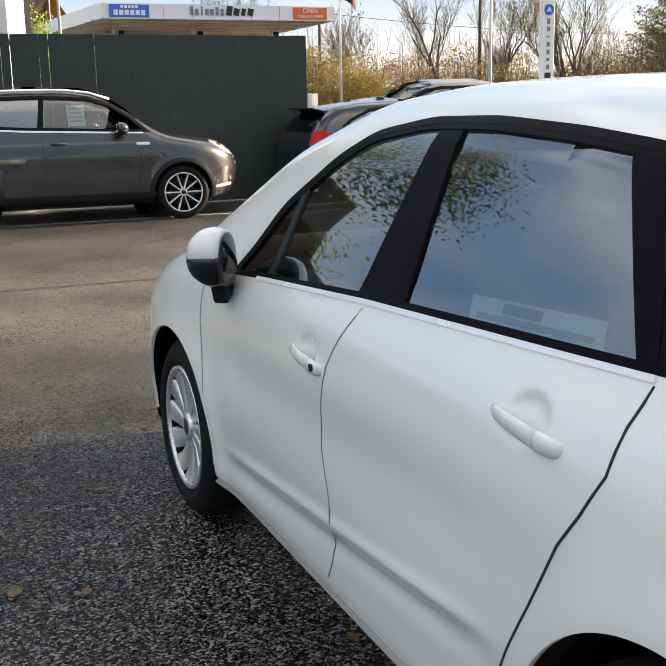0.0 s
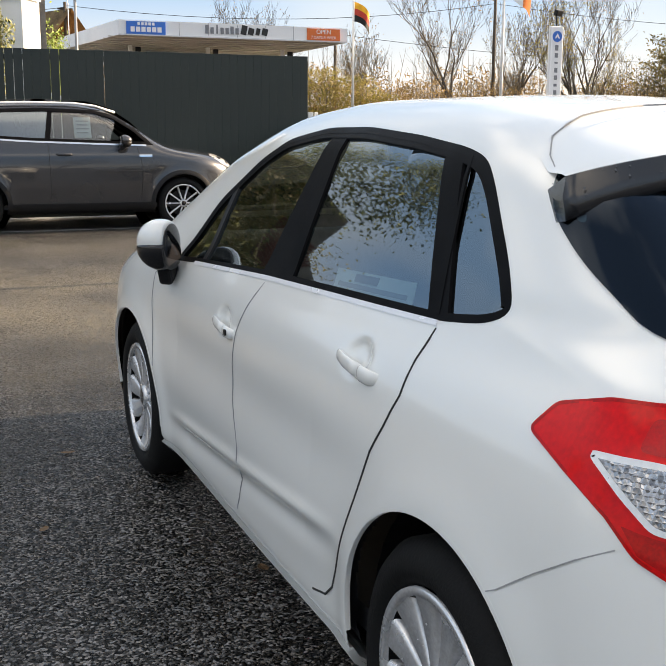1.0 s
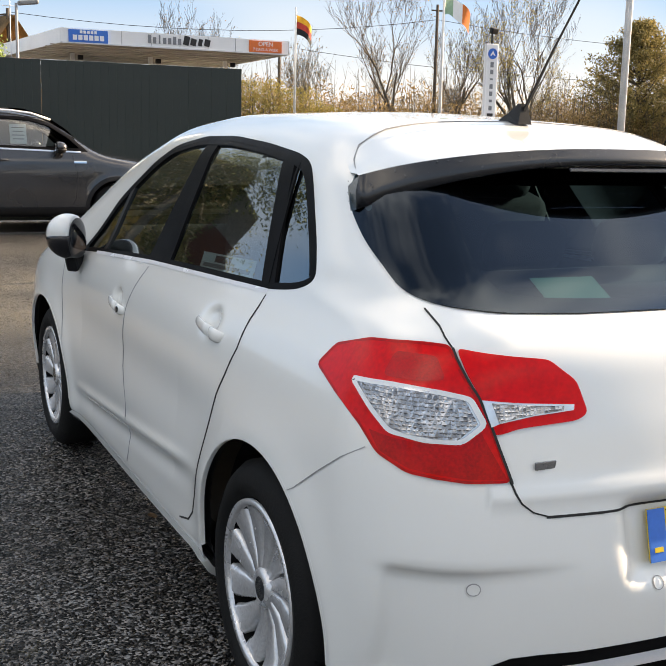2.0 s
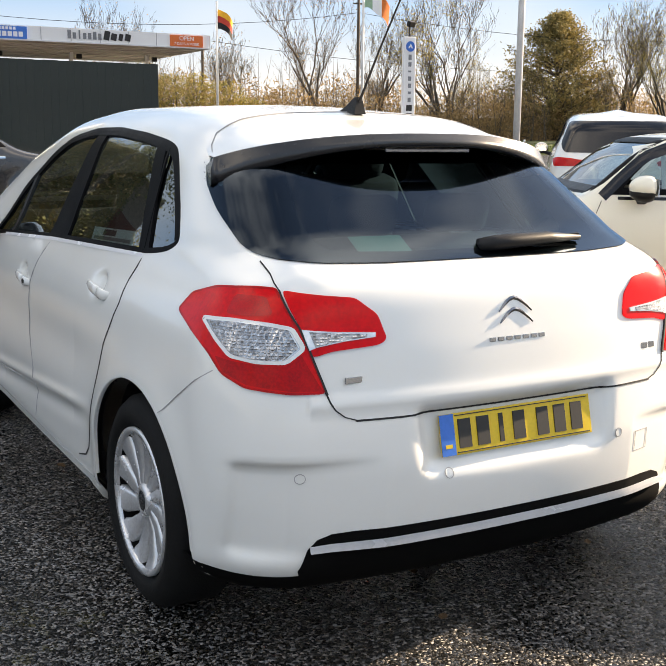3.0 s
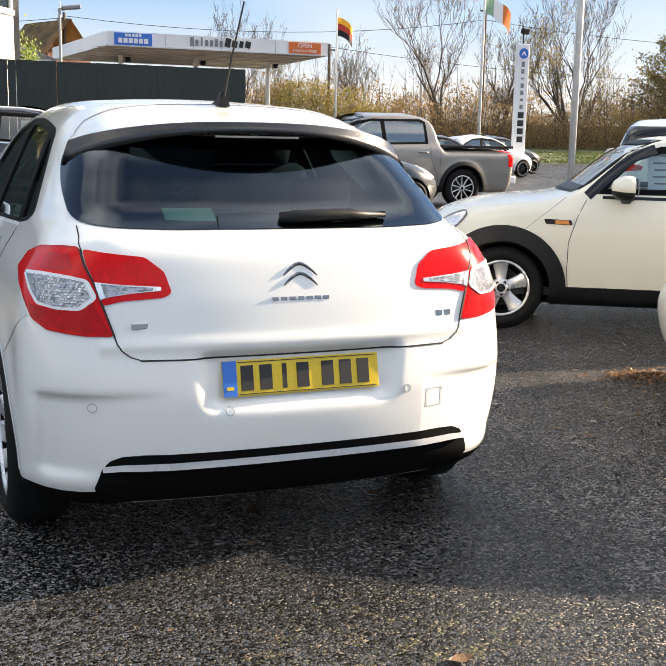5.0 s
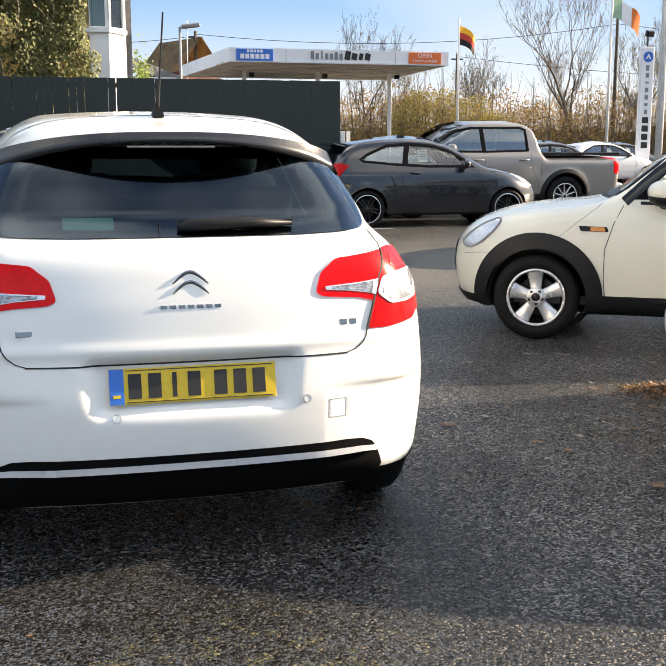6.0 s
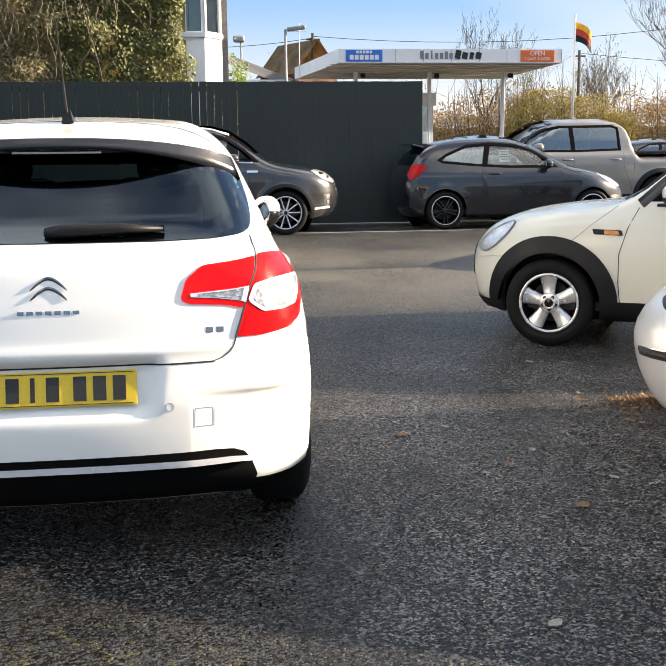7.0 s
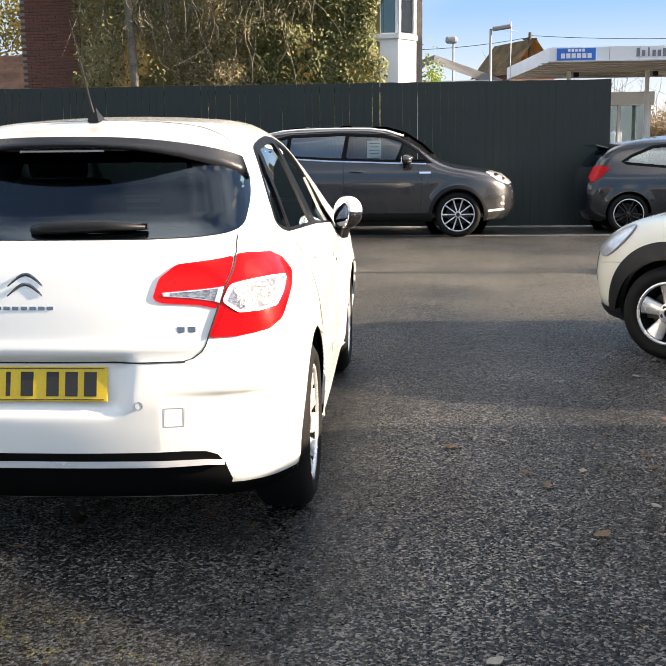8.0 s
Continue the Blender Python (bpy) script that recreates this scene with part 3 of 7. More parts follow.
M_asphalt = asphalt()
M_line = mat("worn_white_line", (0.42, 0.42, 0.40), 0.7, vary=0.35, scale=9, fine=60, bump=0.2)
M_fence = mat("dark_green_steel", (0.019, 0.029, 0.026), 0.5, vary=0.16, scale=1.2, bump=0.04, spec=0.4)
M_render = mat("white_render", (0.84, 0.84, 0.82), 0.85, vary=0.06, scale=2, bump=0.2, fine=90)
M_brick = mat("red_brick", (0.25, 0.10, 0.07), 0.85, vary=0.3, scale=3, bump=0.2)
M_oldbrick = mat("dark_old_brick", (0.10, 0.062, 0.046), 0.9, vary=0.3, scale=3, bump=0.2)
M_mortar = mat("mortar", (0.33, 0.29, 0.25), 0.9, vary=0.2)
M_tile = mat("clay_tile", (0.32, 0.15, 0.08), 0.8, vary=0.3, scale=2.5, bump=0.2, fine=40)
M_tile2 = mat("mossy_roof_tile", (0.36, 0.24, 0.12), 0.85, vary=0.35, scale=1.5, bump=0.2, fine=30)
M_darkslate = mat("dark_roof_slate", (0.06, 0.06, 0.066), 0.7, vary=0.25, scale=2.0, bump=0.2)
M_slate = mat("grey_sheet_roof", (0.52, 0.52, 0.53), 0.6, vary=0.15, scale=1.4)
M_canopy = mat("white_cladding", (0.82, 0.82, 0.82), 0.45, vary=0.05, scale=1.0, bump=0)
M_soffit = mat("weathered_soffit", (0.62, 0.58, 0.52), 0.7, vary=0.25, scale=0.8)
M_steel = mat("galvanised_steel", (0.72, 0.73, 0.74), 0.45, 0.1, vary=0.15, scale=6)
M_column = mat("dull_grey_column", (0.30, 0.31, 0.32), 0.5, 0.1, vary=0.15, scale=6)
M_pole = mat("white_pole", (0.70, 0.70, 0.68), 0.45, vary=0.1, scale=4)
M_wood = mat("weathered_pole", (0.10, 0.075, 0.055), 0.85, vary=0.3, scale=6, bump=0.3)
M_bark = mat("bark", (0.10, 0.080, 0.060), 0.9, vary=0.3, scale=5, bump=0.4, fine=40)
M_bark2 = mat("pale_bark", (0.19, 0.165, 0.13), 0.9, vary=0.3, scale=5, bump=0.4, fine=40)
M_grass = leaf_mat("grass_blades", (0.05, 0.085, 0.016), (0.10, 0.14, 0.03))
M_verge = mat("verge_turf", (0.06, 0.085, 0.02), 0.9, vary=0.3, scale=1.2, bump=0.4)
M_leaf_ivy = leaf_mat("ivy_leaves", (0.03, 0.05, 0.014), (0.27, 0.27, 0.10))
M_leaf_yel = leaf_mat("yellow_green_leaves", (0.13, 0.12, 0.03), (0.36, 0.27, 0.06))
M_leaf_green = leaf_mat("fresh_green_leaves", (0.09, 0.15, 0.02), (0.26, 0.34, 0.06))
M_leaf_brown = leaf_mat("autumn_leaves", (0.15, 0.095, 0.040), (0.42, 0.27, 0.105))
M_leaf_dark = leaf_mat("conifer_sprays", (0.11, 0.095, 0.03), (0.33, 0.25, 0.09))
M_leaf_dry = leaf_mat("dry_creeper", (0.09, 0.075, 0.04), (0.58, 0.48, 0.30))
M_leaf_pale = leaf_mat("pale_fallen_leaves", (0.22, 0.18, 0.13), (0.50, 0.46, 0.40))
M_leaf_fallen = leaf_mat("fallen_leaves", (0.10, 0.05, 0.022), (0.30, 0.18, 0.10))
M_orange = mat("orange_vinyl", (0.80, 0.16, 0.03), 0.4, vary=0.05, bump=0)
M_whitev = mat("white_vinyl", (0.80, 0.80, 0.80), 0.4, vary=0.03, bump=0)
M_gold = mat("gold_flag_cloth", (0.85, 0.42, 0.03), 0.8, vary=0.1)
M_flagred = mat("red_flag_cloth", (0.55, 0.05, 0.03), 0.8, vary=0.1)
M_flagorange = mat("orange_flag_cloth", (0.80, 0.20, 0.04), 0.8, vary=0.1)
M_flaggreen = mat("pale_green_flag_cloth", (0.30, 0.48, 0.33), 0.8, vary=0.1)
M_field = mat("bare_earth", (0.15, 0.105, 0.06), 0.95, vary=0.4, scale=0.6, fine=5.0, bump=0)

bm = bmesh.new()
g = [-900, -120, -40, -15, -6, 0, 6, 15, 40, 120, 900]
vs = [[bm.verts.new((x, y, 0)) for y in g] for x in g]
for i in range(len(g) - 1):
    for j in range(len(g) - 1):
        bm.faces.new((vs[i][j], vs[i + 1][j], vs[i + 1][j + 1], vs[i][j + 1]))
tagged(part("ground", bm, M_asphalt), "worn damp tarmac of a car sales lot", "ground", kind="structure")

# worn parking line in front of the row by the fence
tagged(part("painted_line", boxed((1.2, 13.62, 0.003), (7.2, 0.07, 0.005)), M_line), "faded white painted parking line on tarmac", "line", kind="structure")

# fence of upright steel profiles
FENCE_Y, FENCE_H, FENCE_TURN = 15.5, 2.47, 0.0
fence = thing("wall_fence", pose(4.36, FENCE_Y, 0, 0, 0, FENCE_TURN), "tall dark green profiled steel fence behind parked cars", "fence", kind="structure")
boards = []
for wide in (0.119, 0.124, 0.1295):
    bm = boxed((-wide / 2, 0, FENCE_H / 2 + 0.01), (wide, 0.016, FENCE_H - 0.02), bevel=0.002)
    me = bpy.data.meshes.new("panel")
    bm.to_mesh(me)
    bm.free()
    me.materials.append(M_fence)
    boards.append(me)
for k in range(190):
    o = new("panel", boards[2] if k < 22 else random.choice(boards))
    o.parent = fence
    o.matrix_basis = pose(-0.13 * k, 0, random.uniform(-0.005, 0.004))
part("cap_rail", boxed((-12.3, 0.035, FENCE_H - 0.12), (24.6, 0.04, 0.08)), M_fence, fence)
part("base_rail", boxed((-12.3, 0.035, 0.10), (24.6, 0.05, 0.16)), M_trim, fence)
part("end_post", boxed((0.05, 0.03, 0.80), (0.08, 0.10, 1.6), bevel=0.006), M_pole, fence, "pale square steel end post")
part("end_post", boxed((0.18, 0.10, 0.80), (0.06, 0.06, 1.6), bevel=0.006), M_pole, fence, "pale square steel end post")


# ---- buildings ----
def leaves_on(name, n, place, size, material, parent=None, label="", bend=0.4, slim=0.55):
    """Many small leaves, each a folded pair of triangles, at what place(k) gives: a point and a facing."""
    v, f = [], []
    for k in range(n):
        p, d, s = place(k)
        s *= size * random.uniform(0.6, 1.4)
        d = (Vector(d) + Vector((random.gauss(0, bend), random.gauss(0, bend), random.gauss(0, bend)))).normalized()
        a = d.cross(Vector((random.gauss(0, 1), random.gauss(0, 1), random.gauss(0, 1)))).normalized()
        b = d.cross(a)
        p = Vector(p)
        i = len(v)
        v += [p - a * s, p + b * s * slim + d * s * 0.15, p + a * s, p - b * s * slim + d * s * 0.15]
        f += [(i, i + 1, i + 2, i + 3)]
    return mesh_part(name, v, f, material, parent, label, smooth=False)


def brick_wall(parent, x0, x1, y, z0, z1, name="brick", d=0.03):
    """A wall of stretchers, each brick a piece, in front of a bed of mortar."""
    part("mortar_bed", boxed(((x0 + x1) / 2, y + 0.11, (z0 + z1) / 2), (x1 - x0, 0.2, z1 - z0)), M_mortar, parent)
    b = boxed((0, 0, 0), (0.215, d, 0.065), bevel=0.004)
    me = bpy.data.meshes.new(name)
    b.to_mesh(me)
    b.free()
    me.materials.append(M_brick)
    row, z = 0, z0 + 0.035
    while z < z1:
        x = x0 + 0.11 + (0.1125 if row % 2 else 0)
        while x < x1 - 0.1:
            o = new(name, me)
            o.parent = parent
            o.matrix_basis = pose(x, y + random.uniform(-0.002, 0.002), z)
            x += 0.225
        row, z = row + 1, z + 0.075


def window_unit(parent, c, w, h, panes=2, depth=0.08):
    win = part("window", boxed((c[0], c[1] + depth * 1.4, c[2]), (w, 0.02, h)), M_dark, parent, "white-framed window")
    win.data.materials[0] = M_dash
    for k in range(panes + 1):
        part("frame", boxed((c[0] - w / 2 + w * k / panes, c[1], c[2]), (0.07, depth, h), bevel=0.008), M_whitev, win)
    for s in (-1, 1):
        part("frame", boxed((c[0], c[1], c[2] + s * h / 2), (w + 0.07, depth, 0.07), bevel=0.008), M_whitev, win)
    for k in range(panes):
        part("pane", boxed((c[0] - w / 2 + w * (k + 0.5) / panes, c[1] + 0.02, c[2]), (w / panes - 0.07, 0.006, h - 0.07)), M_clear, win)
    return win


def gable_roof(name, x0, x1, y0, y1, z0, z1, material, parent, along="x", over=0.25):
    bm = bmesh.new()
    if along == "x":
        ym = (y0 + y1) / 2
        pts = [[(x, y0 - over, z0), (x, ym, z1), (x, y1 + over, z0)] for x in (x0 - over, x1 + over)]
    else:
        xm = (x0 + x1) / 2
        pts = [[(x0 - over, y, z0), (xm, y, z1), (x1 + over, y, z0)] for y in (y0 - over, y1 + over)]
    a, b = [[bm.verts.new(p) for p in r] for r in pts]
    for k in range(2):
        bm.faces.new((a[k], a[k + 1], b[k + 1], b[k]))
    bmesh.ops.solidify(bm, geom=bm.faces[:], thickness=0.12)
    return part(name, bm, material, parent)


# ivy-grown house behind the fence
house = thing("house", pose(0, 22, 0), "house with white bay window, brick sides and thick ivy", "house")
part("wall", boxed((-3.4, 3.6, 3.6), (7.0, 7.0, 7.2)), M_oldbrick, house, "dark old brick wall hidden by ivy")
bay = bmesh.new()
base = [(-0.55, 0.35), (-0.25, -0.25), (0.62, -0.25), (1.02, 0.30)]
for z0, z1 in ((0.0, 3.86), (5.6, 7.0)):
    lo = [bay.verts.new((x, y, z0)) for x, y in base]
    hi = [bay.verts.new((x, y, z1)) for x, y in base]
    for k in range(3):
        bay.faces.new((lo[k], lo[k + 1], hi[k + 1], hi[k]))
    bay.faces.new(hi)
part("bay_front", bay, M_render, house, "white rendered bay")
sill = bmesh.new()
for z0, z1, g0 in ((3.83, 3.93, 0.06),):
    lo = [sill.verts.new((x * 1.03, y - g0, z0)) for x, y in base]
    hi = [sill.verts.new((x * 1.03, y - g0, z1)) for x, y in base]
    for k in range(3):
        sill.faces.new((lo[k], lo[k + 1], hi[k + 1], hi[k]))
    sill.faces.new(hi)
part("sill", sill, M_whitev, house, "white window sill")
window_unit(house, (0.18, -0.16, 4.76), 0.80, 1.66, 2)
for cx in (-0.13, 0.03, 0.19, 0.35, 0.49):
    part("curtain", boxed((cx, -0.11 + 0.012 * math.sin(cx * 40), 4.76), (0.145, 0.01, 1.6)), M_whitev, house, "pale drawn curtain")
side_win = window_unit(house, (0, 0, 4.76), 0.58, 1.66, 1)
side_win.matrix_basis = pose(0.80, 0.06, 0, 0, 0, 54)
part("curtain", boxed((0.02, 0.02, 4.76), (0.22, 0.03, 1.6)), M_paper, house)
brick_wall(house, 0.98, 1.16, 0.45, 2.6, 6.6)
gable_roof("roof", -7, 1.1, 0.2, 7, 7.0, 7.7, M_darkslate, house)


def ivy_at(k):
    x, z = random.uniform(-2.7, 0.36) if k % 2 else random.uniform(-6.9, 0.3), random.uniform(1.9, 7.2)
    if x > -0.35:
        x = -0.35 + (x + 0.35) * (0.75 + 0.25 * math.sin(z * 2.1) * math.sin(z * 0.9) + 0.3 * (z < 3.4))
    swell = 0.6 + 0.55 * noise.noise(Vector((x * 0.8, z * 0.8, 3))) + 0.40 * noise.noise(Vector((x * 2.1, z * 2.1, 9)))
    return (x, -0.25 - swell * random.uniform(0.45, 1.0), z), (0.7, -0.8, 0.35), 1.0


def creeper_at(k):
    x, z = random.uniform(-6.6, -1.2), random.uniform(1.9, 7.2)
    if noise.noise(Vector((x * 0.55 + 4, z * 0.5, 1))) + 0.16 * (x + 3.4) > 0.18:
        x = random.uniform(-4.6, -2.6)
    swell = 0.70 + 0.55 * noise.noise(Vector((x * 0.8, z * 0.8, 3))) + 0.40 * noise.noise(Vector((x * 2.1, z * 2.1, 9)))
    return (x, -0.30 - swell * random.uniform(0.5, 1.05), z), (0.7, -0.8, 0.2), 1.0


ivy = leaves_on("ivy", 17000, ivy_at, 0.048, M_leaf_ivy)
dry = leaves_on("creeper", 11000, creeper_at, 0.05, M_leaf_dry, slim=0.22, bend=0.8)
dry.location = (0, 22, 0)
tagged(dry, "dry straw-brown creeper tangle over ivy", "creeper", kind="stuff")
ivy.location = (0, 22, 0)
tagged(ivy, "dense glossy ivy and creeper over a house wall", "ivy", kind="stuff")
core = bmesh.new()
bmesh.ops.create_grid(core, x_segments=26, y_segments=20, size=0.5, matrix=Matrix.Translation((-3.3, 21.75, 4.4)) @ pose(0, 0, 0, 90) @ Matrix.Diagonal((7.0, 5.4, 1, 1)))
for v in core.verts:
    v.co.y += 0.22 * noise.noise(v.co * 0.8)
tagged(part("ivy_stems", core, M_leaf_dark), "dark mass of ivy stems on the wall", "ivy", kind="stuff")

# bare climbing stems hanging over the ivy
bm = bmesh.new()
for k in range(90):
    x, z = random.uniform(-6.3, -1.0), random.uniform(4.2, 7.5)
    p, d = Vector((x, 21.0 - random.uniform(0, 0.25), z)), Vector((random.gauss(0, 0.5), -0.05, -1)).normalized()
    pts = [p.copy()]
    for _ in range(9):
        d = (d + Vector((random.gauss(0, 0.28), random.gauss(0, 0.05), random.gauss(-0.05, 0.2)))).normalized()
        p = p + d * random.uniform(0.12, 0.3)
        pts.append(p.copy())
    tube(bm, pts, [0.012 - 0.0009 * i for i in range(len(pts))], 4, False)
tagged(part("dry_stems", bm, M_bark2), "tangle of dry pale climber stems", "stems", kind="stuff")
trunk_tree = thing("tall_tree", pose(0, 0, 0), "pale straight trunk with dark foliage high above the fence", "tree")
bm = tube(bmesh.new(), [(-5.25, 21.0, 0), (-5.3, 20.95, 3.0), (-5.42, 21.0, 5.0), (-5.5, 21.1, 7.5)], [0.12, 0.1, 0.09, 0.07], 10)
part("trunk", bm, M_bark2, trunk_tree, smooth=True)


def crown_at(k):
    """Foliage in clumps round the upper trunk."""
    c = random.Random(k % 40)
    p = Vector((-6.3 + c.gauss(0, 2.0), 21.2 + c.gauss(0, 0.7), 8.6 + c.gauss(0, 1.3)))
    q = p + Vector((random.gauss(0, 0.55), random.gauss(0, 0.5), random.gauss(0, 0.45)))
    q.z = max(q.z, 5.6)
    return q, (random.gauss(0, 1), -0.8, 0.5), 1.0


leaves_on("crown", 16000, crown_at, 0.06, M_leaf_ivy, trunk_tree, "dark evergreen foliage high on the trunk")

# brick gable and tiled roof further along
gable = thing("brick_house", pose(-8.7, 23, 0), "dark red brick house side beside a tiled roof", "house")
part("wall", boxed((0.9, 2.0, 3.5), (1.8, 3.6, 7.0)), M_mortar, gable)
brick_wall(gable, 0.0, 1.8, 0.1, 2.5, 5.6)
low = thing("outbuilding", pose(-10.6, 24, 0), "low outbuilding with a brown tiled roof", "building")
part("wall", boxed((0, 1.2, 1.4), (4.0, 2.4, 2.8)), M_brick, low)
bm = bmesh.new()
for r in range(12):
    for c in range(18):
        box(bm, (-2.1 + 0.24 * c + (0.12 if r % 2 else 0), -0.15 + 0.13 * r, 2.95 + 0.085 * r), (0.235, 0.19, 0.022), (33, random.uniform(-2, 2), 0))
tagged(part("roof", bm, M_tile, low, "overlapping brown clay tiles"), kind="stuff")

# roofs beyond, by the canopy
shed = thing("shed", pose(1.6, 43, 0), "low building with a pale grey sheet roof", "building")
part("wall", boxed((0, 2, 2.1), (5.2, 4.0, 4.2)), M_render, shed)
gable_roof("roof", -2.6, 2.6, 0, 4, 4.2, 5.25, M_slate, shed, "y")
cott = thing("cottage", pose(6.9, 68, 0, 0, 0, 24), "house with a steep brown tiled roof", "house")
part("wall", boxed((0, 0, 3.0), (3.0, 5.0, 6.0)), M_brick, cott)
gable_roof("roof", -1.5, 1.5, -2.5, 2.5, 5.9, 8.1, M_tile2, cott, "y")


# ---- white hatchback ----
def hatch_detail(x, y, z, sx):
    """Sculpting of the white car: rib on the doors, shoulder, bumper corners, plate recess, lamp ledge."""
    line = 0.487 + (y - 1.29) * (0.366 - 0.487) / (2.74 - 1.29)
    on = np.clip((y - 1.2) / 0.25, 0, 1) * np.clip((2.85 - y) / 0.25, 0, 1) * (x > 0.7)
    d = -0.010 * on * np.exp(-(((z - line - 0.012) / 0.022) ** 2)) + 0.010 * on * np.exp(-(((z - line + 0.035) / 0.035) ** 2))
    hollow = np.clip((y - 1.0) / 0.4, 0, 1) * np.clip((3.1 - y) / 0.4, 0, 1) * (x > 0.6)
    d = d + 0.012 * hollow * np.exp(-(((z - 0.66) / 0.10) ** 2))
    back = (y < 0.8)
    rec = 1 / (1 + np.exp(-(0.305 + (z - 0.56) * 0.14 - x) / 0.011)) / (1 + np.exp(-(0.688 - z) / 0.007)) / (1 + np.exp(-(z - 0.53) / 0.010))
    d = d + 0.034 * rec * back * (y < 0.4)
    lip = np.exp(-(((z - 0.725) / 0.02) ** 2)) * back * (x < 0.62)
    d = d - 0.006 * lip
    corner = back * (1 / (1 + np.exp(-np.clip((0.785 - x) / 0.010, -50, 50)))) * np.clip((x - 0.42) / 0.25, 0, 1) * (1 / (1 + np.exp(-(0.575 - z) / 0.006))) * (1 / (1 + np.exp(-(z - 0.325) / 0.012)))
    d = d + 0.024 * corner
    for hy, hz in ((1.215, 0.908), (2.15, 0.832)):
        d = d + 0.017 * (x > 0.6) / (1 + np.exp(np.clip((np.hypot((y - hy) / 0.050, (z - hz) / 0.034) - 1) * 7, -40, 40)))
    return d


HATCH = dict(
    length=4.33, width=1.79, height=1.49, bottom=0.19, axles=(0.80, 3.30), wheel_r=0.316, arch_r=0.372, flare=0.012,
    top=[(0.3, 1.352), (0.62, 1.398), (1.03, 1.458), (1.5, 1.486), (2.0, 1.488), (2.4, 1.455), (2.8, 1.34), (3.15, 1.15), (3.38, 1.03), (3.7, 0.965), (4.0, 0.90), (4.25, 0.80), (4.4, 0.68)],
    rear=[(0.19, 0.20), (0.28, 0.13), (0.36, 0.098), (0.45, 0.088), (0.55, 0.084), (0.66, 0.098), (0.74, 0.112), (0.85, 0.132), (0.97, 0.163), (1.03, 0.195), (1.055, 0.25), (1.085, 0.335), (1.2, 0.50), (1.32, 0.66), (1.5, 0.92)],
    front=[(0.19, 4.20), (0.35, 4.30), (0.5, 4.33), (0.65, 4.30), (0.8, 4.20), (0.95, 3.9), (1.5, 2.9)],
    half=[(0.19, 0.83), (0.25, 0.876), (0.33, 0.876), (0.5, 0.892), (0.62, 0.894), (0.75, 0.888), (0.85, 0.872), (0.93, 0.842), (1.0, 0.792), (1.1, 0.748), (1.2, 0.70), (1.34, 0.632), (1.42, 0.585), (1.6, 0.47)],
    plan=[(0.0, 0.90), (0.3, 0.933), (0.6, 0.948), (0.9, 0.962), (1.3, 0.972), (1.8, 0.968), (2.7, 0.952), (3.0, 0.960), (3.4, 0.984), (3.75, 0.958), (4.05, 0.895), (4.4, 0.79)],
    rear_bow=0.075, front_bow=0.22, r_rear=0.20, r_top=0.13, crown=0.035, detail=hatch_detail)


def skin(shell, cuts, material, parent, lining=True, name="body"):
    """The painted skin and its dark inner lining."""
    at, faces, nor = shell.build(cuts)
    used = np.unique(faces)
    back = np.full(len(at), -1)
    back[used] = np.arange(len(used))
    f = back[faces]
    fn = np.cross(at[faces[:, 1]] - at[faces[:, 0]], at[faces[:, 2]] - at[faces[:, 0]])
    flip = (fn * nor[faces[:, 0]]).sum(1) < 0
    f[flip] = f[flip][:, ::-1]
    body = mesh_part(name, at[used], f, material, parent)
    body.data.normals_split_custom_set_from_vertices([tuple(map(float, n)) for n in nor[used]])
    for view, poly in [c for c in cuts if c[0] != "rear"]:
        for s in (-1, 1) if view == "side" else (1,):
            out = [-0.0035, 0.0, 0.0, 0.0]
            shell.ribbon("opening_edge", view, poly, max(shell.step * 2.35, 0.05), material if view == "side" else M_frame, parent, s, lift=0.0012, thick=0.0, closed=True, step=shell.step, across=3, shift=-0.5 if area(poly) > 0 else 0.5, dive=out if area(poly) > 0 else out[::-1])
    if lining:
        mesh_part("interior_lining", at[used] - nor[used] * 0.03, f[:, ::-1], M_dash, parent, "dark grey interior trim")
    return body


def seat(parent, x, y, z, w=0.5, head=True, recline=14, high=0.62):
    s = new("seat")
    s.parent = parent
    s.matrix_basis = pose(x, y, z)
    part("cushion", boxed((0, 0.05, 0.0), (w, 0.5, 0.16), (4, 0, 0), 0.05), M_dark, s, smooth=True)
    part("backrest", boxed((0, -0.24, 0.34), (w * 0.94, 0.14, high), (recline, 0, 0), 0.055), M_dark, s, smooth=True)
    if head:
        part("headrest", boxed((0, -0.36, 0.72), (0.27, 0.10, 0.19), (recline, 0, 0), 0.045), M_dark, s, smooth=True)
    return s


def grip(s, rows):
    """A flattened bar of oval section through (along, out, half height)."""
    bm, rings = bmesh.new(), []
    for y, out, h in rows:
        rings.append([bm.verts.new((s * (out + 0.009 * math.cos(a)), y, h * math.sin(a))) for a in [2 * math.pi * k / 14 for k in range(14)]])
    for a, b in zip(rings, rings[1:]):
        for k in range(14):
            bm.faces.new((a[k], a[(k + 1) % 14], b[(k + 1) % 14], b[k]))
    bm.faces.new(rings[0])
    bm.faces.new(rings[-1])
    bmesh.ops.recalc_face_normals(bm, faces=bm.faces)
    return bm


def arch_liner(parent, x0, x1, y, z, r):
    """The dark inside of a wheel arch."""
    bm = bmesh.new()
    rows = [[bm.verts.new((x, y + r * math.cos(radians(a)), z + r * math.sin(radians(a)))) for a in range(0, 181, 10)] for x in (x0, x1)]
    for k in range(len(rows[0]) - 1):
        bm.faces.new((rows[0][k], rows[0][k + 1], rows[1][k + 1], rows[1][k]))
    bm.faces.new(rows[1])
    return part("wheel_arch_liner", bm, M_trim, parent)


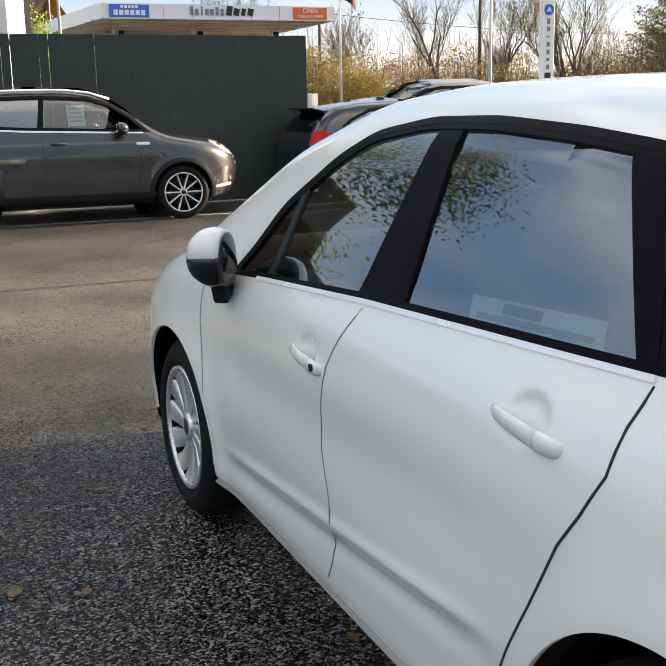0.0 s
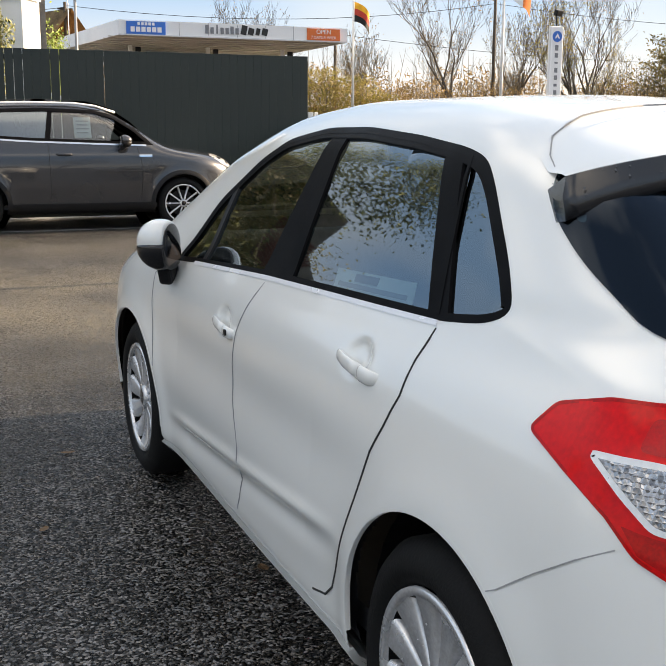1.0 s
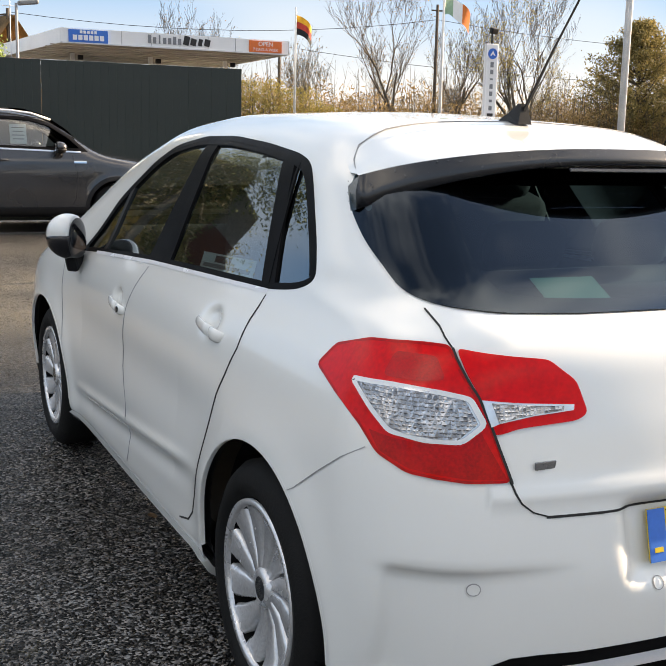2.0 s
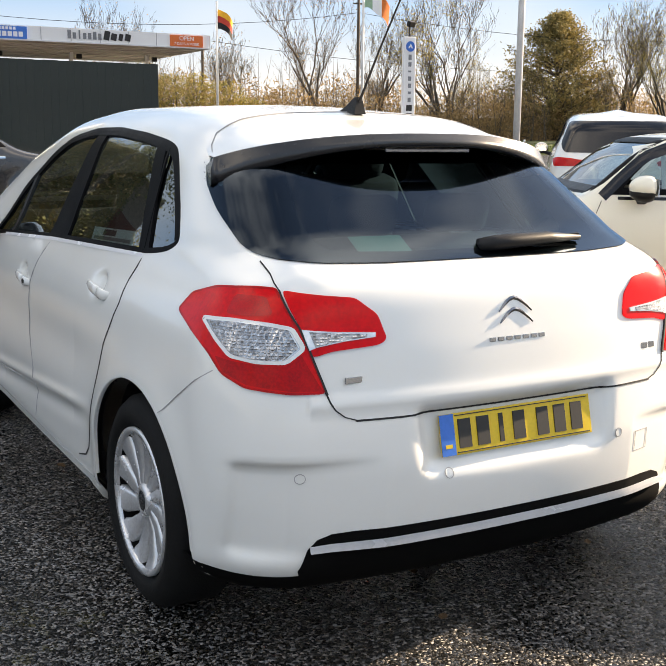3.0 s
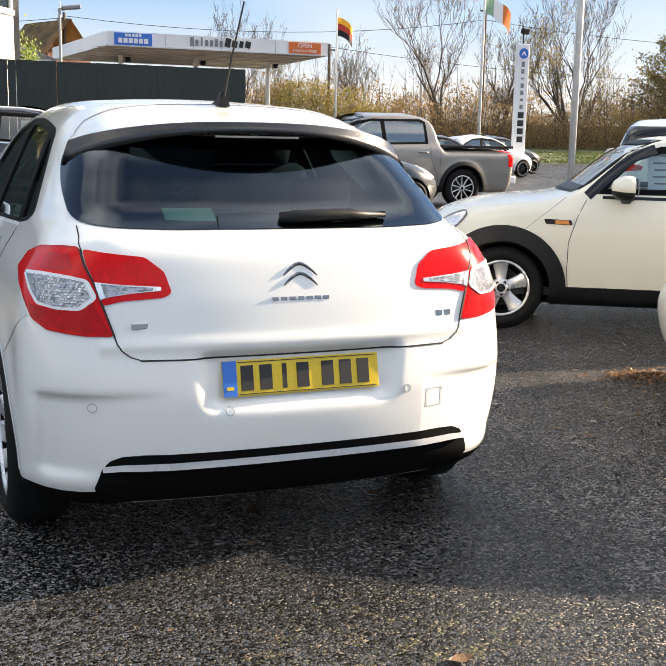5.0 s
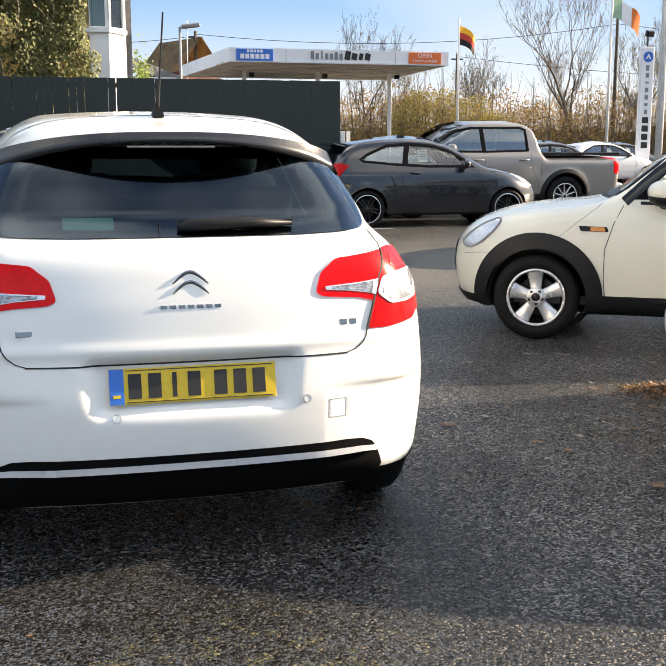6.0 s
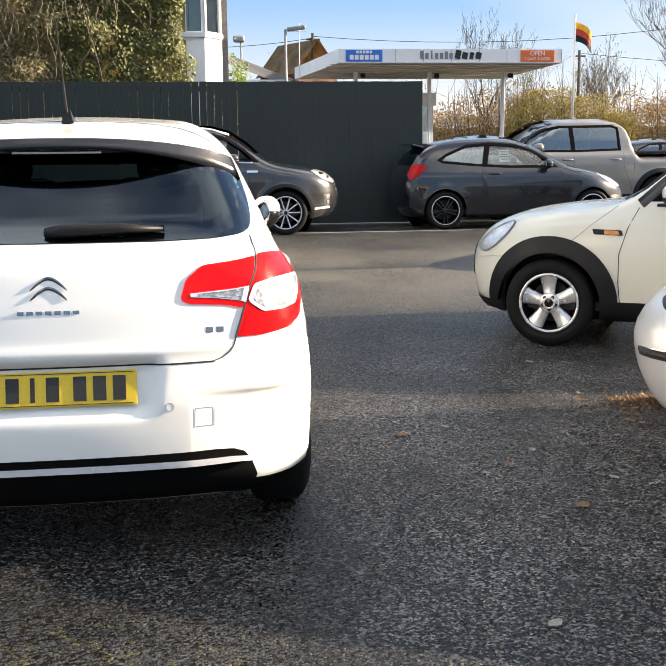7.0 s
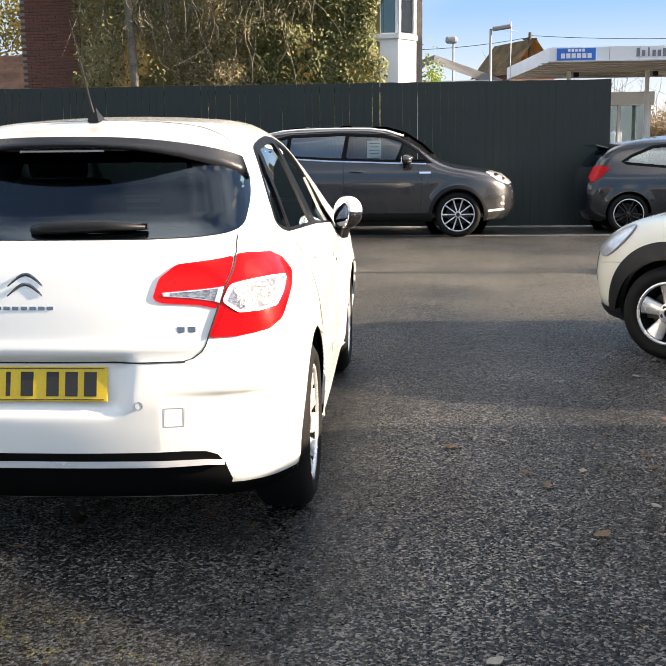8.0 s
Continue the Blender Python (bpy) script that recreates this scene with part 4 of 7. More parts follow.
hatch = thing("hatchback_car", pose(0.003, 0.009, 0, 0, 0, 1.1), "white five-door hatchback with silver alloy wheels", "car")
HS = Shell(HATCH, 0.015)
WIN = [(2.83, 0.93), (2.64, 1.151), (2.40, 1.292), (2.234, 1.360), (1.978, 1.394), (1.70, 1.397), (1.398, 1.38), (1.15, 1.357), (1.055, 1.338), (0.985, 1.295), (0.82, 1.15), (0.767, 1.09), (0.775, 1.065), (0.83, 1.045), (0.97, 1.027), (1.45, 1.010), (1.92, 0.99), (2.63, 0.945)]
WIN_TOP = WIN[:13]
WIN = rounded(WIN, 0.05, 3)
RG = [(-0.36, 1.054), (-0.52, 1.058), (-0.62, 1.066), (-0.652, 1.085), (-0.652, 1.15), (-0.645, 1.19), (-0.628, 1.25), (-0.598, 1.30), (-0.56, 1.335), (0.56, 1.335), (0.598, 1.30), (0.628, 1.25), (0.645, 1.19), (0.652, 1.15), (0.652, 1.085), (0.62, 1.066), (0.52, 1.058), (0.36, 1.054)]
RG = rounded(RG, 0.03, 3)
WS = [(-0.60, 1.06), (-0.50, 1.37), (0.50, 1.37), (0.60, 1.06)]
shrink = lambda poly, k: [(sum(a for a, _ in poly) / len(poly) * k + a * (1 - k), sum(b for _, b in poly) / len(poly) * k + b * (1 - k)) for a, b in poly]
cuts = [("side", WIN), ("side", circle((0.80, 0.315), 0.372, 64)), ("side", circle((3.30, 0.315), 0.372, 64)), ("rear", [(a * 0.84, 1.19 + (b - 1.19) * 0.90) for a, b in RG]), ("front", WS)]
skin(HS, cuts, M_white, hatch)

FRONT = [(2.53, 0.950), (2.52, 1.20), (2.36, 1.285), (2.20, 1.340), (1.91, 1.374), (1.985, 0.978)]
REARW = [(1.84, 1.378), (1.40, 1.36), (1.21, 1.34), (1.0, 1.021), (1.45, 1.004), (1.775, 0.990)]
QUART = [(1.16, 1.332), (1.07, 1.329), (1.0, 1.285), (0.835, 1.145), (0.785, 1.09), (0.82, 1.050), (0.955, 1.030)]
LIGHT = [(2.80, 0.94), (2.64, 1.13), (2.54, 1.195), (2.545, 0.948)]
for s in (-1, 1):
    for nm, poly, g in (("window_glass", FRONT, M_glass), ("window_glass", REARW, M_glass), ("quarter_glass", QUART, M_privacy), ("quarter_light", LIGHT, M_glass)):
        HS.patch(nm, "side", poly, g, hatch, s, lift=-0.006, thick=0.0, step=0.08).visible_shadow = False
    HS.ribbon("window_frame", "side", WIN, 0.016, M_frame, hatch, s, lift=0.002, thick=0.012, closed=True, across=2, shift=0.40, label="matt black window surround")
    HS.ribbon("window_seal", "side", rounded(WIN_TOP, 0.06, 3)[2:-3], 0.026, M_frame, hatch, s, lift=0.0014, thick=0.008, across=2, shift=0.5, label="black rubber window seal")
    HS.patch("b_pillar", "side", [(1.985, 0.985), (1.91, 1.385), (1.815, 1.388), (1.755, 0.99)], M_frame, hatch, s, lift=0.001, thick=0.01)
    HS.patch("c_pillar_trim", "side", [(1.235, 1.355), (1.15, 1.345), (0.945, 1.03), (1.02, 1.025)], M_frame, hatch, s, lift=0.001, thick=0.01)
    HS.ribbon("quarter_light_bar", "side", [(2.545, 0.95), (2.525, 1.215)], 0.035, M_trim, hatch, s, lift=0.001, thick=0.01)
    HS.ribbon("door_seal", "side", [(1.115, 1.34), (0.985, 1.036)], 0.010, M_frame, hatch, s, lift=0.003, thick=0.006)
    HS.ribbon("window_sill_strip", "side", [(2.62, 0.944), (1.92, 0.985), (1.45, 1.004), (0.975, 1.021)], 0.011, M_satin, hatch, s, lift=0.004, thick=0.008, label="satin silver sill strip")
    for nm, line in (("door_gap", [(0.972, 1.012), (0.985, 0.95), (0.988, 0.877), (1.025, 0.805), (1.068, 0.742), (1.132, 0.609), (1.19, 0.50), (1.235, 0.411), (1.27, 0.355), (1.317, 0.318), (1.40, 0.297)]),
                     ("door_gap", [(1.925, 0.972), (1.97, 0.90), (2.01, 0.82), (2.035, 0.72), (2.03, 0.62), (1.98, 0.53), (1.96, 0.45), (1.99, 0.33), (2.02, 0.285)]),
                     ("door_gap", [(2.90, 0.93), (3.02, 0.86), (3.015, 0.76), (2.99, 0.65), (2.965, 0.52)])):
        HS.ribbon(nm, "side", line, 0.005 if line[0][0] < 1.5 else 0.0032, M_gap if line[0][0] < 1.5 else M_inkgrey, hatch, s, lift=0.0018, thick=0.003, step=0.03)
    HS.ribbon("sill_trim", "side", [(1.16, 0.228), (2.0, 0.222), (2.93, 0.218)], 0.05, M_white, hatch, s, lift=0.014, thick=0.02, across=2, label="white sill moulding")
    for y in (0.80, 3.30):
        HS.ribbon("arch_return", "side", circle((y, 0.315), 0.372, 48, -3, 183), 0.055, M_under, hatch, s, lift=-0.007, thick=0.0, across=2, shift=-0.5)
        HS.ribbon("arch_lip", "side", circle((y, 0.315), 0.375, 48, -3, 183), 0.010, M_white, hatch, s, lift=0.003, thick=0.012)
    for y in (0.80, 3.30):
        arch_liner(hatch, s * 0.79, s * 0.45, y, 0.315, 0.384)
        wheel(hatch, (s * 0.752, y, 0.316), s, 0.316, 0.208, 0.205, (12, "blade"), M_alloy, 11 if y < 2 else 29)
    # handles
    for y, z in ((1.205, 0.892), (2.14, 0.815)):
        h = new("door_handle")
        h.parent = hatch
        p = HS.onto("side", [y, y + 0.1, y - 0.1], [z, z - 0.012, z + 0.012], s)
        h.matrix_basis = pose(p[0][0], y, z, 4)
        part("pull", grip(s, ((0.116, -0.004, 0.006), (0.106, 0.008, 0.011), (0.085, 0.017, 0.014), (0.045, 0.024, 0.016), (0.0, 0.027, 0.017), (-0.046, 0.028, 0.018))), M_white, h, smooth=True)
        part("end_cap", grip(s, ((-0.0475, 0.0275, 0.0175), (-0.055, 0.029, 0.019), (-0.085, 0.027, 0.018), (-0.104, 0.018, 0.014), (-0.113, 0.002, 0.008), (-0.115, -0.006, 0.004))), M_white, h, smooth=True)
        if y > 2:
            part("keyhole", lathe([(0.010, 0.0), (0.010, 0.004), (0.001, 0.004)], 12), M_trim, h).matrix_basis = pose(s * 0.0345, -0.080, 0.002) @ Matrix.Diagonal((s, 1, 1, 1))
    # door mirror
    mi = new("door_mirror")
    mi.parent = hatch
    mi.matrix_basis = pose(s * 0.81, 2.79, 0.945, 0, 0, -s * 52) @ Matrix.Diagonal((0.80, 0.86, 1.0, 1))
    bm = bmesh.new()
    bmesh.ops.create_uvsphere(bm, u_segments=24, v_segments=14, radius=1)
    for v in bm.verts:
        x, y, z = v.co
        v.co = Vector((s * 0.105 + x * 0.100 * (1 + 0.1 * z), 0.02 + (max(y, -0.35) * 0.105), 0.055 + z * 0.086 + 0.012 * s * x))
    part("mirror_cap", bm, M_white, mi, "white mirror cap", smooth=True)
    bm = bmesh.new()
    bmesh.ops.create_uvsphere(bm, u_segments=24, v_segments=10, radius=1)
    for v in bm.verts:
        x, y, z = v.co
        v.co = Vector((s * 0.105 + x * 0.102, 0.018 + max(y, -0.4) * 0.108, 0.038 + min(z, 0.15) * 0.078 + 0.012 * s * x))
    part("mirror_base", bm, M_gloss, mi, "black lower mirror shell", smooth=True)
    part("stalk", boxed((s * 0.055, 0.02, -0.035), (0.10, 0.06, 0.085), (0, s * 28, 0), 0.015), M_trim, mi)
    bm = bmesh.new()
    bmesh.ops.create_uvsphere(bm, u_segments=24, v_segments=12, radius=1, matrix=pose(s * 0.105, -0.020, 0.048) @ Matrix.Diagonal((0.093, 0.012, 0.078, 1)))
    part("mirror_glass", bm, M_chrome if s > 0 else M_gloss, mi, smooth=True)
    # tail lamps
    outer = cornered([(0.803, 0.566, 0.921), (0.773, 0.533, 0.968), (0.743, 0.434, 0.996), (0.687, 0.321, 1.004), (0.652, 0.28, 1.003), (0.634, 0.21, 0.915), (0.613, 0.19, 0.861), (0.578, 0.162, 0.755), (0.659, 0.185, 0.757), (0.756, 0.248, 0.771), (0.793, 0.304, 0.799), (0.804, 0.36, 0.846), (0.81, 0.472, 0.891)])
    inner = cornered([(0.641, 0.27, 1.001), (0.472, 0.202, 0.981), (0.42, 0.18, 0.94), (0.401, 0.161, 0.877), (0.423, 0.163, 0.864), (0.55, 0.179, 0.855), (0.602, 0.186, 0.842), (0.626, 0.207, 0.915)])
    lamp = HS.patch("tail_lamp", "corner", rounded(outer, 0.012, 3), M_red, hatch, s, lift=0.005, thick=0.015, step=0.03, label="red wraparound tail lamp")
    low = cornered([(0.787, 0.339, 0.838), (0.771, 0.294, 0.832), (0.726, 0.238, 0.826), (0.667, 0.202, 0.824), (0.628, 0.195, 0.85), (0.586, 0.164, 0.76), (0.659, 0.185, 0.763), (0.752, 0.248, 0.778), (0.786, 0.304, 0.803)])
    HS.patch("brake_lens", "corner", low, M_reddark, lamp, s, lift=0.0065, thick=0.004, step=0.03)
    clear = cornered([(0.791, 0.414, 0.921), (0.753, 0.317, 0.926), (0.69, 0.245, 0.921), (0.642, 0.217, 0.912), (0.622, 0.195, 0.864), (0.667, 0.202, 0.832), (0.726, 0.238, 0.833), (0.771, 0.294, 0.843), (0.787, 0.339, 0.876)])
    HS.patch("reverse_lens", "corner", rounded(clear, 0.01, 3), M_lens, lamp, s, lift=0.009, thick=0.006, step=0.03, label="clear indicator and reversing lens")
    HS.patch("reflector", "corner", shrink(clear, 0.09), M_facet, lamp, s, lift=0.0105, thick=0.004, step=0.03, label="faceted bright reflector")
    HS.patch("lamp_chamber", "corner", rounded(cornered([(0.720, 0.36, 0.985), (0.675, 0.285, 0.985), (0.660, 0.262, 0.945), (0.705, 0.30, 0.938), (0.745, 0.36, 0.940)]), 0.012, 3), M_chamber, lamp, s, lift=0.0062, thick=0.004, step=0.03, label="darker red lamp chamber")
    HS.ribbon("lamp_edge", "corner", rounded(outer, 0.012, 3), 0.005, M_reddark, lamp, s, lift=0.0058, thick=0.004, closed=True)
    HS.ribbon("lens_rim", "corner", rounded(clear, 0.01, 3), 0.009, M_whitelens, lamp, s, lift=0.0105, thick=0.006, closed=True)
    lamp2 = HS.patch("tail_lamp_boot", "corner", rounded(inner, 0.012, 3), M_red, hatch, s, lift=0.005, thick=0.015, step=0.03, label="red tail lamp section on the boot lid")
    slim = cornered([(0.620, 0.209, 0.910), (0.54, 0.19, 0.902), (0.433, 0.169, 0.895), (0.433, 0.168, 0.884), (0.52, 0.178, 0.877), (0.590, 0.189, 0.866), (0.606, 0.193, 0.860)])
    HS.patch("reverse_lens", "corner", slim, M_lens, lamp2, s, lift=0.009, thick=0.006, step=0.03, label="slim clear lens")
    HS.patch("reflector", "corner", shrink(slim, 0.22), M_facet, lamp2, s, lift=0.0102, thick=0.003, step=0.03)
    gap = cornered([(0.642, 0.40, 1.060), (0.648, 0.33, 1.035), (0.647, 0.274, 1.0), (0.630, 0.208, 0.915), (0.608, 0.188, 0.855), (0.575, 0.16, 0.75), (0.556, 0.148, 0.712), (0.535, 0.14, 0.692), (0.50, 0.133, 0.681)])
    HS.ribbon("boot_gap", "corner", gap[:3], 0.0026, M_gap, hatch, s, lift=0.0022, thick=0.001, step=0.02)
    HS.ribbon("boot_gap", "corner", gap[2:6], 0.004, M_gap, hatch, s, lift=0.0066, thick=0.010, step=0.02)
    HS.ribbon("boot_gap", "corner", gap[5:], 0.003, M_gap, hatch, s, lift=0.0018, thick=0.001, step=0.02)
    seam = cornered([(0.868, 0.60, 0.630), (0.859, 0.568, 0.648), (0.845, 0.48, 0.71), (0.825, 0.40, 0.765), (0.805, 0.334, 0.802)])
    HS.ribbon("bumper_seam", "corner", seam, 0.0022, M_seam, hatch, s, lift=0.0022, thick=0.001)
    # black band on the shell stands for the shade below the bumper corner
    under = cornered([(0.85, 0.50, 0.228), (0.81, 0.376, 0.226), (0.749, 0.277, 0.226), (0.66, 0.2, 0.226), (0.60, 0.17, 0.232)])
    HS.ribbon("bumper_shade_band", "corner", under, 0.085, M_under, hatch, s, lift=0.003, thick=0.006, across=3)

# rear screen, its border and wiper
HS.patch("rear_screen", "rear", RG, M_screen, hatch, lift=0.0042, thick=0.0, step=0.04, label="dark tinted rear screen").visible_shadow = False
bm = bmesh.new()
edge_of = [(p[0] + (q[0] - p[0]) * k / n, p[1] + (q[1] - p[1]) * k / n) for p, q in zip(RG, RG[1:] + RG[:1]) for n in [max(1, int(math.dist(p, q) / 0.04))] for k in range(n)]
rings = [[bm.verts.new((a * (1 - 0.25 * k / 4), 1.19 + (b - 1.19) * (1 - 0.16 * k / 4), 0)) for a, b in edge_of] for k in range(5)]
for p, q in zip(rings, rings[1:]):
    for k in range(len(p)):
        bm.faces.new((p[k], p[(k + 1) % len(p)], q[(k + 1) % len(p)], q[k]))
HS.wrap("screen_border", bm, "rear", M_gloss, hatch, lift=0.0026, thick=0.0, label="black printed border of the screen")
bm = tube(bmesh.new(), [(-0.015, 0.302, 1.083), (0.03, 0.287, 1.090), (0.10, 0.283, 1.094), (0.22, 0.285, 1.098), (0.355, 0.300, 1.094)], [0.02, 0.022, 0.021, 0.018, 0.006], 10)
wip = part("rear_wiper", bm, M_trim, hatch, "black rear wiper arm", smooth=True)
part("blade", boxed((0.19, 0.312, 1.086), (0.34, 0.012, 0.02), (0, -3, 0)), M_rubber, wip)

# roof spoiler with its wet black lip and brake light
xs = np.linspace(-0.634, 0.634, 57)
ax = np.abs(xs)
ty, tz = 0.575 + 0.19 * (ax / 0.62) ** 2.3, 1.388 - 0.066 * (ax / 0.61) ** 2.6
roof_at = HS.onto("above", xs * 0.90, np.full(len(xs), 1.02) - 0.10 * (ax / 0.64) ** 3)
mid_at = HS.onto("above", xs * 0.93, 0.88 - 0.02 * (ax / 0.64) ** 3)
drop = 0.031 + 0.043 * (ax / 0.62) ** 2.2
narrow = 1 - 0.045 * np.clip((ax - 0.48) / 0.15, 0, 1) ** 2
v, f = [], []
for i, x in enumerate(xs):
    v += [(roof_at[i][0], roof_at[i][1], roof_at[i][2] + 0.001), (mid_at[i][0], mid_at[i][1], max(mid_at[i][2] + 0.003, tz[i] + 0.004)), (x * narrow[i], ty[i] + 0.022, tz[i] + 0.004), (x * narrow[i], ty[i] + 0.006, tz[i])]
for i in range(len(xs) - 1):
    for k in range(3):
        f.append((i * 4 + k, i * 4 + k + 1, i * 4 + 5 + k, i * 4 + 4 + k))
spoiler = mesh_part("spoiler", v, f, M_white, hatch, "white roof spoiler with black lip")
v, f = [], []
for i, x in enumerate(xs):
    v += [(x * narrow[i], ty[i] + 0.007, tz[i] + 0.001), (x * (narrow[i] + 1) / 2, ty[i] - 0.006, tz[i] - drop[i] * 0.45), (x, ty[i] - 0.020 - 0.02 * (ax[i] / 0.64) ** 4, tz[i] - drop[i]), (x, ty[i] - 0.004, tz[i] - drop[i] - 0.006), (x * 0.97, ty[i] + 0.15, tz[i] - drop[i] + 0.0)]
for i in range(len(xs) - 1):
    for k in range(4):
        f.append((i * 5 + k, i * 5 + k + 1, i * 5 + 6 + k, i * 5 + 5 + k))
f += [(0, 1, 2, 3, 4), tuple(len(v) - 1 - k for k in range(5))]
lip = mesh_part("spoiler_lip", v, f, M_lip, spoiler, "dark glossy lip beaded with rain")
part("brake_light", boxed((0, 0.585, 1.339), (0.30, 0.012, 0.012), bevel=0.003), M_badge, spoiler, "slim high-level brake light")
HS.ribbon("spoiler_seam", "above", [(-0.585, 0.83), (-0.56, 0.90), (-0.52, 0.955), (-0.42, 1.0), (-0.25, 1.022), (0, 1.03), (0.25, 1.022), (0.42, 1.0), (0.52, 0.955), (0.56, 0.90), (0.585, 0.83)], 0.0024, M_seam, hatch, lift=0.0035, thick=0.003)

# aerial
fin = []
for x in (-1, 1):
    fin.append([(x * 0.022, 1.085, 1.455), (x * 0.012, 1.045, 1.478), (x * 0.008, 1.005, 1.503), (x * 0.010, 0.985, 1.503), (x * 0.022, 0.978, 1.448)])
aer = mesh_part("aerial", fin[0] + fin[1], [(0, 1, 2, 3, 4), (9, 8, 7, 6, 5), (0, 5, 6, 1), (1, 6, 7, 2), (2, 7, 8, 3), (3, 8, 9, 4)], M_trim, hatch, "black roof aerial leaning back", smooth=False)
part("rod", tube(bmesh.new(), [(0, 1.0, 1.475), (0, 0.975, 1.50), (0, 0.87, 1.64), (0, 0.74, 1.80)], [0.010, 0.005, 0.0035, 0.003], 6), M_trim, aer)

# lower bumper insert with bright strip, boot line, plate
# below the strip this black also stands for the shade under the bumper
HS.patch("bumper_insert", "rear", [(-0.50, 0.390), (0.50, 0.390), (0.56, 0.386), (0.596, 0.372), (0.617, 0.345), (0.638, 0.285), (0.60, 0.1935), (-0.60, 0.1935), (-0.638, 0.285), (-0.617, 0.345), (-0.596, 0.372), (-0.56, 0.386)], M_under, hatch, lift=0.004, thick=0.006, step=0.03, label="black lower bumper insert")
HS.ribbon("bumper_strip", "rear", [(-0.612, 0.349), (-0.56, 0.354), (-0.3, 0.357), (0, 0.358), (0.3, 0.357), (0.56, 0.354), (0.612, 0.349)], 0.012, M_satin, hatch, lift=0.022, thick=0.022, across=2, label="bright satin bumper strip")
HS.ribbon("boot_gap", "rear", [(-0.505, 0.681), (-0.30, 0.679), (0.30, 0.679), (0.505, 0.681)], 0.005, M_gap, hatch, lift=0.002, thick=0.003)
for x, z in ((-0.644, 0.54), (-0.24, 0.515), (0.36, 0.545)):
    HS.patch("parking_sensor", "rear", circle((x, z), 0.012, 14), M_white, hatch, lift=0.002, thick=0.004)
    HS.ribbon("sensor_ring", "rear", circle((x, z), 0.0125, 14), 0.0016, M_seam, hatch, lift=0.0028, thick=0.002, closed=True, step=0.01)
HS.ribbon("tow_cover_gap", "rear", [(0.44, 0.475), (0.44, 0.535), (0.50, 0.535), (0.50, 0.475)], 0.0016, M_seam, hatch, lift=0.002, thick=0.001, closed=True)
plate = new("number_plate")
plate.parent = hatch
plate.matrix_basis = pose(0, 0.116, 0.612, -13)
part("plate", boxed((0, 0, 0), (0.52, 0.004, 0.111), bevel=0.0015), M_plate, plate, "yellow number plate")
part("blue_band", boxed((-0.2375, -0.0035, 0), (0.044, 0.003, 0.109)), M_blue, plate)
part("band_mark", boxed((-0.2375, -0.0055, -0.03), (0.022, 0.0015, 0.010)), M_plate, plate)
for k in range(7):
    part("character_bar", boxed((-0.182 + 0.061 * k + (0.022 if k > 3 else 0), -0.0035, 0.0), (0.040 if k != 2 else 0.014, 0.003, 0.077)), M_ink, plate)
part("border", boxed((0.02, -0.0032, 0.049), (0.46, 0.002, 0.0025)), M_ink, plate)
part("border", boxed((0.02, -0.0032, -0.049), (0.46, 0.002, 0.0025)), M_ink, plate)

# badges
def chevron(z):
    """A slim arched chevron with a ridge along it."""
    half, rows = [(0.0, 0.0, 0.0052), (0.013, -0.003, 0.0055), (0.028, -0.012, 0.0055), (0.043, -0.024, 0.0048), (0.056, -0.036, 0.003)], []
    for x, dz, wd in [(-a, d, e) for a, d, e in half[:0:-1]] + half:
        c = HS.onto("rear", [x, x, x], [z + dz + wd, z + dz, z + dz - wd])
        nn = HS.normal(c)
        rows += [c[0] + nn[0] * 0.001, c[1] + nn[1] * 0.0045, c[2] + nn[2] * 0.001]
    f = [(3 * i + k, 3 * i + k + 1, 3 * i + k + 4, 3 * i + k + 3) for i in range(len(rows) // 3 - 1) for k in range(2)]
    return mesh_part("badge", [tuple(map(float, r)) for r in rows], f, M_badge, hatch, "small dark chrome emblem", smooth=False)


chevron(0.956)
chevron(0.926)


def bars(x0, x1, z, h, n, name="lettering_bar"):
    step = (x1 - x0) / n
    for k in range(n):
        c = HS.onto("rear", [x0 + (k + 0.45) * step], [z])[0]
        part(name, boxed((c[0], c[1] - 0.001, c[2]), (step * 0.72, 0.004, h), (-8, 0, 0), 0.0012), M_badge, hatch, "dark chrome lettering bar")


bars(-0.098, 0.098, 0.852, 0.011, 7)
bars(0.478, 0.545, 0.781, 0.017, 2)
bars(-0.535, -0.455, 0.782, 0.016, 1, "badge")

# rain beads on the lip and the top of the screen
rain = random.Random(4)
v, f = [], []


def bead(p, nn, r):
    nn = Vector(nn)
    a = nn.orthogonal().normalized()
    b = nn.cross(a)
    i = len(v)
    for k in range(6):
        q = Vector(p) + (a * math.cos(k * 1.047) + b * math.sin(k * 1.047)) * r
        v.append(tuple(q))
    v.append(tuple(Vector(p) + nn * r * 0.55))
    for k in range(6):
        f.append((i + k, i + (k + 1) % 6, i + 6))


for k in range(300):
    i = rain.randrange(len(xs))
    x = float(xs[i]) + rain.uniform(-0.01, 0.01)
    u = rain.random()
    bead((x, ty[i] + 0.006 - 0.024 * u, tz[i] - drop[i] * u), (0, -0.8, 0.6), rain.uniform(0.0009, 0.0022))
ux, uz = [rain.uniform(-0.42, 0.45) for _ in range(230)], [1.285 - abs(rain.gauss(0, 0.032)) for _ in range(230)]
for p, nn in zip(*[(q, HS.normal(q)) for q in [HS.onto("rear", ux, uz)]][0]):
    bead(p + nn * 0.0035, nn, rain.uniform(0.0008, 0.0018))
tagged(mesh_part("rain_beads", v, f, M_drop, hatch, "scattered rain beads"), kind="stuff")

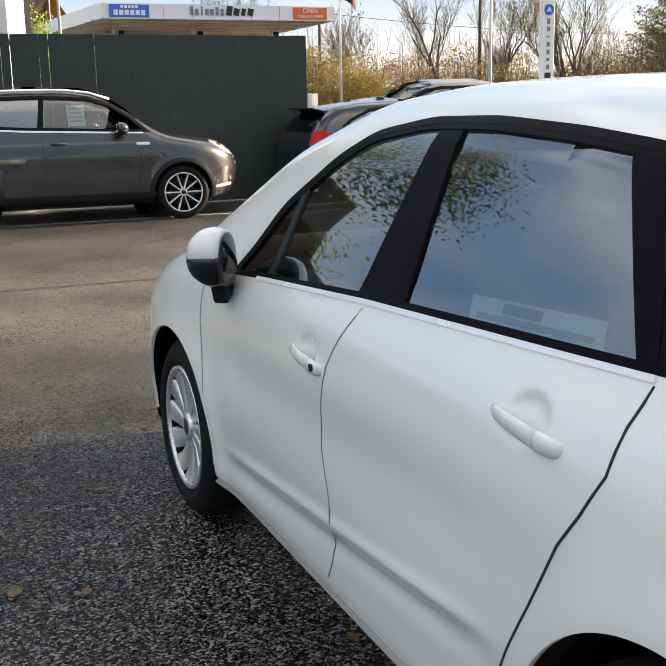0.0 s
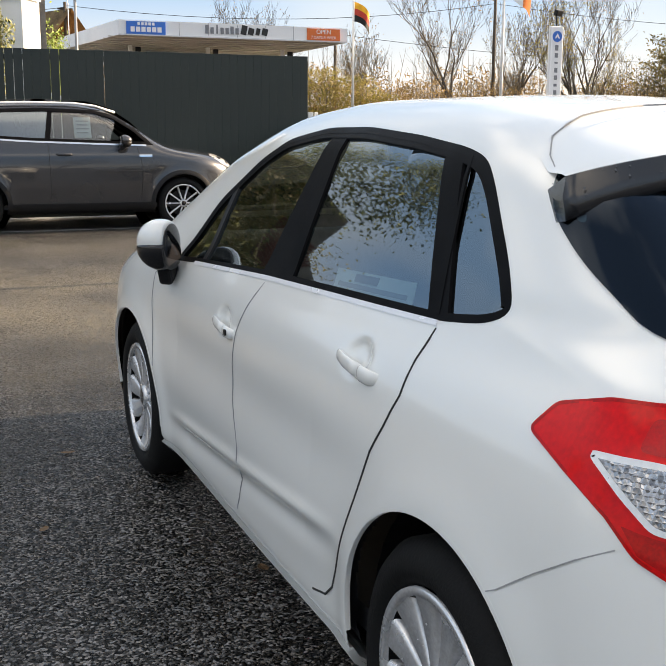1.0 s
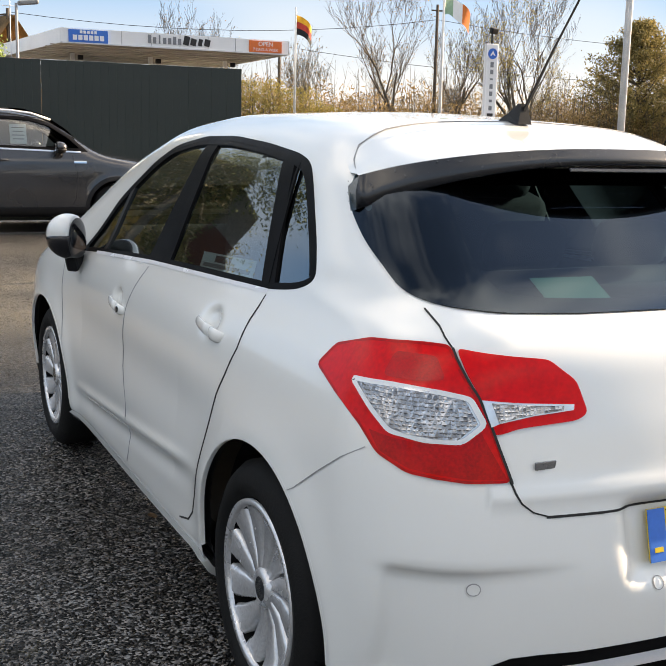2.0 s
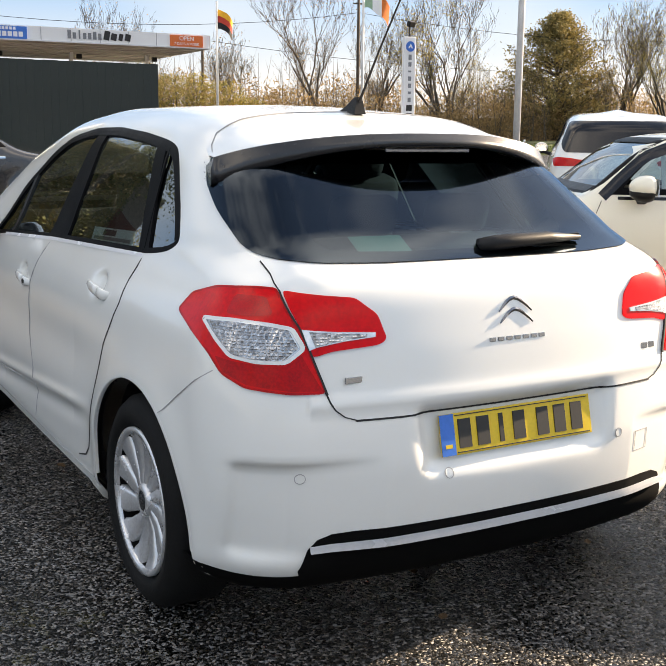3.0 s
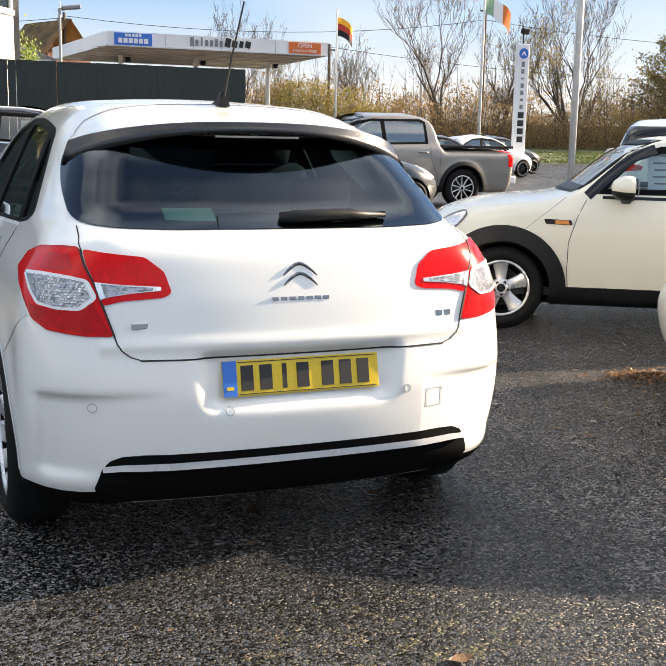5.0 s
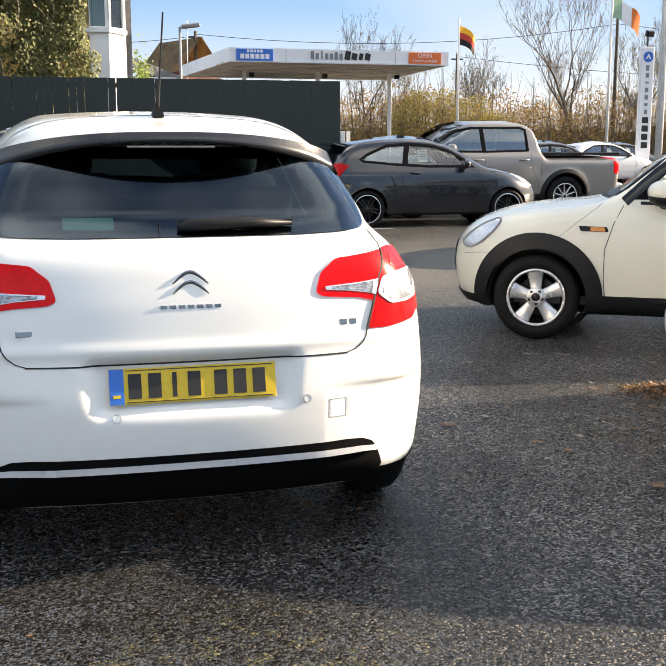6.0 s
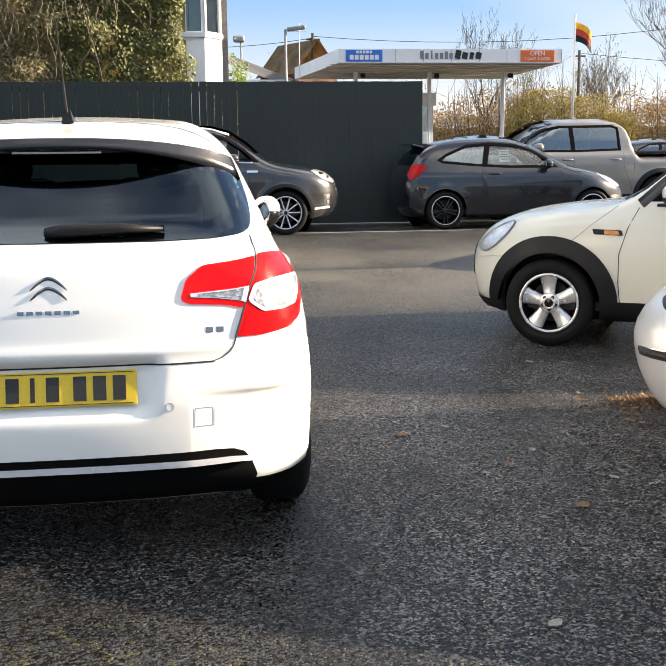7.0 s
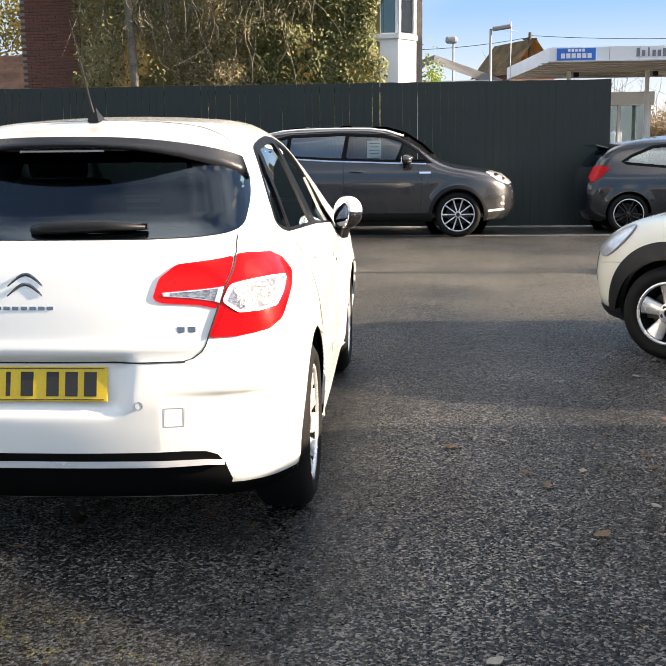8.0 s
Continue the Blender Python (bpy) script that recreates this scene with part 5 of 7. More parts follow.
# inside
seat(hatch, -0.36, 1.98, 0.58)
seat(hatch, 0.36, 1.98, 0.58)
part("rear_bench", boxed((0, 1.05, 0.80), (1.24, 0.14, 0.50), (18, 0, 0), 0.05), M_dark, hatch, "dark cloth rear seat", smooth=True)
part("bench_cushion", boxed((0, 1.32, 0.56), (1.24, 0.5, 0.16), (3, 0, 0), 0.05), M_dark, hatch, smooth=True)
for x in (-0.38, 0, 0.38):
    part("headrest", boxed((x, 0.95, 1.12), (0.25, 0.09, 0.14), (16, 0, 0), 0.04), M_dark, hatch, smooth=True)
part("parcel_shelf", boxed((0, 0.70, 0.995), (1.16, 0.52, 0.02), (0, 0, 0), 0.005), M_dark, hatch)
part("floor_pan", boxed((0, 1.95, 0.30), (1.60, 2.9, 0.06)), M_dash, hatch)
part("dashboard", boxed((0, 3.0, 0.88), (1.42, 0.5, 0.26), (-6, 0, 0), 0.06), M_dash, hatch, smooth=True)
sw = lathe([(0.175, -0.014), (0.19, 0.0), (0.175, 0.014), (0.16, 0.0), (0.175, -0.014)], 28, "z")
part("steering_wheel", sw, M_gloss, hatch, smooth=True).matrix_basis = pose(0.36, 2.60, 0.90, 65)
HS.patch("windscreen", "front", WS, M_wind, hatch, lift=-0.004, thick=0.0, step=0.08).visible_shadow = False
part("rear_view_mirror", boxed((0, 2.55, 1.31), (0.22, 0.03, 0.065), bevel=0.012), M_trim, hatch)
nt = HS.patch("window_notice", "side", [(1.52, 1.018), (1.12, 1.034), (1.135, 1.082), (1.535, 1.066)], M_paper, hatch, -1, lift=-0.012, thick=0.002, step=0.1, label="paper strip in the door window")
HS.ribbon("text_bar", "side", [(1.50, 1.034), (1.15, 1.048)], 0.010, M_inkgrey, nt, -1, lift=-0.0105, thick=0.002)
HS.ribbon("text_bar", "side", [(1.42, 1.056), (1.30, 1.061)], 0.018, M_ink, nt, -1, lift=-0.0105, thick=0.002)
HS.patch("screen_notice", "rear", [(-0.375, 1.082), (-0.375, 1.122), (-0.215, 1.122), (-0.215, 1.082)], M_notice, hatch, lift=-0.012, thick=0.002, step=0.1, label="green notice inside the rear screen")


# ---- other vehicles ----
def make_car(name, label, spec, m, body_mat, windows, panes, rim, style, glass=M_glass, rear_glass=None, cladding=None, step=0.055, lamps=(), gaps=(), strip=None, handles=(), mirror=None, seats=(), group="", alloy=M_alloy, screen=None, extra=None, frame_w=0.04, category="car"):
    """A parked car from its outlines: skin, wheels, glass, lamps, seams and seats."""
    root = thing(name, m, label, category, group)
    sh = Shell(spec, step)
    r, ar = spec["wheel_r"], spec["arch_r"]
    cut = [("side", windows)] + [("side", circle((y, r), ar, 40)) for y in spec["axles"]]
    if screen:
        cut.append(("front", screen))
    if rear_glass:
        cut.append(("rear", shrink(rear_glass, 0.14)))
    skin(sh, cut, body_mat, root)
    for s in (-1, 1):
        for poly, g in panes:
            sh.patch("window_glass", "side", poly, g, root, s, lift=-0.006, thick=0.0, step=0.12).visible_shadow = False
        sh.ribbon("window_frame", "side", windows, frame_w, M_frame, root, s, lift=0.003, thick=0.01, closed=True, step=0.08, shift=0.5)
        for a, b in zip(panes, panes[1:]):
            pa, pb = a[0], b[0]
            sh.patch("pillar", "side", [pa[-1], pa[-2], pb[1], pb[0]], M_frame, root, s, lift=0.001, thick=0.008, step=0.12)
        for line in gaps:
            sh.ribbon("door_gap", "side", line, 0.005, M_gap, root, s, lift=0.002, thick=0.004, step=0.06)
        if strip:
            sh.ribbon("window_strip", "side", strip, 0.018, M_chrome, root, s, lift=0.008, thick=0.01, step=0.08)
        for view, poly, mt, nm in lamps:
            if view == "side":
                sh.patch(nm, "side", poly, mt, root, s, lift=0.008, thick=0.016, step=0.06)
            elif view == "corner":
                sh.patch(nm, "corner", poly, mt, root, s, lift=0.008, thick=0.016, step=0.06)
            else:
                sh.patch(nm, view, poly if s > 0 else mirrored(poly), mt, root, lift=0.010, thick=0.016, step=0.06)
        if cladding:
            for y in spec["axles"]:
                sh.ribbon("arch_trim", "side", circle((y, r), ar + cladding / 2 - 0.004, 36, -14, 194), cladding, M_trim, root, s, lift=0.012, thick=0.03, across=2)
            sh.ribbon("sill_trim", "side", [(spec["axles"][0] + ar, spec["bottom"] + 0.07), (spec["axles"][1] - ar, spec["bottom"] + 0.07)], 0.13, M_trim, root, s, lift=0.012, thick=0.03, across=2)
        for y, z in handles:
            p = sh.onto("side", [y], [z], s)[0]
            bm = tube(bmesh.new(), [(p[0] - s * 0.005, y + 0.10, z - 0.004), (p[0] + s * 0.022, y + 0.07, z), (p[0] + s * 0.03, y, z), (p[0] + s * 0.022, y - 0.08, z), (p[0] - s * 0.005, y - 0.10, z)], [0.012, 0.016, 0.017, 0.016, 0.012], 8)
            part("door_handle", bm, body_mat, root, smooth=True)
        if mirror:
            y, z, big, cap = mirror
            p = sh.onto("side", [y], [z], s)[0]
            bm = bmesh.new()
            bmesh.ops.create_uvsphere(bm, u_segments=18, v_segments=12, radius=1)
            for v in bm.verts:
                a, b, c = v.co
                v.co = Vector((p[0] + s * 0.15 + a * 0.10 * big, y + 0.03 + max(b, -0.4) * 0.10 * big, z + 0.06 + c * 0.072 * big))
            mr = part("door_mirror", bm, cap, root, smooth=True)
            bm = bmesh.new()
            bmesh.ops.create_uvsphere(bm, u_segments=18, v_segments=10, radius=1)
            for v in bm.verts:
                a, b, c = v.co
                v.co = Vector((p[0] + s * 0.145 + a * 0.096 * big, y + 0.03 + max(b, -0.4) * 0.097 * big, z + 0.032 + min(c, 0.1) * 0.066 * big))
            part("lower_shell", bm, M_trim, mr, "black lower mirror shell", smooth=True)
            part("mirror_foot", boxed((p[0] + s * 0.07, y + 0.02, z - 0.02), (0.16, 0.07, 0.05), (0, -s * 18, 0), 0.015), M_trim, mr)
            part("mirror_glass", boxed((p[0] + s * 0.15, y - 0.013 - 0.02 * big, z + 0.06), (0.15 * big, 0.006, 0.10 * big)), M_chrome, mr)
        for y in spec["axles"]:
            arch_liner(root, s * (spec["width"] / 2 - 0.06), s * 0.42, y, r, ar + 0.012)
            wheel(root, (s * (spec["width"] / 2 - 0.125), y, r), s, r, rim, 0.21, style, alloy, random.uniform(0, 60))
    if rear_glass:
        sh.patch("rear_screen", "rear", rear_glass, M_screen, root, lift=0.004, thick=0.0, step=0.1).visible_shadow = False
    if screen:
        sh.patch("windscreen", "front", screen, M_wind, root, lift=-0.004, thick=0.0, step=0.1).visible_shadow = False
    for x, y, z in seats:
        seat(root, x, y, z)
    part("floor_pan", boxed((0, spec["length"] / 2, spec["bottom"] + 0.09), (spec["width"] - 0.22, spec["length"] - 1.0, 0.06)), M_dash, root)
    dash = spec["axles"][1] - 0.66
    part("dashboard", boxed((0, dash, 0.86 if spec["height"] < 1.6 else 1.0), (spec["width"] - 0.4, 0.45, 0.24), (0, 0, 0), 0.05), M_dash, root, smooth=True)
    if extra:
        extra(root, sh)
    return root


def notice(root, x, y, z, w, h, turn=0.0, tilt=16):
    """A price sheet in a side window."""
    pp = part("price_sheet", boxed((x, y, z), (0.004, w, h), (0, tilt if x < 0 else -tilt, turn)), M_paper, root, "white price sheet in the window")
    s = -1 if x < 0 else 1
    for k in range(4):
        part("text_bar", boxed((x + s * (0.005 + 0.0) - s * math.tan(radians(tilt)) * h * (0.3 - 0.18 * k), y, z + h * (0.3 - 0.18 * k)), (0.003, w * (0.75 - 0.1 * (k % 2)), 0.012), (0, tilt if x < 0 else -tilt, turn)), M_inkgrey, pp)


SUV = dict(
    length=4.52, width=1.84, height=1.70, bottom=0.24, axles=(0.90, 3.59), wheel_r=0.345, arch_r=0.40, flare=0.02,
    top=[(0.1, 1.48), (0.4, 1.585), (0.9, 1.655), (1.6, 1.685), (2.2, 1.68), (2.6, 1.61), (2.95, 1.42), (3.28, 1.19), (3.5, 1.11), (4.0, 1.035), (4.3, 0.955), (4.5, 0.82)],
    rear=[(0.24, 0.16), (0.4, 0.04), (0.7, 0.0), (1.0, 0.05), (1.15, 0.12), (1.5, 0.31), (1.75, 0.5)],
    front=[(0.24, 4.36), (0.4, 4.49), (0.6, 4.52), (0.8, 4.48), (0.95, 4.38), (1.05, 4.2), (1.7, 2.8)],
    half=[(0.24, 0.84), (0.32, 0.895), (0.6, 0.915), (0.85, 0.918), (1.0, 0.905), (1.12, 0.865), (1.3, 0.79), (1.55, 0.685), (1.75, 0.58)],
    plan=[(0, 0.90), (0.4, 0.95), (1.0, 0.99), (3.2, 1.0), (3.8, 0.985), (4.2, 0.93), (4.5, 0.86)],
    rear_bow=0.08, front_bow=0.20, r_rear=0.16, r_top=0.12, crown=0.03, core=0.95)
SUV_WIN = [(3.20, 1.125), (2.98, 1.33), (2.72, 1.50), (2.45, 1.575), (1.8, 1.60), (1.0, 1.575), (0.58, 1.48), (0.45, 1.39), (0.72, 1.235), (1.6, 1.18), (2.6, 1.14)]
SUV_PANES = [([(2.62, 1.150), (2.74, 1.47), (2.42, 1.555), (1.92, 1.575), (1.86, 1.165)], M_side), ([(1.79, 1.170), (1.86, 1.575), (1.3, 1.565), (1.02, 1.555), (0.98, 1.21)], M_privacy), ([(0.92, 1.215), (0.96, 1.555), (0.62, 1.47), (0.52, 1.39), (0.74, 1.25)], M_privacy)]


def suv_extra(root, sh):
    for s in (-1, 1):
        p = sh.onto("side", np.linspace(0.6, 2.75, 9), np.array([1.53, 1.585, 1.605, 1.61, 1.615, 1.615, 1.61, 1.58, 1.50]), s)
        part("roof_rail", tube(bmesh.new(), [(a[0] * 0.97, a[1], a[2] + 0.05) for a in p], 0.016, 8), M_satin, root, "silver roof rail", smooth=True)
        sh.patch("fog_lamp", "side", circle((4.28, 0.50), 0.03, 16), M_facet, root, s, lift=0.008, thick=0.014)
        sh.ribbon("lower_strip", "side", [(4.05, 0.40), (4.3, 0.42)], 0.03, M_satin, root, s, lift=0.01, thick=0.02)
    sh.patch("grille", "front", [(-0.42, 0.52), (-0.42, 0.80), (0.42, 0.80), (0.42, 0.52)], M_gloss, root, lift=0.006, thick=0.01)
    for z in (0.60, 0.68, 0.76):
        sh.ribbon("grille_bar", "front", [(-0.46, z), (0.46, z)], 0.02, M_chrome, root, lift=0.014, thick=0.012)
    notice(root, 0.68, 2.30, 1.35, 0.22, 0.28, 0, 21)
    sh.ribbon("wing_badge", "side", [(3.17, 0.985), (3.0, 0.985)], 0.03, M_chrome, root, 1, lift=0.01, thick=0.012)


SUV_LAMPS = [("side", [(4.02, 0.985), (4.10, 1.00), (4.30, 0.945), (4.42, 0.85), (4.44, 0.80), (4.36, 0.79), (4.18, 0.87)], M_lens, "headlamp"), ("corner", cornered([(0.86, 0.30, 1.14), (0.84, 0.20, 1.17), (0.72, 0.10, 1.16), (0.60, 0.10, 1.13), (0.62, 0.06, 1.02), (0.76, 0.08, 0.95), (0.86, 0.24, 0.98)]), M_reddark, "tail_lamp")]
SUV_GAPS = [[(1.83, 1.15), (1.84, 0.8), (1.84, 0.45)], [(2.98, 1.10), (3.04, 0.85), (3.02, 0.5), (2.98, 0.42)], [(0.98, 1.17), (1.12, 0.95), (1.30, 0.6), (1.35, 0.45)]]
make_car("suv_car", "dark grey metallic family SUV parked along the fence", SUV, pose(-1.84, 14.20, 0, 0, 0, -90), M_grey, SUV_WIN, SUV_PANES, 0.245, (10, "twin"), cladding=0.055, lamps=SUV_LAMPS, gaps=SUV_GAPS, strip=[(3.1, 1.12), (2.6, 1.135), (1.6, 1.172), (0.74, 1.228)], handles=((2.03, 1.01), (1.02, 1.03)), mirror=(2.76, 1.13, 1.0, M_grey), seats=((-0.38, 1.95, 0.72), (0.38, 1.95, 0.72), (-0.4, 1.1, 0.72), (0.4, 1.1, 0.72)), extra=suv_extra, screen=[(-0.60, 1.25), (-0.52, 1.55), (0.52, 1.55), (0.60, 1.25)], rear_glass=[(-0.55, 1.2), (-0.5, 1.5), (0.5, 1.5), (0.55, 1.2)])

COMPACT = dict(
    length=4.0, width=1.71, height=1.49, bottom=0.19, axles=(0.72, 3.231), wheel_r=0.31, arch_r=0.35, flare=0.015,
    top=[(0.1, 1.20), (0.3, 1.32), (0.6, 1.41), (1.0, 1.465), (1.5, 1.485), (1.9, 1.465), (2.3, 1.345), (2.6, 1.17), (2.85, 1.03), (3.3, 0.945), (3.65, 0.83), (3.95, 0.68)],
    rear=[(0.19, 0.14), (0.35, 0.03), (0.6, 0.0), (0.85, 0.03), (0.98, 0.09), (1.2, 0.24), (1.4, 0.42)],
    front=[(0.19, 3.88), (0.35, 3.97), (0.5, 4.0), (0.65, 3.96), (0.8, 3.84), (0.95, 3.5), (1.5, 2.6)],
    half=[(0.19, 0.77), (0.27, 0.82), (0.5, 0.85), (0.72, 0.855), (0.88, 0.835), (0.98, 0.79), (1.15, 0.715), (1.35, 0.615), (1.5, 0.52)],
    plan=[(0, 0.88), (0.4, 0.945), (0.9, 0.985), (2.8, 1.0), (3.3, 0.985), (3.7, 0.92), (4.0, 0.84)],
    rear_bow=0.10, front_bow=0.24, r_rear=0.16, r_top=0.13, crown=0.03)
COMPACT_WIN = [(2.64, 0.985), (2.45, 1.15), (2.2, 1.285), (1.95, 1.365), (1.5, 1.40), (1.1, 1.365), (0.75, 1.22), (0.60, 1.12), (0.68, 1.07), (1.2, 1.02), (1.8, 0.985)]
COMPACT_PANES = [([(2.50, 1.005), (2.18, 1.265), (1.95, 1.345), (1.52, 1.375), (1.42, 1.01)], M_side), ([(1.34, 1.02), (1.42, 1.37), (1.12, 1.345), (0.78, 1.20), (0.68, 1.10), (1.0, 1.05)], M_glass)]
COMPACT_LAMPS = [("side", [(3.36, 0.88), (3.50, 0.885), (3.72, 0.76), (3.80, 0.66), (3.70, 0.65), (3.52, 0.74)], M_lens, "headlamp"), ("corner", cornered([(0.83, 0.36, 1.02), (0.79, 0.22, 1.06), (0.70, 0.13, 1.05), (0.70, 0.06, 0.88), (0.78, 0.11, 0.80), (0.83, 0.22, 0.86)]), M_reddark, "tail_lamp")]
COMPACT_GAPS = [[(1.34, 0.99), (1.33, 0.75), (1.36, 0.5), (1.42, 0.32)], [(2.66, 0.94), (2.76, 0.75), (2.74, 0.5), (2.70, 0.3)], [(2.62, 1.0), (2.9, 0.93), (3.36, 0.87)]]


def compact_extra(root, sh):
    notice(root, 0.62, 1.75, 1.18, 0.17, 0.22, 0, 24)
    part("roof_lip", boxed((0, 0.33, 1.352), (0.96, 0.20, 0.026), (-14, 0, 0), 0.01), M_black, root, "small roof lip spoiler")


corsa = make_car("compact_car", "small dark blue-black three-door car with black alloys", COMPACT, pose(3.68, 14.66, 0, 0, 0, -89), M_black, COMPACT_WIN, COMPACT_PANES, 0.225, (5, "twin"), lamps=COMPACT_LAMPS, gaps=COMPACT_GAPS, handles=((1.56, 0.90),), mirror=(2.38, 1.0, 0.85, M_black), seats=((-0.35, 1.75, 0.55), (0.35, 1.75, 0.55)), alloy=M_alloy_black, extra=compact_extra, screen=[(-0.58, 1.08), (-0.48, 1.36), (0.48, 1.36), (0.58, 1.08)], rear_glass=[(-0.58, 1.04), (-0.5, 1.33), (0.5, 1.33), (0.58, 1.04)])

PICKUP = dict(
    length=5.25, width=1.95, height=1.83, bottom=0.30, axles=(1.2, 4.295), wheel_r=0.385, arch_r=0.45, flare=0.03, top_soft=0.045,
    top=[(0, 1.16), (1.60, 1.16), (1.70, 1.30), (1.78, 1.66), (2.0, 1.79), (2.6, 1.825), (3.1, 1.80), (3.5, 1.66), (3.9, 1.36), (4.12, 1.21), (4.6, 1.13), (5.0, 1.03), (5.22, 0.88)],
    rear=[(0.3, 0.10), (0.5, 0.02), (0.9, 0.0), (1.2, 0.0), (1.9, 0.03)],
    front=[(0.3, 5.1), (0.5, 5.22), (0.8, 5.25), (1.0, 5.15), (1.1, 4.9), (1.8, 3.4)],
    half=[(0.3, 0.88), (0.4, 0.93), (0.7, 0.955), (1.0, 0.96), (1.15, 0.945), (1.22, 0.90), (1.45, 0.83), (1.7, 0.735), (1.85, 0.66)],
    plan=[(0, 0.97), (0.5, 0.985), (1.8, 1.0), (4.2, 1.0), (4.8, 0.96), (5.2, 0.88)],
    rear_bow=0.02, front_bow=0.2, r_rear=0.10, r_top=0.09, crown=0.03, core=0.95)


def pickup_extra(root, sh):
    part("bed_floor", boxed((0, 0.86, 1.185), (1.5, 1.42, 0.02)), M_trim, root, "dark load bed")
    for s in (-1, 1):
        part("bed_rail", boxed((s * 0.86, 0.85, 1.20), (0.08, 1.60, 0.05), bevel=0.012), M_trim, root)
    part("rear_bumper", boxed((0, 0.0, 0.55), (1.7, 0.14, 0.16), bevel=0.03), M_satin, root)


make_car("pickup_truck", "dusty grey-brown double-cab pickup truck with arch extensions", PICKUP, pose(10.18, 16.85, 0, 0, 0, 90), M_taupe, [(4.02, 1.225), (3.72, 1.48), (3.45, 1.635), (3.1, 1.70), (2.1, 1.71), (1.98, 1.66), (1.96, 1.24), (2.8, 1.215)], [([(3.86, 1.25), (3.68, 1.47), (3.40, 1.62), (3.08, 1.675), (2.94, 1.68), (2.92, 1.24)], M_glass), ([(2.84, 1.245), (2.86, 1.68), (2.12, 1.685), (2.03, 1.63), (2.02, 1.26)], M_privacy)], 0.24, (10, "twin"), cladding=0.08, lamps=[("corner", cornered([(0.955, 0.16, 1.12), (0.90, 0.02, 1.12), (0.80, 0.02, 1.12), (0.80, 0.02, 0.80), (0.90, 0.02, 0.80), (0.955, 0.16, 0.82)]), M_red, "tail_lamp")], gaps=[[(2.88, 1.21), (2.88, 0.8), (2.86, 0.5)], [(1.92, 1.22), (1.92, 0.95), (1.80, 0.7), (1.74, 0.5)], [(3.78, 1.2), (3.86, 0.8), (3.84, 0.5)], [(1.70, 1.2), (1.72, 0.8)]], handles=((3.0, 1.08), (2.08, 1.08)), mirror=(3.55, 1.24, 1.2, M_taupe), seats=((-0.4, 2.9, 0.8), (0.4, 2.9, 0.8)), extra=pickup_extra, screen=[(-0.66, 1.3), (-0.56, 1.66), (0.56, 1.66), (0.66, 1.3)], category="pickup")

CITY = dict(
    length=3.82, width=1.73, height=1.41, bottom=0.19, axles=(0.63, 3.125), wheel_r=0.298, arch_r=0.346, flare=0.012,
    top=[(0.05, 1.24), (0.3, 1.345), (0.8, 1.40), (1.4, 1.415), (1.93, 1.405), (2.15, 1.38), (2.29, 1.31), (2.47, 1.16), (2.64, 1.010), (2.80, 0.965), (3.1, 0.94), (3.4, 0.895), (3.62, 0.82), (3.78, 0.70)],
    rear=[(0.19, 0.12), (0.4, 0.02), (0.7, 0.0), (0.95, 0.05), (1.35, 0.2)],
    front=[(0.19, 3.70), (0.3, 3.79), (0.5, 3.82), (0.65, 3.80), (0.78, 3.75), (0.88, 3.60), (1.4, 2.5)],
    half=[(0.19, 0.78), (0.28, 0.825), (0.5, 0.852), (0.7, 0.858), (0.85, 0.845), (0.94, 0.80), (1.05, 0.755), (1.25, 0.69), (1.36, 0.63), (1.5, 0.53)],
    plan=[(0, 0.90), (0.5, 0.965), (1.2, 1.0), (2.8, 1.0), (3.2, 0.985), (3.5, 0.93), (3.8, 0.84)],
    rear_bow=0.10, front_bow=0.20, r_rear=0.16, r_top=0.10, crown=0.02)


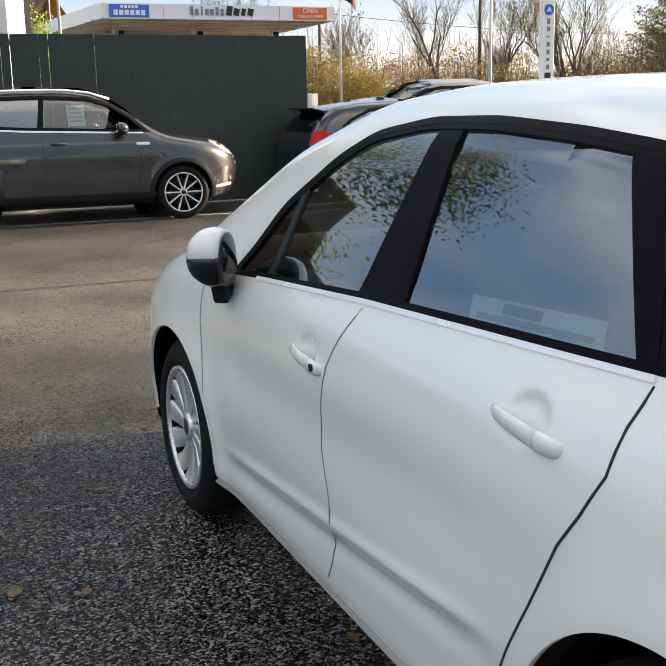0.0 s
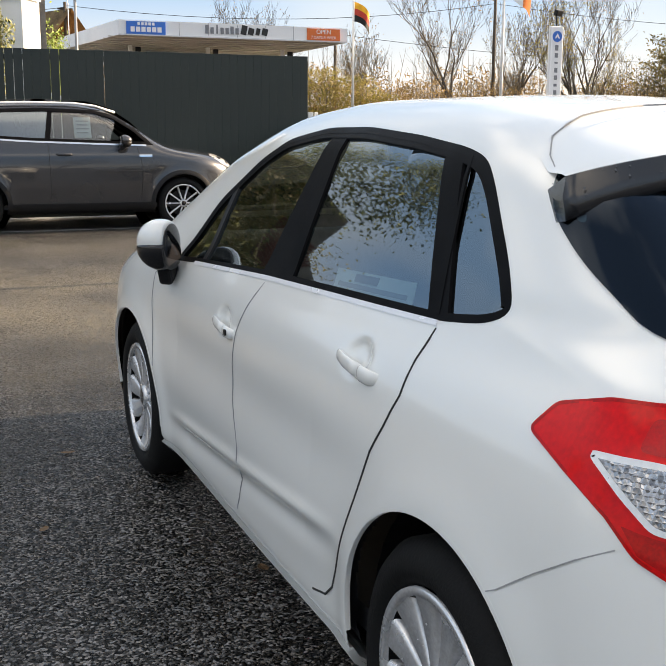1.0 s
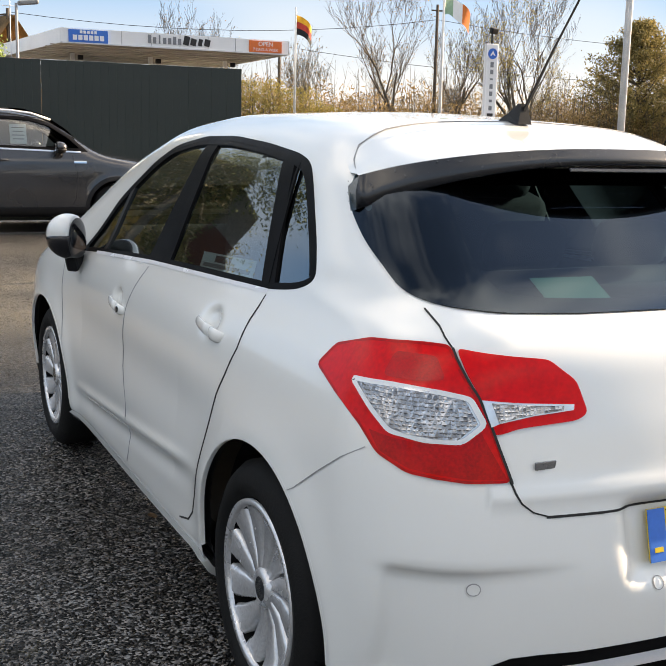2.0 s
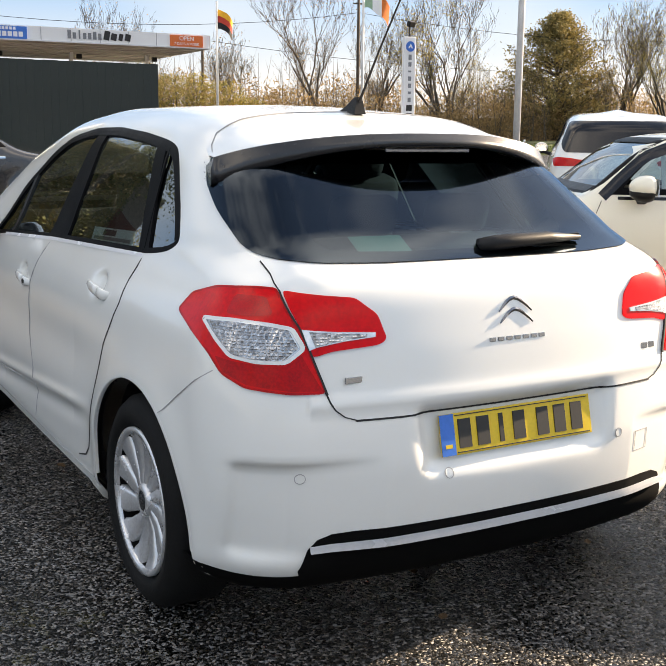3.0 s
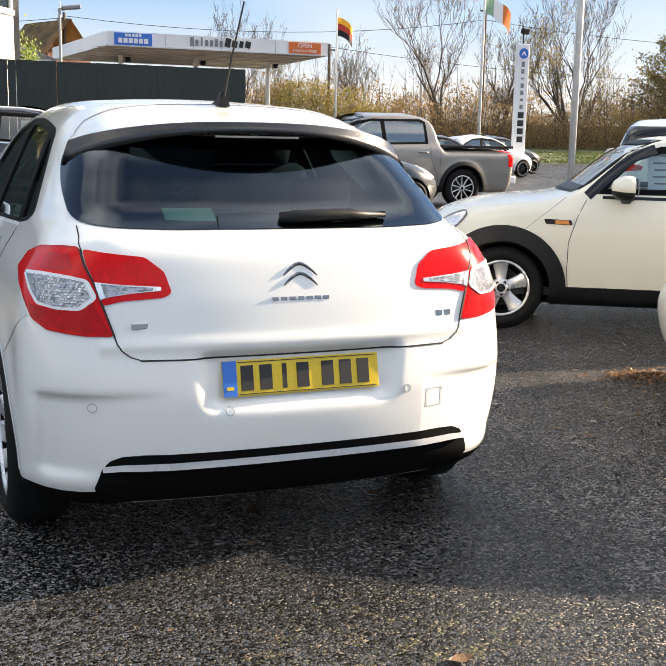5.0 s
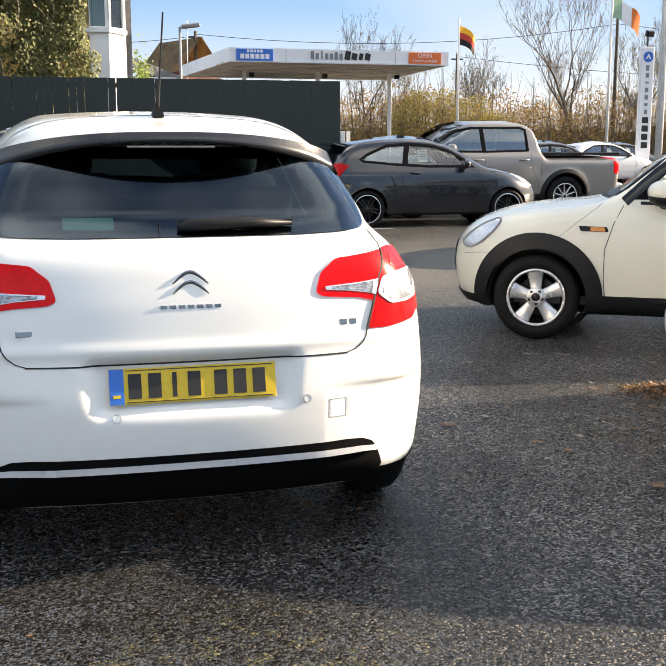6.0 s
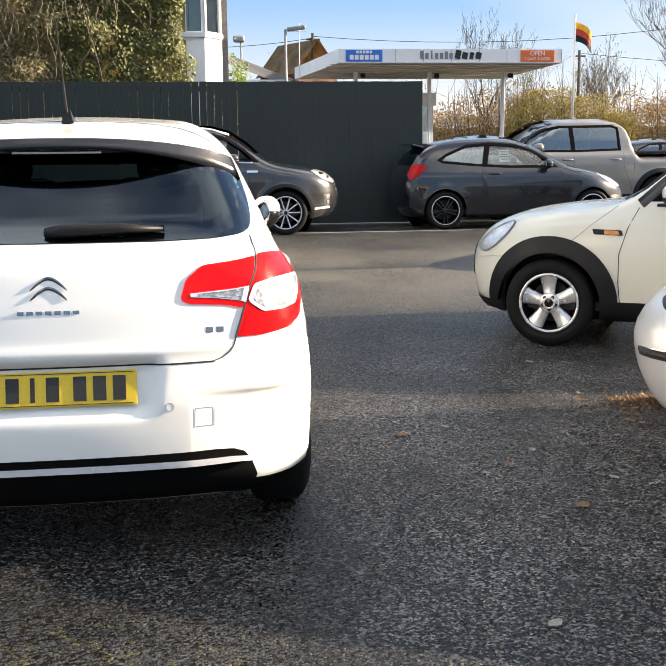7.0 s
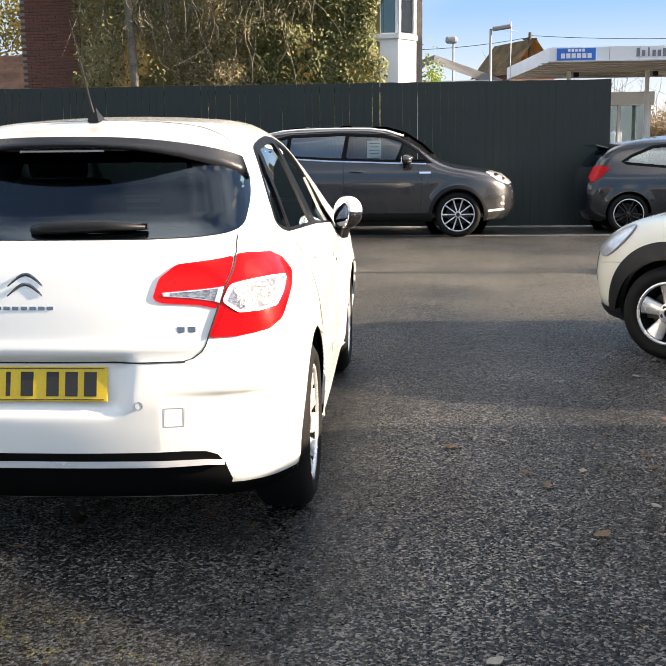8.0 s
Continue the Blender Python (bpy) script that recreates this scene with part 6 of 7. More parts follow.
def city_extra(root, sh):
    for s in (-1, 1):
        fr = sh.patch("side_indicator", "side", rounded([(2.66, 0.800), (2.85, 0.806), (2.835, 0.770), (2.65, 0.766)], 0.008), M_trim, root, s, lift=0.008, thick=0.012)
        sh.patch("amber_lens", "side", rounded([(2.68, 0.797), (2.77, 0.800), (2.77, 0.772), (2.67, 0.770)], 0.005), M_amber, fr, s, lift=0.012, thick=0.006)
        sh.ribbon("bonnet_gap", "side", [(2.70, 0.955), (2.775, 0.895), (2.87, 0.82), (2.985, 0.722)], 0.0035, M_inkgrey, root, s, lift=0.002, thick=0.003)
        sh.ribbon("belt_strip", "side", [(2.45, 0.962), (1.5, 0.958), (0.5, 0.965)], 0.02, M_gloss, root, s, lift=0.006, thick=0.01)
        oval = rounded([(3.655, 0.620), (3.695, 0.655), (3.60, 0.742), (3.49, 0.805), (3.395, 0.838), (3.40, 0.80), (3.45, 0.74), (3.54, 0.662), (3.61, 0.622)], 0.03, 3)
        sh.patch("headlamp", "side", oval, M_lens, root, s, lift=0.010, thick=0.014, step=0.04, label="oval clear headlamp")
        sh.ribbon("headlamp_ring", "side", oval, 0.008, M_inkgrey, root, s, lift=0.012, thick=0.012, closed=True)
        sh.ribbon("bumper_seam", "side", [(3.46, 0.598), (3.56, 0.590), (3.66, 0.575), (3.73, 0.560)], 0.004, M_inkgrey, root, s, lift=0.002, thick=0.003)
        sh.ribbon("front_lip", "side", [(3.45, 0.225), (3.58, 0.225), (3.68, 0.225)], 0.07, M_trim, root, s, lift=0.016, thick=0.03, across=2)
    sh.patch("grille", "front", rounded([(-0.40, 0.42), (-0.38, 0.66), (0.38, 0.66), (0.40, 0.42)], 0.06), M_gloss, root, lift=0.006, thick=0.01)
    sh.ribbon("front_lip", "front", [(-0.66, 0.235), (0, 0.235), (0.66, 0.235)], 0.09, M_trim, root, lift=0.014, thick=0.03, across=2)
    part("wiper", tube(bmesh.new(), [(0.35, 2.55, 1.022), (-0.1, 2.56, 1.03), (-0.55, 2.52, 1.02)], [0.008, 0.007, 0.005], 6), M_trim, root)
    notice(root, -0.70, 2.02, 1.13, 0.24, 0.26, 0, 17)
    for s in (-1, 1):
        sh.ribbon("a_pillar", "side", [(2.57, 0.985), (2.45, 1.10), (2.34, 1.20), (2.24, 1.272), (2.10, 1.325)], 0.065, M_gloss, root, s, lift=0.004, thick=0.012, across=2, shift=0.35, label="gloss black windscreen pillar")
    sh.ribbon("scuttle", "front", [(-0.66, 1.02), (0, 1.02), (0.66, 1.02)], 0.04, M_trim, root, lift=0.004, thick=0.008, across=2)


make_car("city_car", "cream white small hatchback with black wheel-arch trims", CITY, pose(5.906, 2.83, 0, 0, 0, 60), M_cream, [(2.50, 0.985), (2.36, 1.15), (2.24, 1.265), (2.05, 1.322), (1.0, 1.335), (0.5, 1.28), (0.32, 1.19), (0.36, 0.985)], [([(2.40, 1.0), (2.28, 1.14), (2.17, 1.245), (2.02, 1.300), (1.10, 1.312), (1.08, 0.995)], M_side), ([(1.02, 1.0), (1.04, 1.312), (0.52, 1.262), (0.36, 1.18), (0.40, 1.0)], M_glass)], 0.190, (5, "star"), cladding=0.112, step=0.022, gaps=[[(2.56, 0.945), (2.62, 0.82), (2.672, 0.643), (2.672, 0.45), (2.655, 0.27)], [(1.06, 0.95), (1.05, 0.6), (1.12, 0.34)]], handles=((1.22, 0.86),), mirror=(2.27, 0.985, 1.12, M_cream), seats=((-0.35, 1.55, 0.52), (0.35, 1.55, 0.52)), extra=city_extra, screen=[(-0.68, 1.03), (-0.60, 1.335), (0.60, 1.335), (0.68, 1.03)])

def silver_face(root, sh):
    for s in (-1, 1):
        lens = rounded([(0.36, 0.70), (0.54, 0.66), (0.68, 0.69), (0.72, 0.78), (0.66, 0.835), (0.48, 0.81)], 0.03)
        head = sh.patch("headlamp", "front", lens if s > 0 else mirrored(lens), M_facet, root, lift=0.008, thick=0.014, step=0.03, label="clear faceted headlamp")
        sh.ribbon("headlamp_rim", "front", lens if s > 0 else mirrored(lens), 0.012, M_trim, head, lift=0.010, thick=0.012, closed=True, step=0.03)
        sh.ribbon("fog_trim", "front", [(s * 0.42, 0.475), (s * 0.62, 0.490)], 0.022, M_chrome, root, lift=0.012, thick=0.014)
        sh.ribbon("bumper_slot", "front", [(s * 0.41, 0.457), (s * 0.63, 0.470)], 0.02, M_trim, root, lift=0.006, thick=0.01)
    sh.ribbon("bonnet_gap", "front", [(-0.62, 0.855), (0, 0.84), (0.62, 0.855)], 0.004, M_gap, root, lift=0.002, thick=0.003)


make_car("silver_car", "pale silver compact car with clear headlamps", COMPACT, pose(5.97, -0.43, 0, 0, 0, 60), M_silver, COMPACT_WIN, COMPACT_PANES, 0.215, (7, "star"), lamps=COMPACT_LAMPS, gaps=COMPACT_GAPS, mirror=(2.38, 1.0, 0.95, M_silver), extra=silver_face, screen=[(-0.58, 1.08), (-0.48, 1.36), (0.48, 1.36), (0.58, 1.08)])

def suv_rear(root, sh):
    sh.patch("rear_screen", "rear", rounded([(-0.70, 1.16), (-0.74, 1.26), (-0.64, 1.55), (0.64, 1.55), (0.74, 1.26), (0.70, 1.16)], 0.05), M_gloss, root, lift=0.006, thick=0.01, step=0.05, label="black privacy glass")


make_car("white_suv", "white SUV with dark rear screen seen from behind", SUV, pose(7.62, 7.80, 0, 0, 0, -40), M_white, SUV_WIN, SUV_PANES, 0.245, (7, "star"), lamps=SUV_LAMPS[:1] + [("corner", cornered([(0.88, 0.34, 1.08), (0.84, 0.18, 1.10), (0.70, 0.09, 1.09), (0.48, 0.06, 1.06), (0.48, 0.05, 1.01), (0.70, 0.05, 0.99), (0.87, 0.18, 0.99)]), M_reddark, "tail_lamp")], gaps=SUV_GAPS, mirror=(2.76, 1.13, 1.0, M_white), extra=suv_rear, screen=[(-0.60, 1.25), (-0.52, 1.55), (0.52, 1.55), (0.60, 1.25)])


# ---- forecourt canopy and signs ----
canopy = thing("forecourt_canopy", pose(0, 41, 0), "old filling station canopy with white fascia and signs", "canopy")
bm = bmesh.new()
corners = [(6.15, 0.0), (15.6, 0.0), (15.95, 10.5), (5.25, 10.5)]
lo, hi = [bm.verts.new((x, y, 4.74)) for x, y in corners], [bm.verts.new((x, y, 5.30)) for x, y in corners]
for k in range(4):
    bm.faces.new((lo[k], lo[(k + 1) % 4], hi[(k + 1) % 4], hi[k]))
bm.faces.new(hi)
part("fascia", bm, M_canopy, canopy, "white fascia panels")
bm = bmesh.new()
bm.faces.new([bm.verts.new((x, y, 4.76)) for x, y in corners][::-1])
part("soffit", bm, M_soffit, canopy, "weathered beige soffit")
for k in range(9):
    part("soffit_batten", boxed((10.7, 0.9 + 1.1 * k, 4.745), (9.6, 0.05, 0.03)), M_soffit, canopy)
part("edge_trim", boxed((10.87, -0.01, 4.755), (9.46, 0.06, 0.05)), M_steel, canopy)
for k in range(8):
    part("panel_joint", boxed((6.15 + 1.18 * (k + 1), -0.006, 5.02), (0.012, 0.012, 0.55)), M_inkgrey, canopy)
for x, y in ((14.55, 5.2), (11.05, 5.2), (7.6, 5.2)):
    part("pillar", boxed((x, y, 2.37), (0.17, 0.17, 4.74), bevel=0.02), M_canopy, canopy)
    part("pillar_lamp", boxed((x + 0.3, y - 0.2, 4.55), (0.22, 0.2, 0.2), bevel=0.02), M_trim, canopy)
blue = part("phone_sign", boxed((7.20, -0.03, 5.02), (1.52, 0.04, 0.47)), M_blue, canopy, "blue sign with white number bars")
for k in range(5):
    part("number_bar", boxed((6.92 + 0.14 * k, -0.056, 5.17), (0.10, 0.01, 0.11)), M_whitev, blue)
for k in range(6):
    part("number_bar", boxed((6.68 + 0.208 * k, -0.056, 4.96), (0.16, 0.01, 0.19)), M_whitev, blue)
opens = part("open_sign", boxed((14.53, -0.03, 5.02), (1.44, 0.04, 0.46)), M_orange, canopy, "orange sign with white capitals")


def words(text, at, size, material, parent, rx=90, rz=0, depth=0.004):
    """Raised lettering in the built-in font."""
    cu = bpy.data.curves.new("lettering", "FONT")
    cu.body, cu.size, cu.extrude, cu.align_x, cu.align_y = text, size, depth, "CENTER", "CENTER"
    tmp = bpy.data.objects.new("lettering", cu)
    me = bpy.data.meshes.new_from_object(tmp)
    bpy.data.objects.remove(tmp)
    me.materials.clear()
    me.materials.append(material)
    ob = new("lettering", me)
    ob.parent = parent
    ob.matrix_basis = pose(*at, rx, 0, rz)
    return ob


words("OPEN", (14.53, -0.056, 5.12), 0.25, M_whitev, opens)
words("7 DAYS A WEEK", (14.53, -0.056, 4.90), 0.155, M_whitev, opens)
for k, h in enumerate((0.33, 0.24, 0.34, 0.24, 0.24, 0.30, 0.24)):
    part("name_bar", boxed((9.62 + 0.205 * k, -0.02, 4.90 + h / 2), (0.13 if h < 0.34 else 0.06, 0.02, h)), M_inkgrey, canopy)
for k, h in enumerate((0.36, 0.27, 0.27, 0.27)):
    part("name_bar", boxed((11.14 + 0.29 * k, -0.02, 4.90 + h / 2), (0.23 if k != 2 else 0.16, 0.025, h), (0, 12, 0)), M_ink, canopy)

kiosk = thing("kiosk", pose(8.6, 47, 0), "small white forecourt kiosk with wide windows", "building")
part("wall", boxed((0.9, 2.0, 0.5), (4.0, 3.0, 1.0)), M_render, kiosk)
part("roof", boxed((0.9, 2.0, 3.55), (4.3, 3.3, 0.6), bevel=0.03), M_render, kiosk)
for x in (-1.05, 0.2, 1.5, 2.85):
    part("mullion", boxed((x, 0.55, 2.1), (0.14, 0.12, 2.4)), M_whitev, kiosk)
part("pane", boxed((0.9, 0.6, 2.1), (3.9, 0.02, 2.3)), M_glass, kiosk)
part("back_wall", boxed((0.9, 3.4, 2.1), (4.0, 0.1, 2.4)), M_paper, kiosk)
part("poster", boxed((0.85, 0.66, 2.2), (0.8, 0.02, 1.0)), M_whitev, kiosk)

totem = thing("totem_sign", pose(20.15, 32.5, -0.22), "tall white totem sign with a round blue mark", "sign")
part("panel", boxed((0, 0, 2.55), (0.52, 0.16, 5.1), bevel=0.02), M_canopy, totem)
part("mark", lathe([(0.001, 0), (0.19, 0), (0.19, 0.02)], 28, "z"), M_blue, totem, "round blue mark").matrix_basis = pose(0, -0.085, 4.75, 90)
bm = bmesh.new()
vs = [bm.verts.new(p) for p in ((-0.11, -0.11, 4.68), (0, -0.11, 4.86), (0.11, -0.11, 4.68), (0.05, -0.11, 4.68), (0, -0.11, 4.75), (-0.05, -0.11, 4.68))]
bm.faces.new((vs[0], vs[1], vs[4], vs[5]))
bm.faces.new((vs[1], vs[2], vs[3], vs[4]))
part("mark_chevron", bm, M_whitev, totem)
for k, h in enumerate((0.24, 0.2, 0.08, 0.2, 0.2, 0.12, 0.2)):
    part("name_bar", boxed((0, -0.085, 4.36 - 0.26 * k), (0.13, 0.012, h * 0.8)), M_inkgrey, totem)
for k in range(4):
    part("name_bar", boxed((0, -0.085, 2.50 - 0.30 * k), (0.25, 0.014, 0.22)), M_ink, totem)
part("flood_lamp", boxed((0.04, -0.05, 5.56), (0.30, 0.18, 0.22), (20, 0, 10), 0.03), M_trim, totem)
part("lamp_bracket", boxed((0.0, 0, 5.27), (0.04, 0.04, 0.40)), M_trim, totem)


def flag(parent, x, z, w, h, mats, sag, axis=1.0):
    """A cloth in bands, drooping from its pole."""
    n = len(mats)
    for b, mt in enumerate(mats):
        v, f = [], []
        for i in range(9):
            for j in range(3):
                u, t = i / 8, (b + j / 2) / n
                v.append((x + axis * (0.05 + w * u * (1 - 0.25 * sag)), 0.10 * math.sin(u * 7 + t) * u, z - h * t - sag * w * u * u * 0.7))
        for i in range(8):
            for j in range(2):
                f.append((i * 3 + j, i * 3 + j + 1, i * 3 + 4 + j, i * 3 + 3 + j))
        mesh_part("flag_band", v, f, mt, parent)


pole = thing("flagpole", pose(17.55, 45, 0), "white flagpole with a black, red and gold flag", "flagpole")
part("pole", tube(bmesh.new(), [(0, 0, 0), (0, 0, 4), (0, 0, 7.2)], [0.075, 0.06, 0.045], 10), M_pole, pole, smooth=True)
flag(pole, 0, 6.85, 0.95, 0.85, (M_gold, M_flagred, M_trim), 0.75)
pole2 = thing("flagpole", pose(25.35, 45, 0), "white flagpole with a green, white and orange flag", "flagpole")
part("pole", tube(bmesh.new(), [(0, 0, 0), (0, 0, 5), (0, 0, 9.6)], [0.085, 0.07, 0.05], 10), M_pole, pole2, smooth=True)
for b, mt in enumerate((M_flaggreen, M_whitev, M_flagorange)):
    v = []
    for i in range(5):
        for j in range(5):
            u, t = (b + i / 4) / 3, j / 4
            v.append((0.05 + 1.45 * u, 0.12 * math.sin(u * 6 + t) * u, 8.35 - 0.95 * t - 0.85 * u * u + 0.06 * math.sin(u * 9)))
    mesh_part("flag_band", v, [(i * 5 + j, i * 5 + j + 1, i * 5 + 6 + j, i * 5 + 5 + j) for i in range(4) for j in range(4)], mt, pole2)

post = thing("lamp_post", pose(6.62, 8.62, 0), "tall galvanised steel lamp column", "lamp post")
part("base_section", tube(bmesh.new(), [(0, 0, 0), (0, 0, 0.42), (0, 0, 0.48)], [0.07, 0.07, 0.045], 16), M_steel, post, smooth=True)
part("column", tube(bmesh.new(), [(0, 0, 0.44), (0, 0, 6.0)], [0.046, 0.038], 14), M_steel, post, smooth=True)
part("lantern", boxed((0.3, 0, 6.05), (0.6, 0.2, 0.1), bevel=0.03), M_steel, post)
street = thing("street_lamp", pose(3.35, 33, 0), "slim street lamp with an outreach lantern", "street lamp")
part("column", tube(bmesh.new(), [(0, 0, 0), (0, 0, 5.2)], [0.06, 0.045], 8), M_column, street, smooth=True)
part("lantern", boxed((0.36, 0, 5.24), (0.62, 0.22, 0.14), (0, -8, 0), 0.04), M_column, street)
street2 = thing("street_lamp", pose(2.6, 52, 0), "distant street lamp with a round lantern", "street lamp")
part("column", tube(bmesh.new(), [(0, 0, 0), (0, 0, 6.6)], [0.07, 0.05], 8), M_column, street2, smooth=True)
part("lantern", boxed((-0.1, 0, 6.75), (0.6, 0.4, 0.35), (0, 0, 0), 0.12), M_column, street2)
for nm, x, y, h in (("utility_pole", 7.7, 66, 8.5), ("utility_pole", 36.5, 65, 10.6), ("utility_pole", 27.5, 72, 8.0)):
    u = thing(nm, pose(x, y, 0), "weathered wooden pole carrying wires", "utility pole")
    part("pole", tube(bmesh.new(), [(0, 0, 0), (0, 0, h)], [0.14, 0.10], 8), M_wood, u, smooth=True)
    part("crossarm", boxed((0, 0, h - 0.4), (0.9, 0.08, 0.1)), M_wood, u)
bm = bmesh.new()
for a, b, sag in (((7.7, 66, 8.3), (36.5, 65, 9.6), 0.9), ((-6, 60, 7.4), (7.7, 66, 8.2), 0.5), ((36.5, 65, 9.6), (75, 62, 9.6), 1.0), ((27.5, 72, 7.8), (70, 70, 6.8), 0.8)):
    a, b = Vector(a), Vector(b)
    tube(bm, [a.lerp(b, k / 12) - Vector((0, 0, sag * 4 * (k / 12) * (1 - k / 12))) for k in range(13)], 0.018, 4)
tagged(part("overhead_wires", bm, M_trim), "thin dark overhead wires", "wires", kind="stuff")
tagged(part("tv_aerial", tube(tube(bmesh.new(), [(5.0, 46, 4.0), (5.0, 46, 6.9)], 0.02, 4), [(4.7, 46, 6.5), (5.3, 46, 6.5)], 0.015, 4), M_steel), "thin rooftop television aerial", "aerial")


# ---- verge, hedges and trees ----
bm = bmesh.new()
rows = [[bm.verts.new((x, y + 0.12 * (75 - x) * 0.2, z + 0.06 * noise.noise(Vector((x * 0.3, y, 0))))) for x in range(14, 100, 2)] for y, z in ((51.0, 0.01), (52.2, 0.22), (55, 0.55), (60, 0.8), (75, 0.9))]
for a, b in zip(rows, rows[1:]):
    for k in range(len(a) - 1):
        bm.faces.new((a[k], a[k + 1], b[k + 1], b[k]))
tagged(part("verge", bm, M_verge, smooth=True), "low grass bank beyond the road", "verge", kind="structure")


def blade_at(k):
    x = random.uniform(20, 75)
    y = random.uniform(51.2, 56)
    return (x, y + 0.024 * (75 - x), 0.22 + (y - 52.2) * 0.11), (0, -0.4, 0.2), 1.0


tagged(leaves_on("grass", 18000, blade_at, 0.09, M_grass), "rough green verge grass", "grass", kind="stuff")
for x, y in ((40.2, 50.6), (47.5, 50.2)):
    b = thing("marker_post", pose(x, y, 0), "short white roadside marker post", "bollard", "verge posts")
    part("post", boxed((0, 0, 0.5), (0.12, 0.08, 1.0), bevel=0.02), M_whitev, b)
    part("band", boxed((0, -0.005, 0.8), (0.125, 0.085, 0.14)), M_trim, b)


def limbs(seed, height, lean=0.06, spread=0.46, depth=7, trunk=0.16, up=0.36):
    """The branches of a bare tree, as one mesh."""
    rnd = random.Random(seed)
    bm = bmesh.new()

    def grow(p, d, length, r, level):
        pts, rad = [p.copy()], [r]
        n = 4 if level < 2 else 3
        q = p.copy()
        for i in range(n):
            d = (d + Vector((rnd.gauss(0, 0.10), rnd.gauss(0, 0.10), rnd.gauss(0.03, 0.06)))).normalized()
            q = q + d * (length / n)
            pts.append(q.copy())
            rad.append(max(0.0065, r * (1 - 0.42 * (i + 1) / n)))
        tube(bm, pts, rad, 6 if level < 2 else 3, False)
        if level >= depth:
            return
        kids = 3 if level < 4 else 2
        for k in range(kids + (1 if level == 0 else 0)):
            i = rnd.randint(max(1, n - 2), n)
            a = Vector((rnd.gauss(0, 1), rnd.gauss(0, 1), rnd.gauss(0, 0.5))).normalized()
            nd = (d * (1 - spread * 0.4) + a * spread + Vector((0, 0, up))).normalized()
            grow(pts[i], nd, length * rnd.uniform(0.58, 0.82), rad[i] * rnd.uniform(0.55, 0.75), level + 1)

    grow(Vector((0, 0, 0)), Vector((rnd.gauss(0, lean), rnd.gauss(0, lean), 1)).normalized(), height * 0.30, trunk, 0)
    return bm


def crown_of(bm_tree, n, spread):
    vs = [v.co.copy() for v in bm_tree.verts]
    top = max(v.z for v in vs)
    vs = [v for v in vs if v.z > top * 0.3]
    return lambda k: (random.choice(vs) + Vector((random.gauss(0, spread), random.gauss(0, spread), random.gauss(0, spread))), (random.gauss(0, 1), random.gauss(0, 1), 0.5), 1.0)


kinds = []
for seed, h, n, lm, label in ((3, 13.0, 260, M_leaf_brown, "bare deciduous tree with fine twigs"), (8, 12.5, 1500, M_leaf_yel, "thin tree keeping some yellow leaves"), (21, 9.0, 500, M_leaf_brown, "slender bare young tree"), (34, 13.5, 350, M_leaf_yel, "tall bare tree with spreading twigs")):
    bm = limbs(seed, h, trunk=0.013 * h)
    where = crown_of(bm, n, 0.25)
    t = thing("tree", pose(0, 0, 0), label, "tree", "trees along the road")
    part("trunk", bm, M_bark if seed != 21 else M_bark2, t, "bare trunk, limbs and twigs")
    leaves_on("crown", n * 2, where, 0.05, lm, t)
    kinds.append(t)
# the two at y -30 and -36 are unseen, added behind for reflections
spots = [(0, 33.6, 64.5, 0, 1.2), (1, 43.6, 64, 40, 1.2), (2, 27.3, 65.5, 100, 1.05), (3, 58.5, 62, 10, 1.2), (3, 63.5, 66, 140, 1.2), (0, 46.5, 68, 310, 1.2), (3, 41.0, 70, 33, 1.1), (1, 60.5, 58, 90, 1.1), (0, 66, 57, 30, 1.25), (0, 22.3, 82, 200, 1.0), (1, 49.0, 72, 250, 0.9), (0, 39.5, 78, 120, 0.85),
         (2, 37.8, 66, 300, 0.8), (3, 68.5, 60, 220, 1.05), (0, 73, 66, 10, 1.05), (1, 29.5, 84, 70, 0.9), (2, 55.5, 60, 20, 0.9), (3, -24, -4, 0, 1.0), (0, -22, 8, 60, 0.9), (1, -26, -14, 150, 1.0), (0, -12, -30, 10, 1.0), (3, 6, -36, 80, 1.0), (2, -20, 16, 0, 1.1)]
for i, (k, x, y, a, s) in enumerate(spots):
    m = pose(x, y, 0, 0, 0, a) @ Matrix.Diagonal((s, s, s, 1))
    if i == [q[0] for q in spots].index(k):
        kinds[k].matrix_world = m
    else:
        o = copy_thing(kinds[k], pose(x, y, 0, 0, 0, a))
        o.scale = (s, s, s)


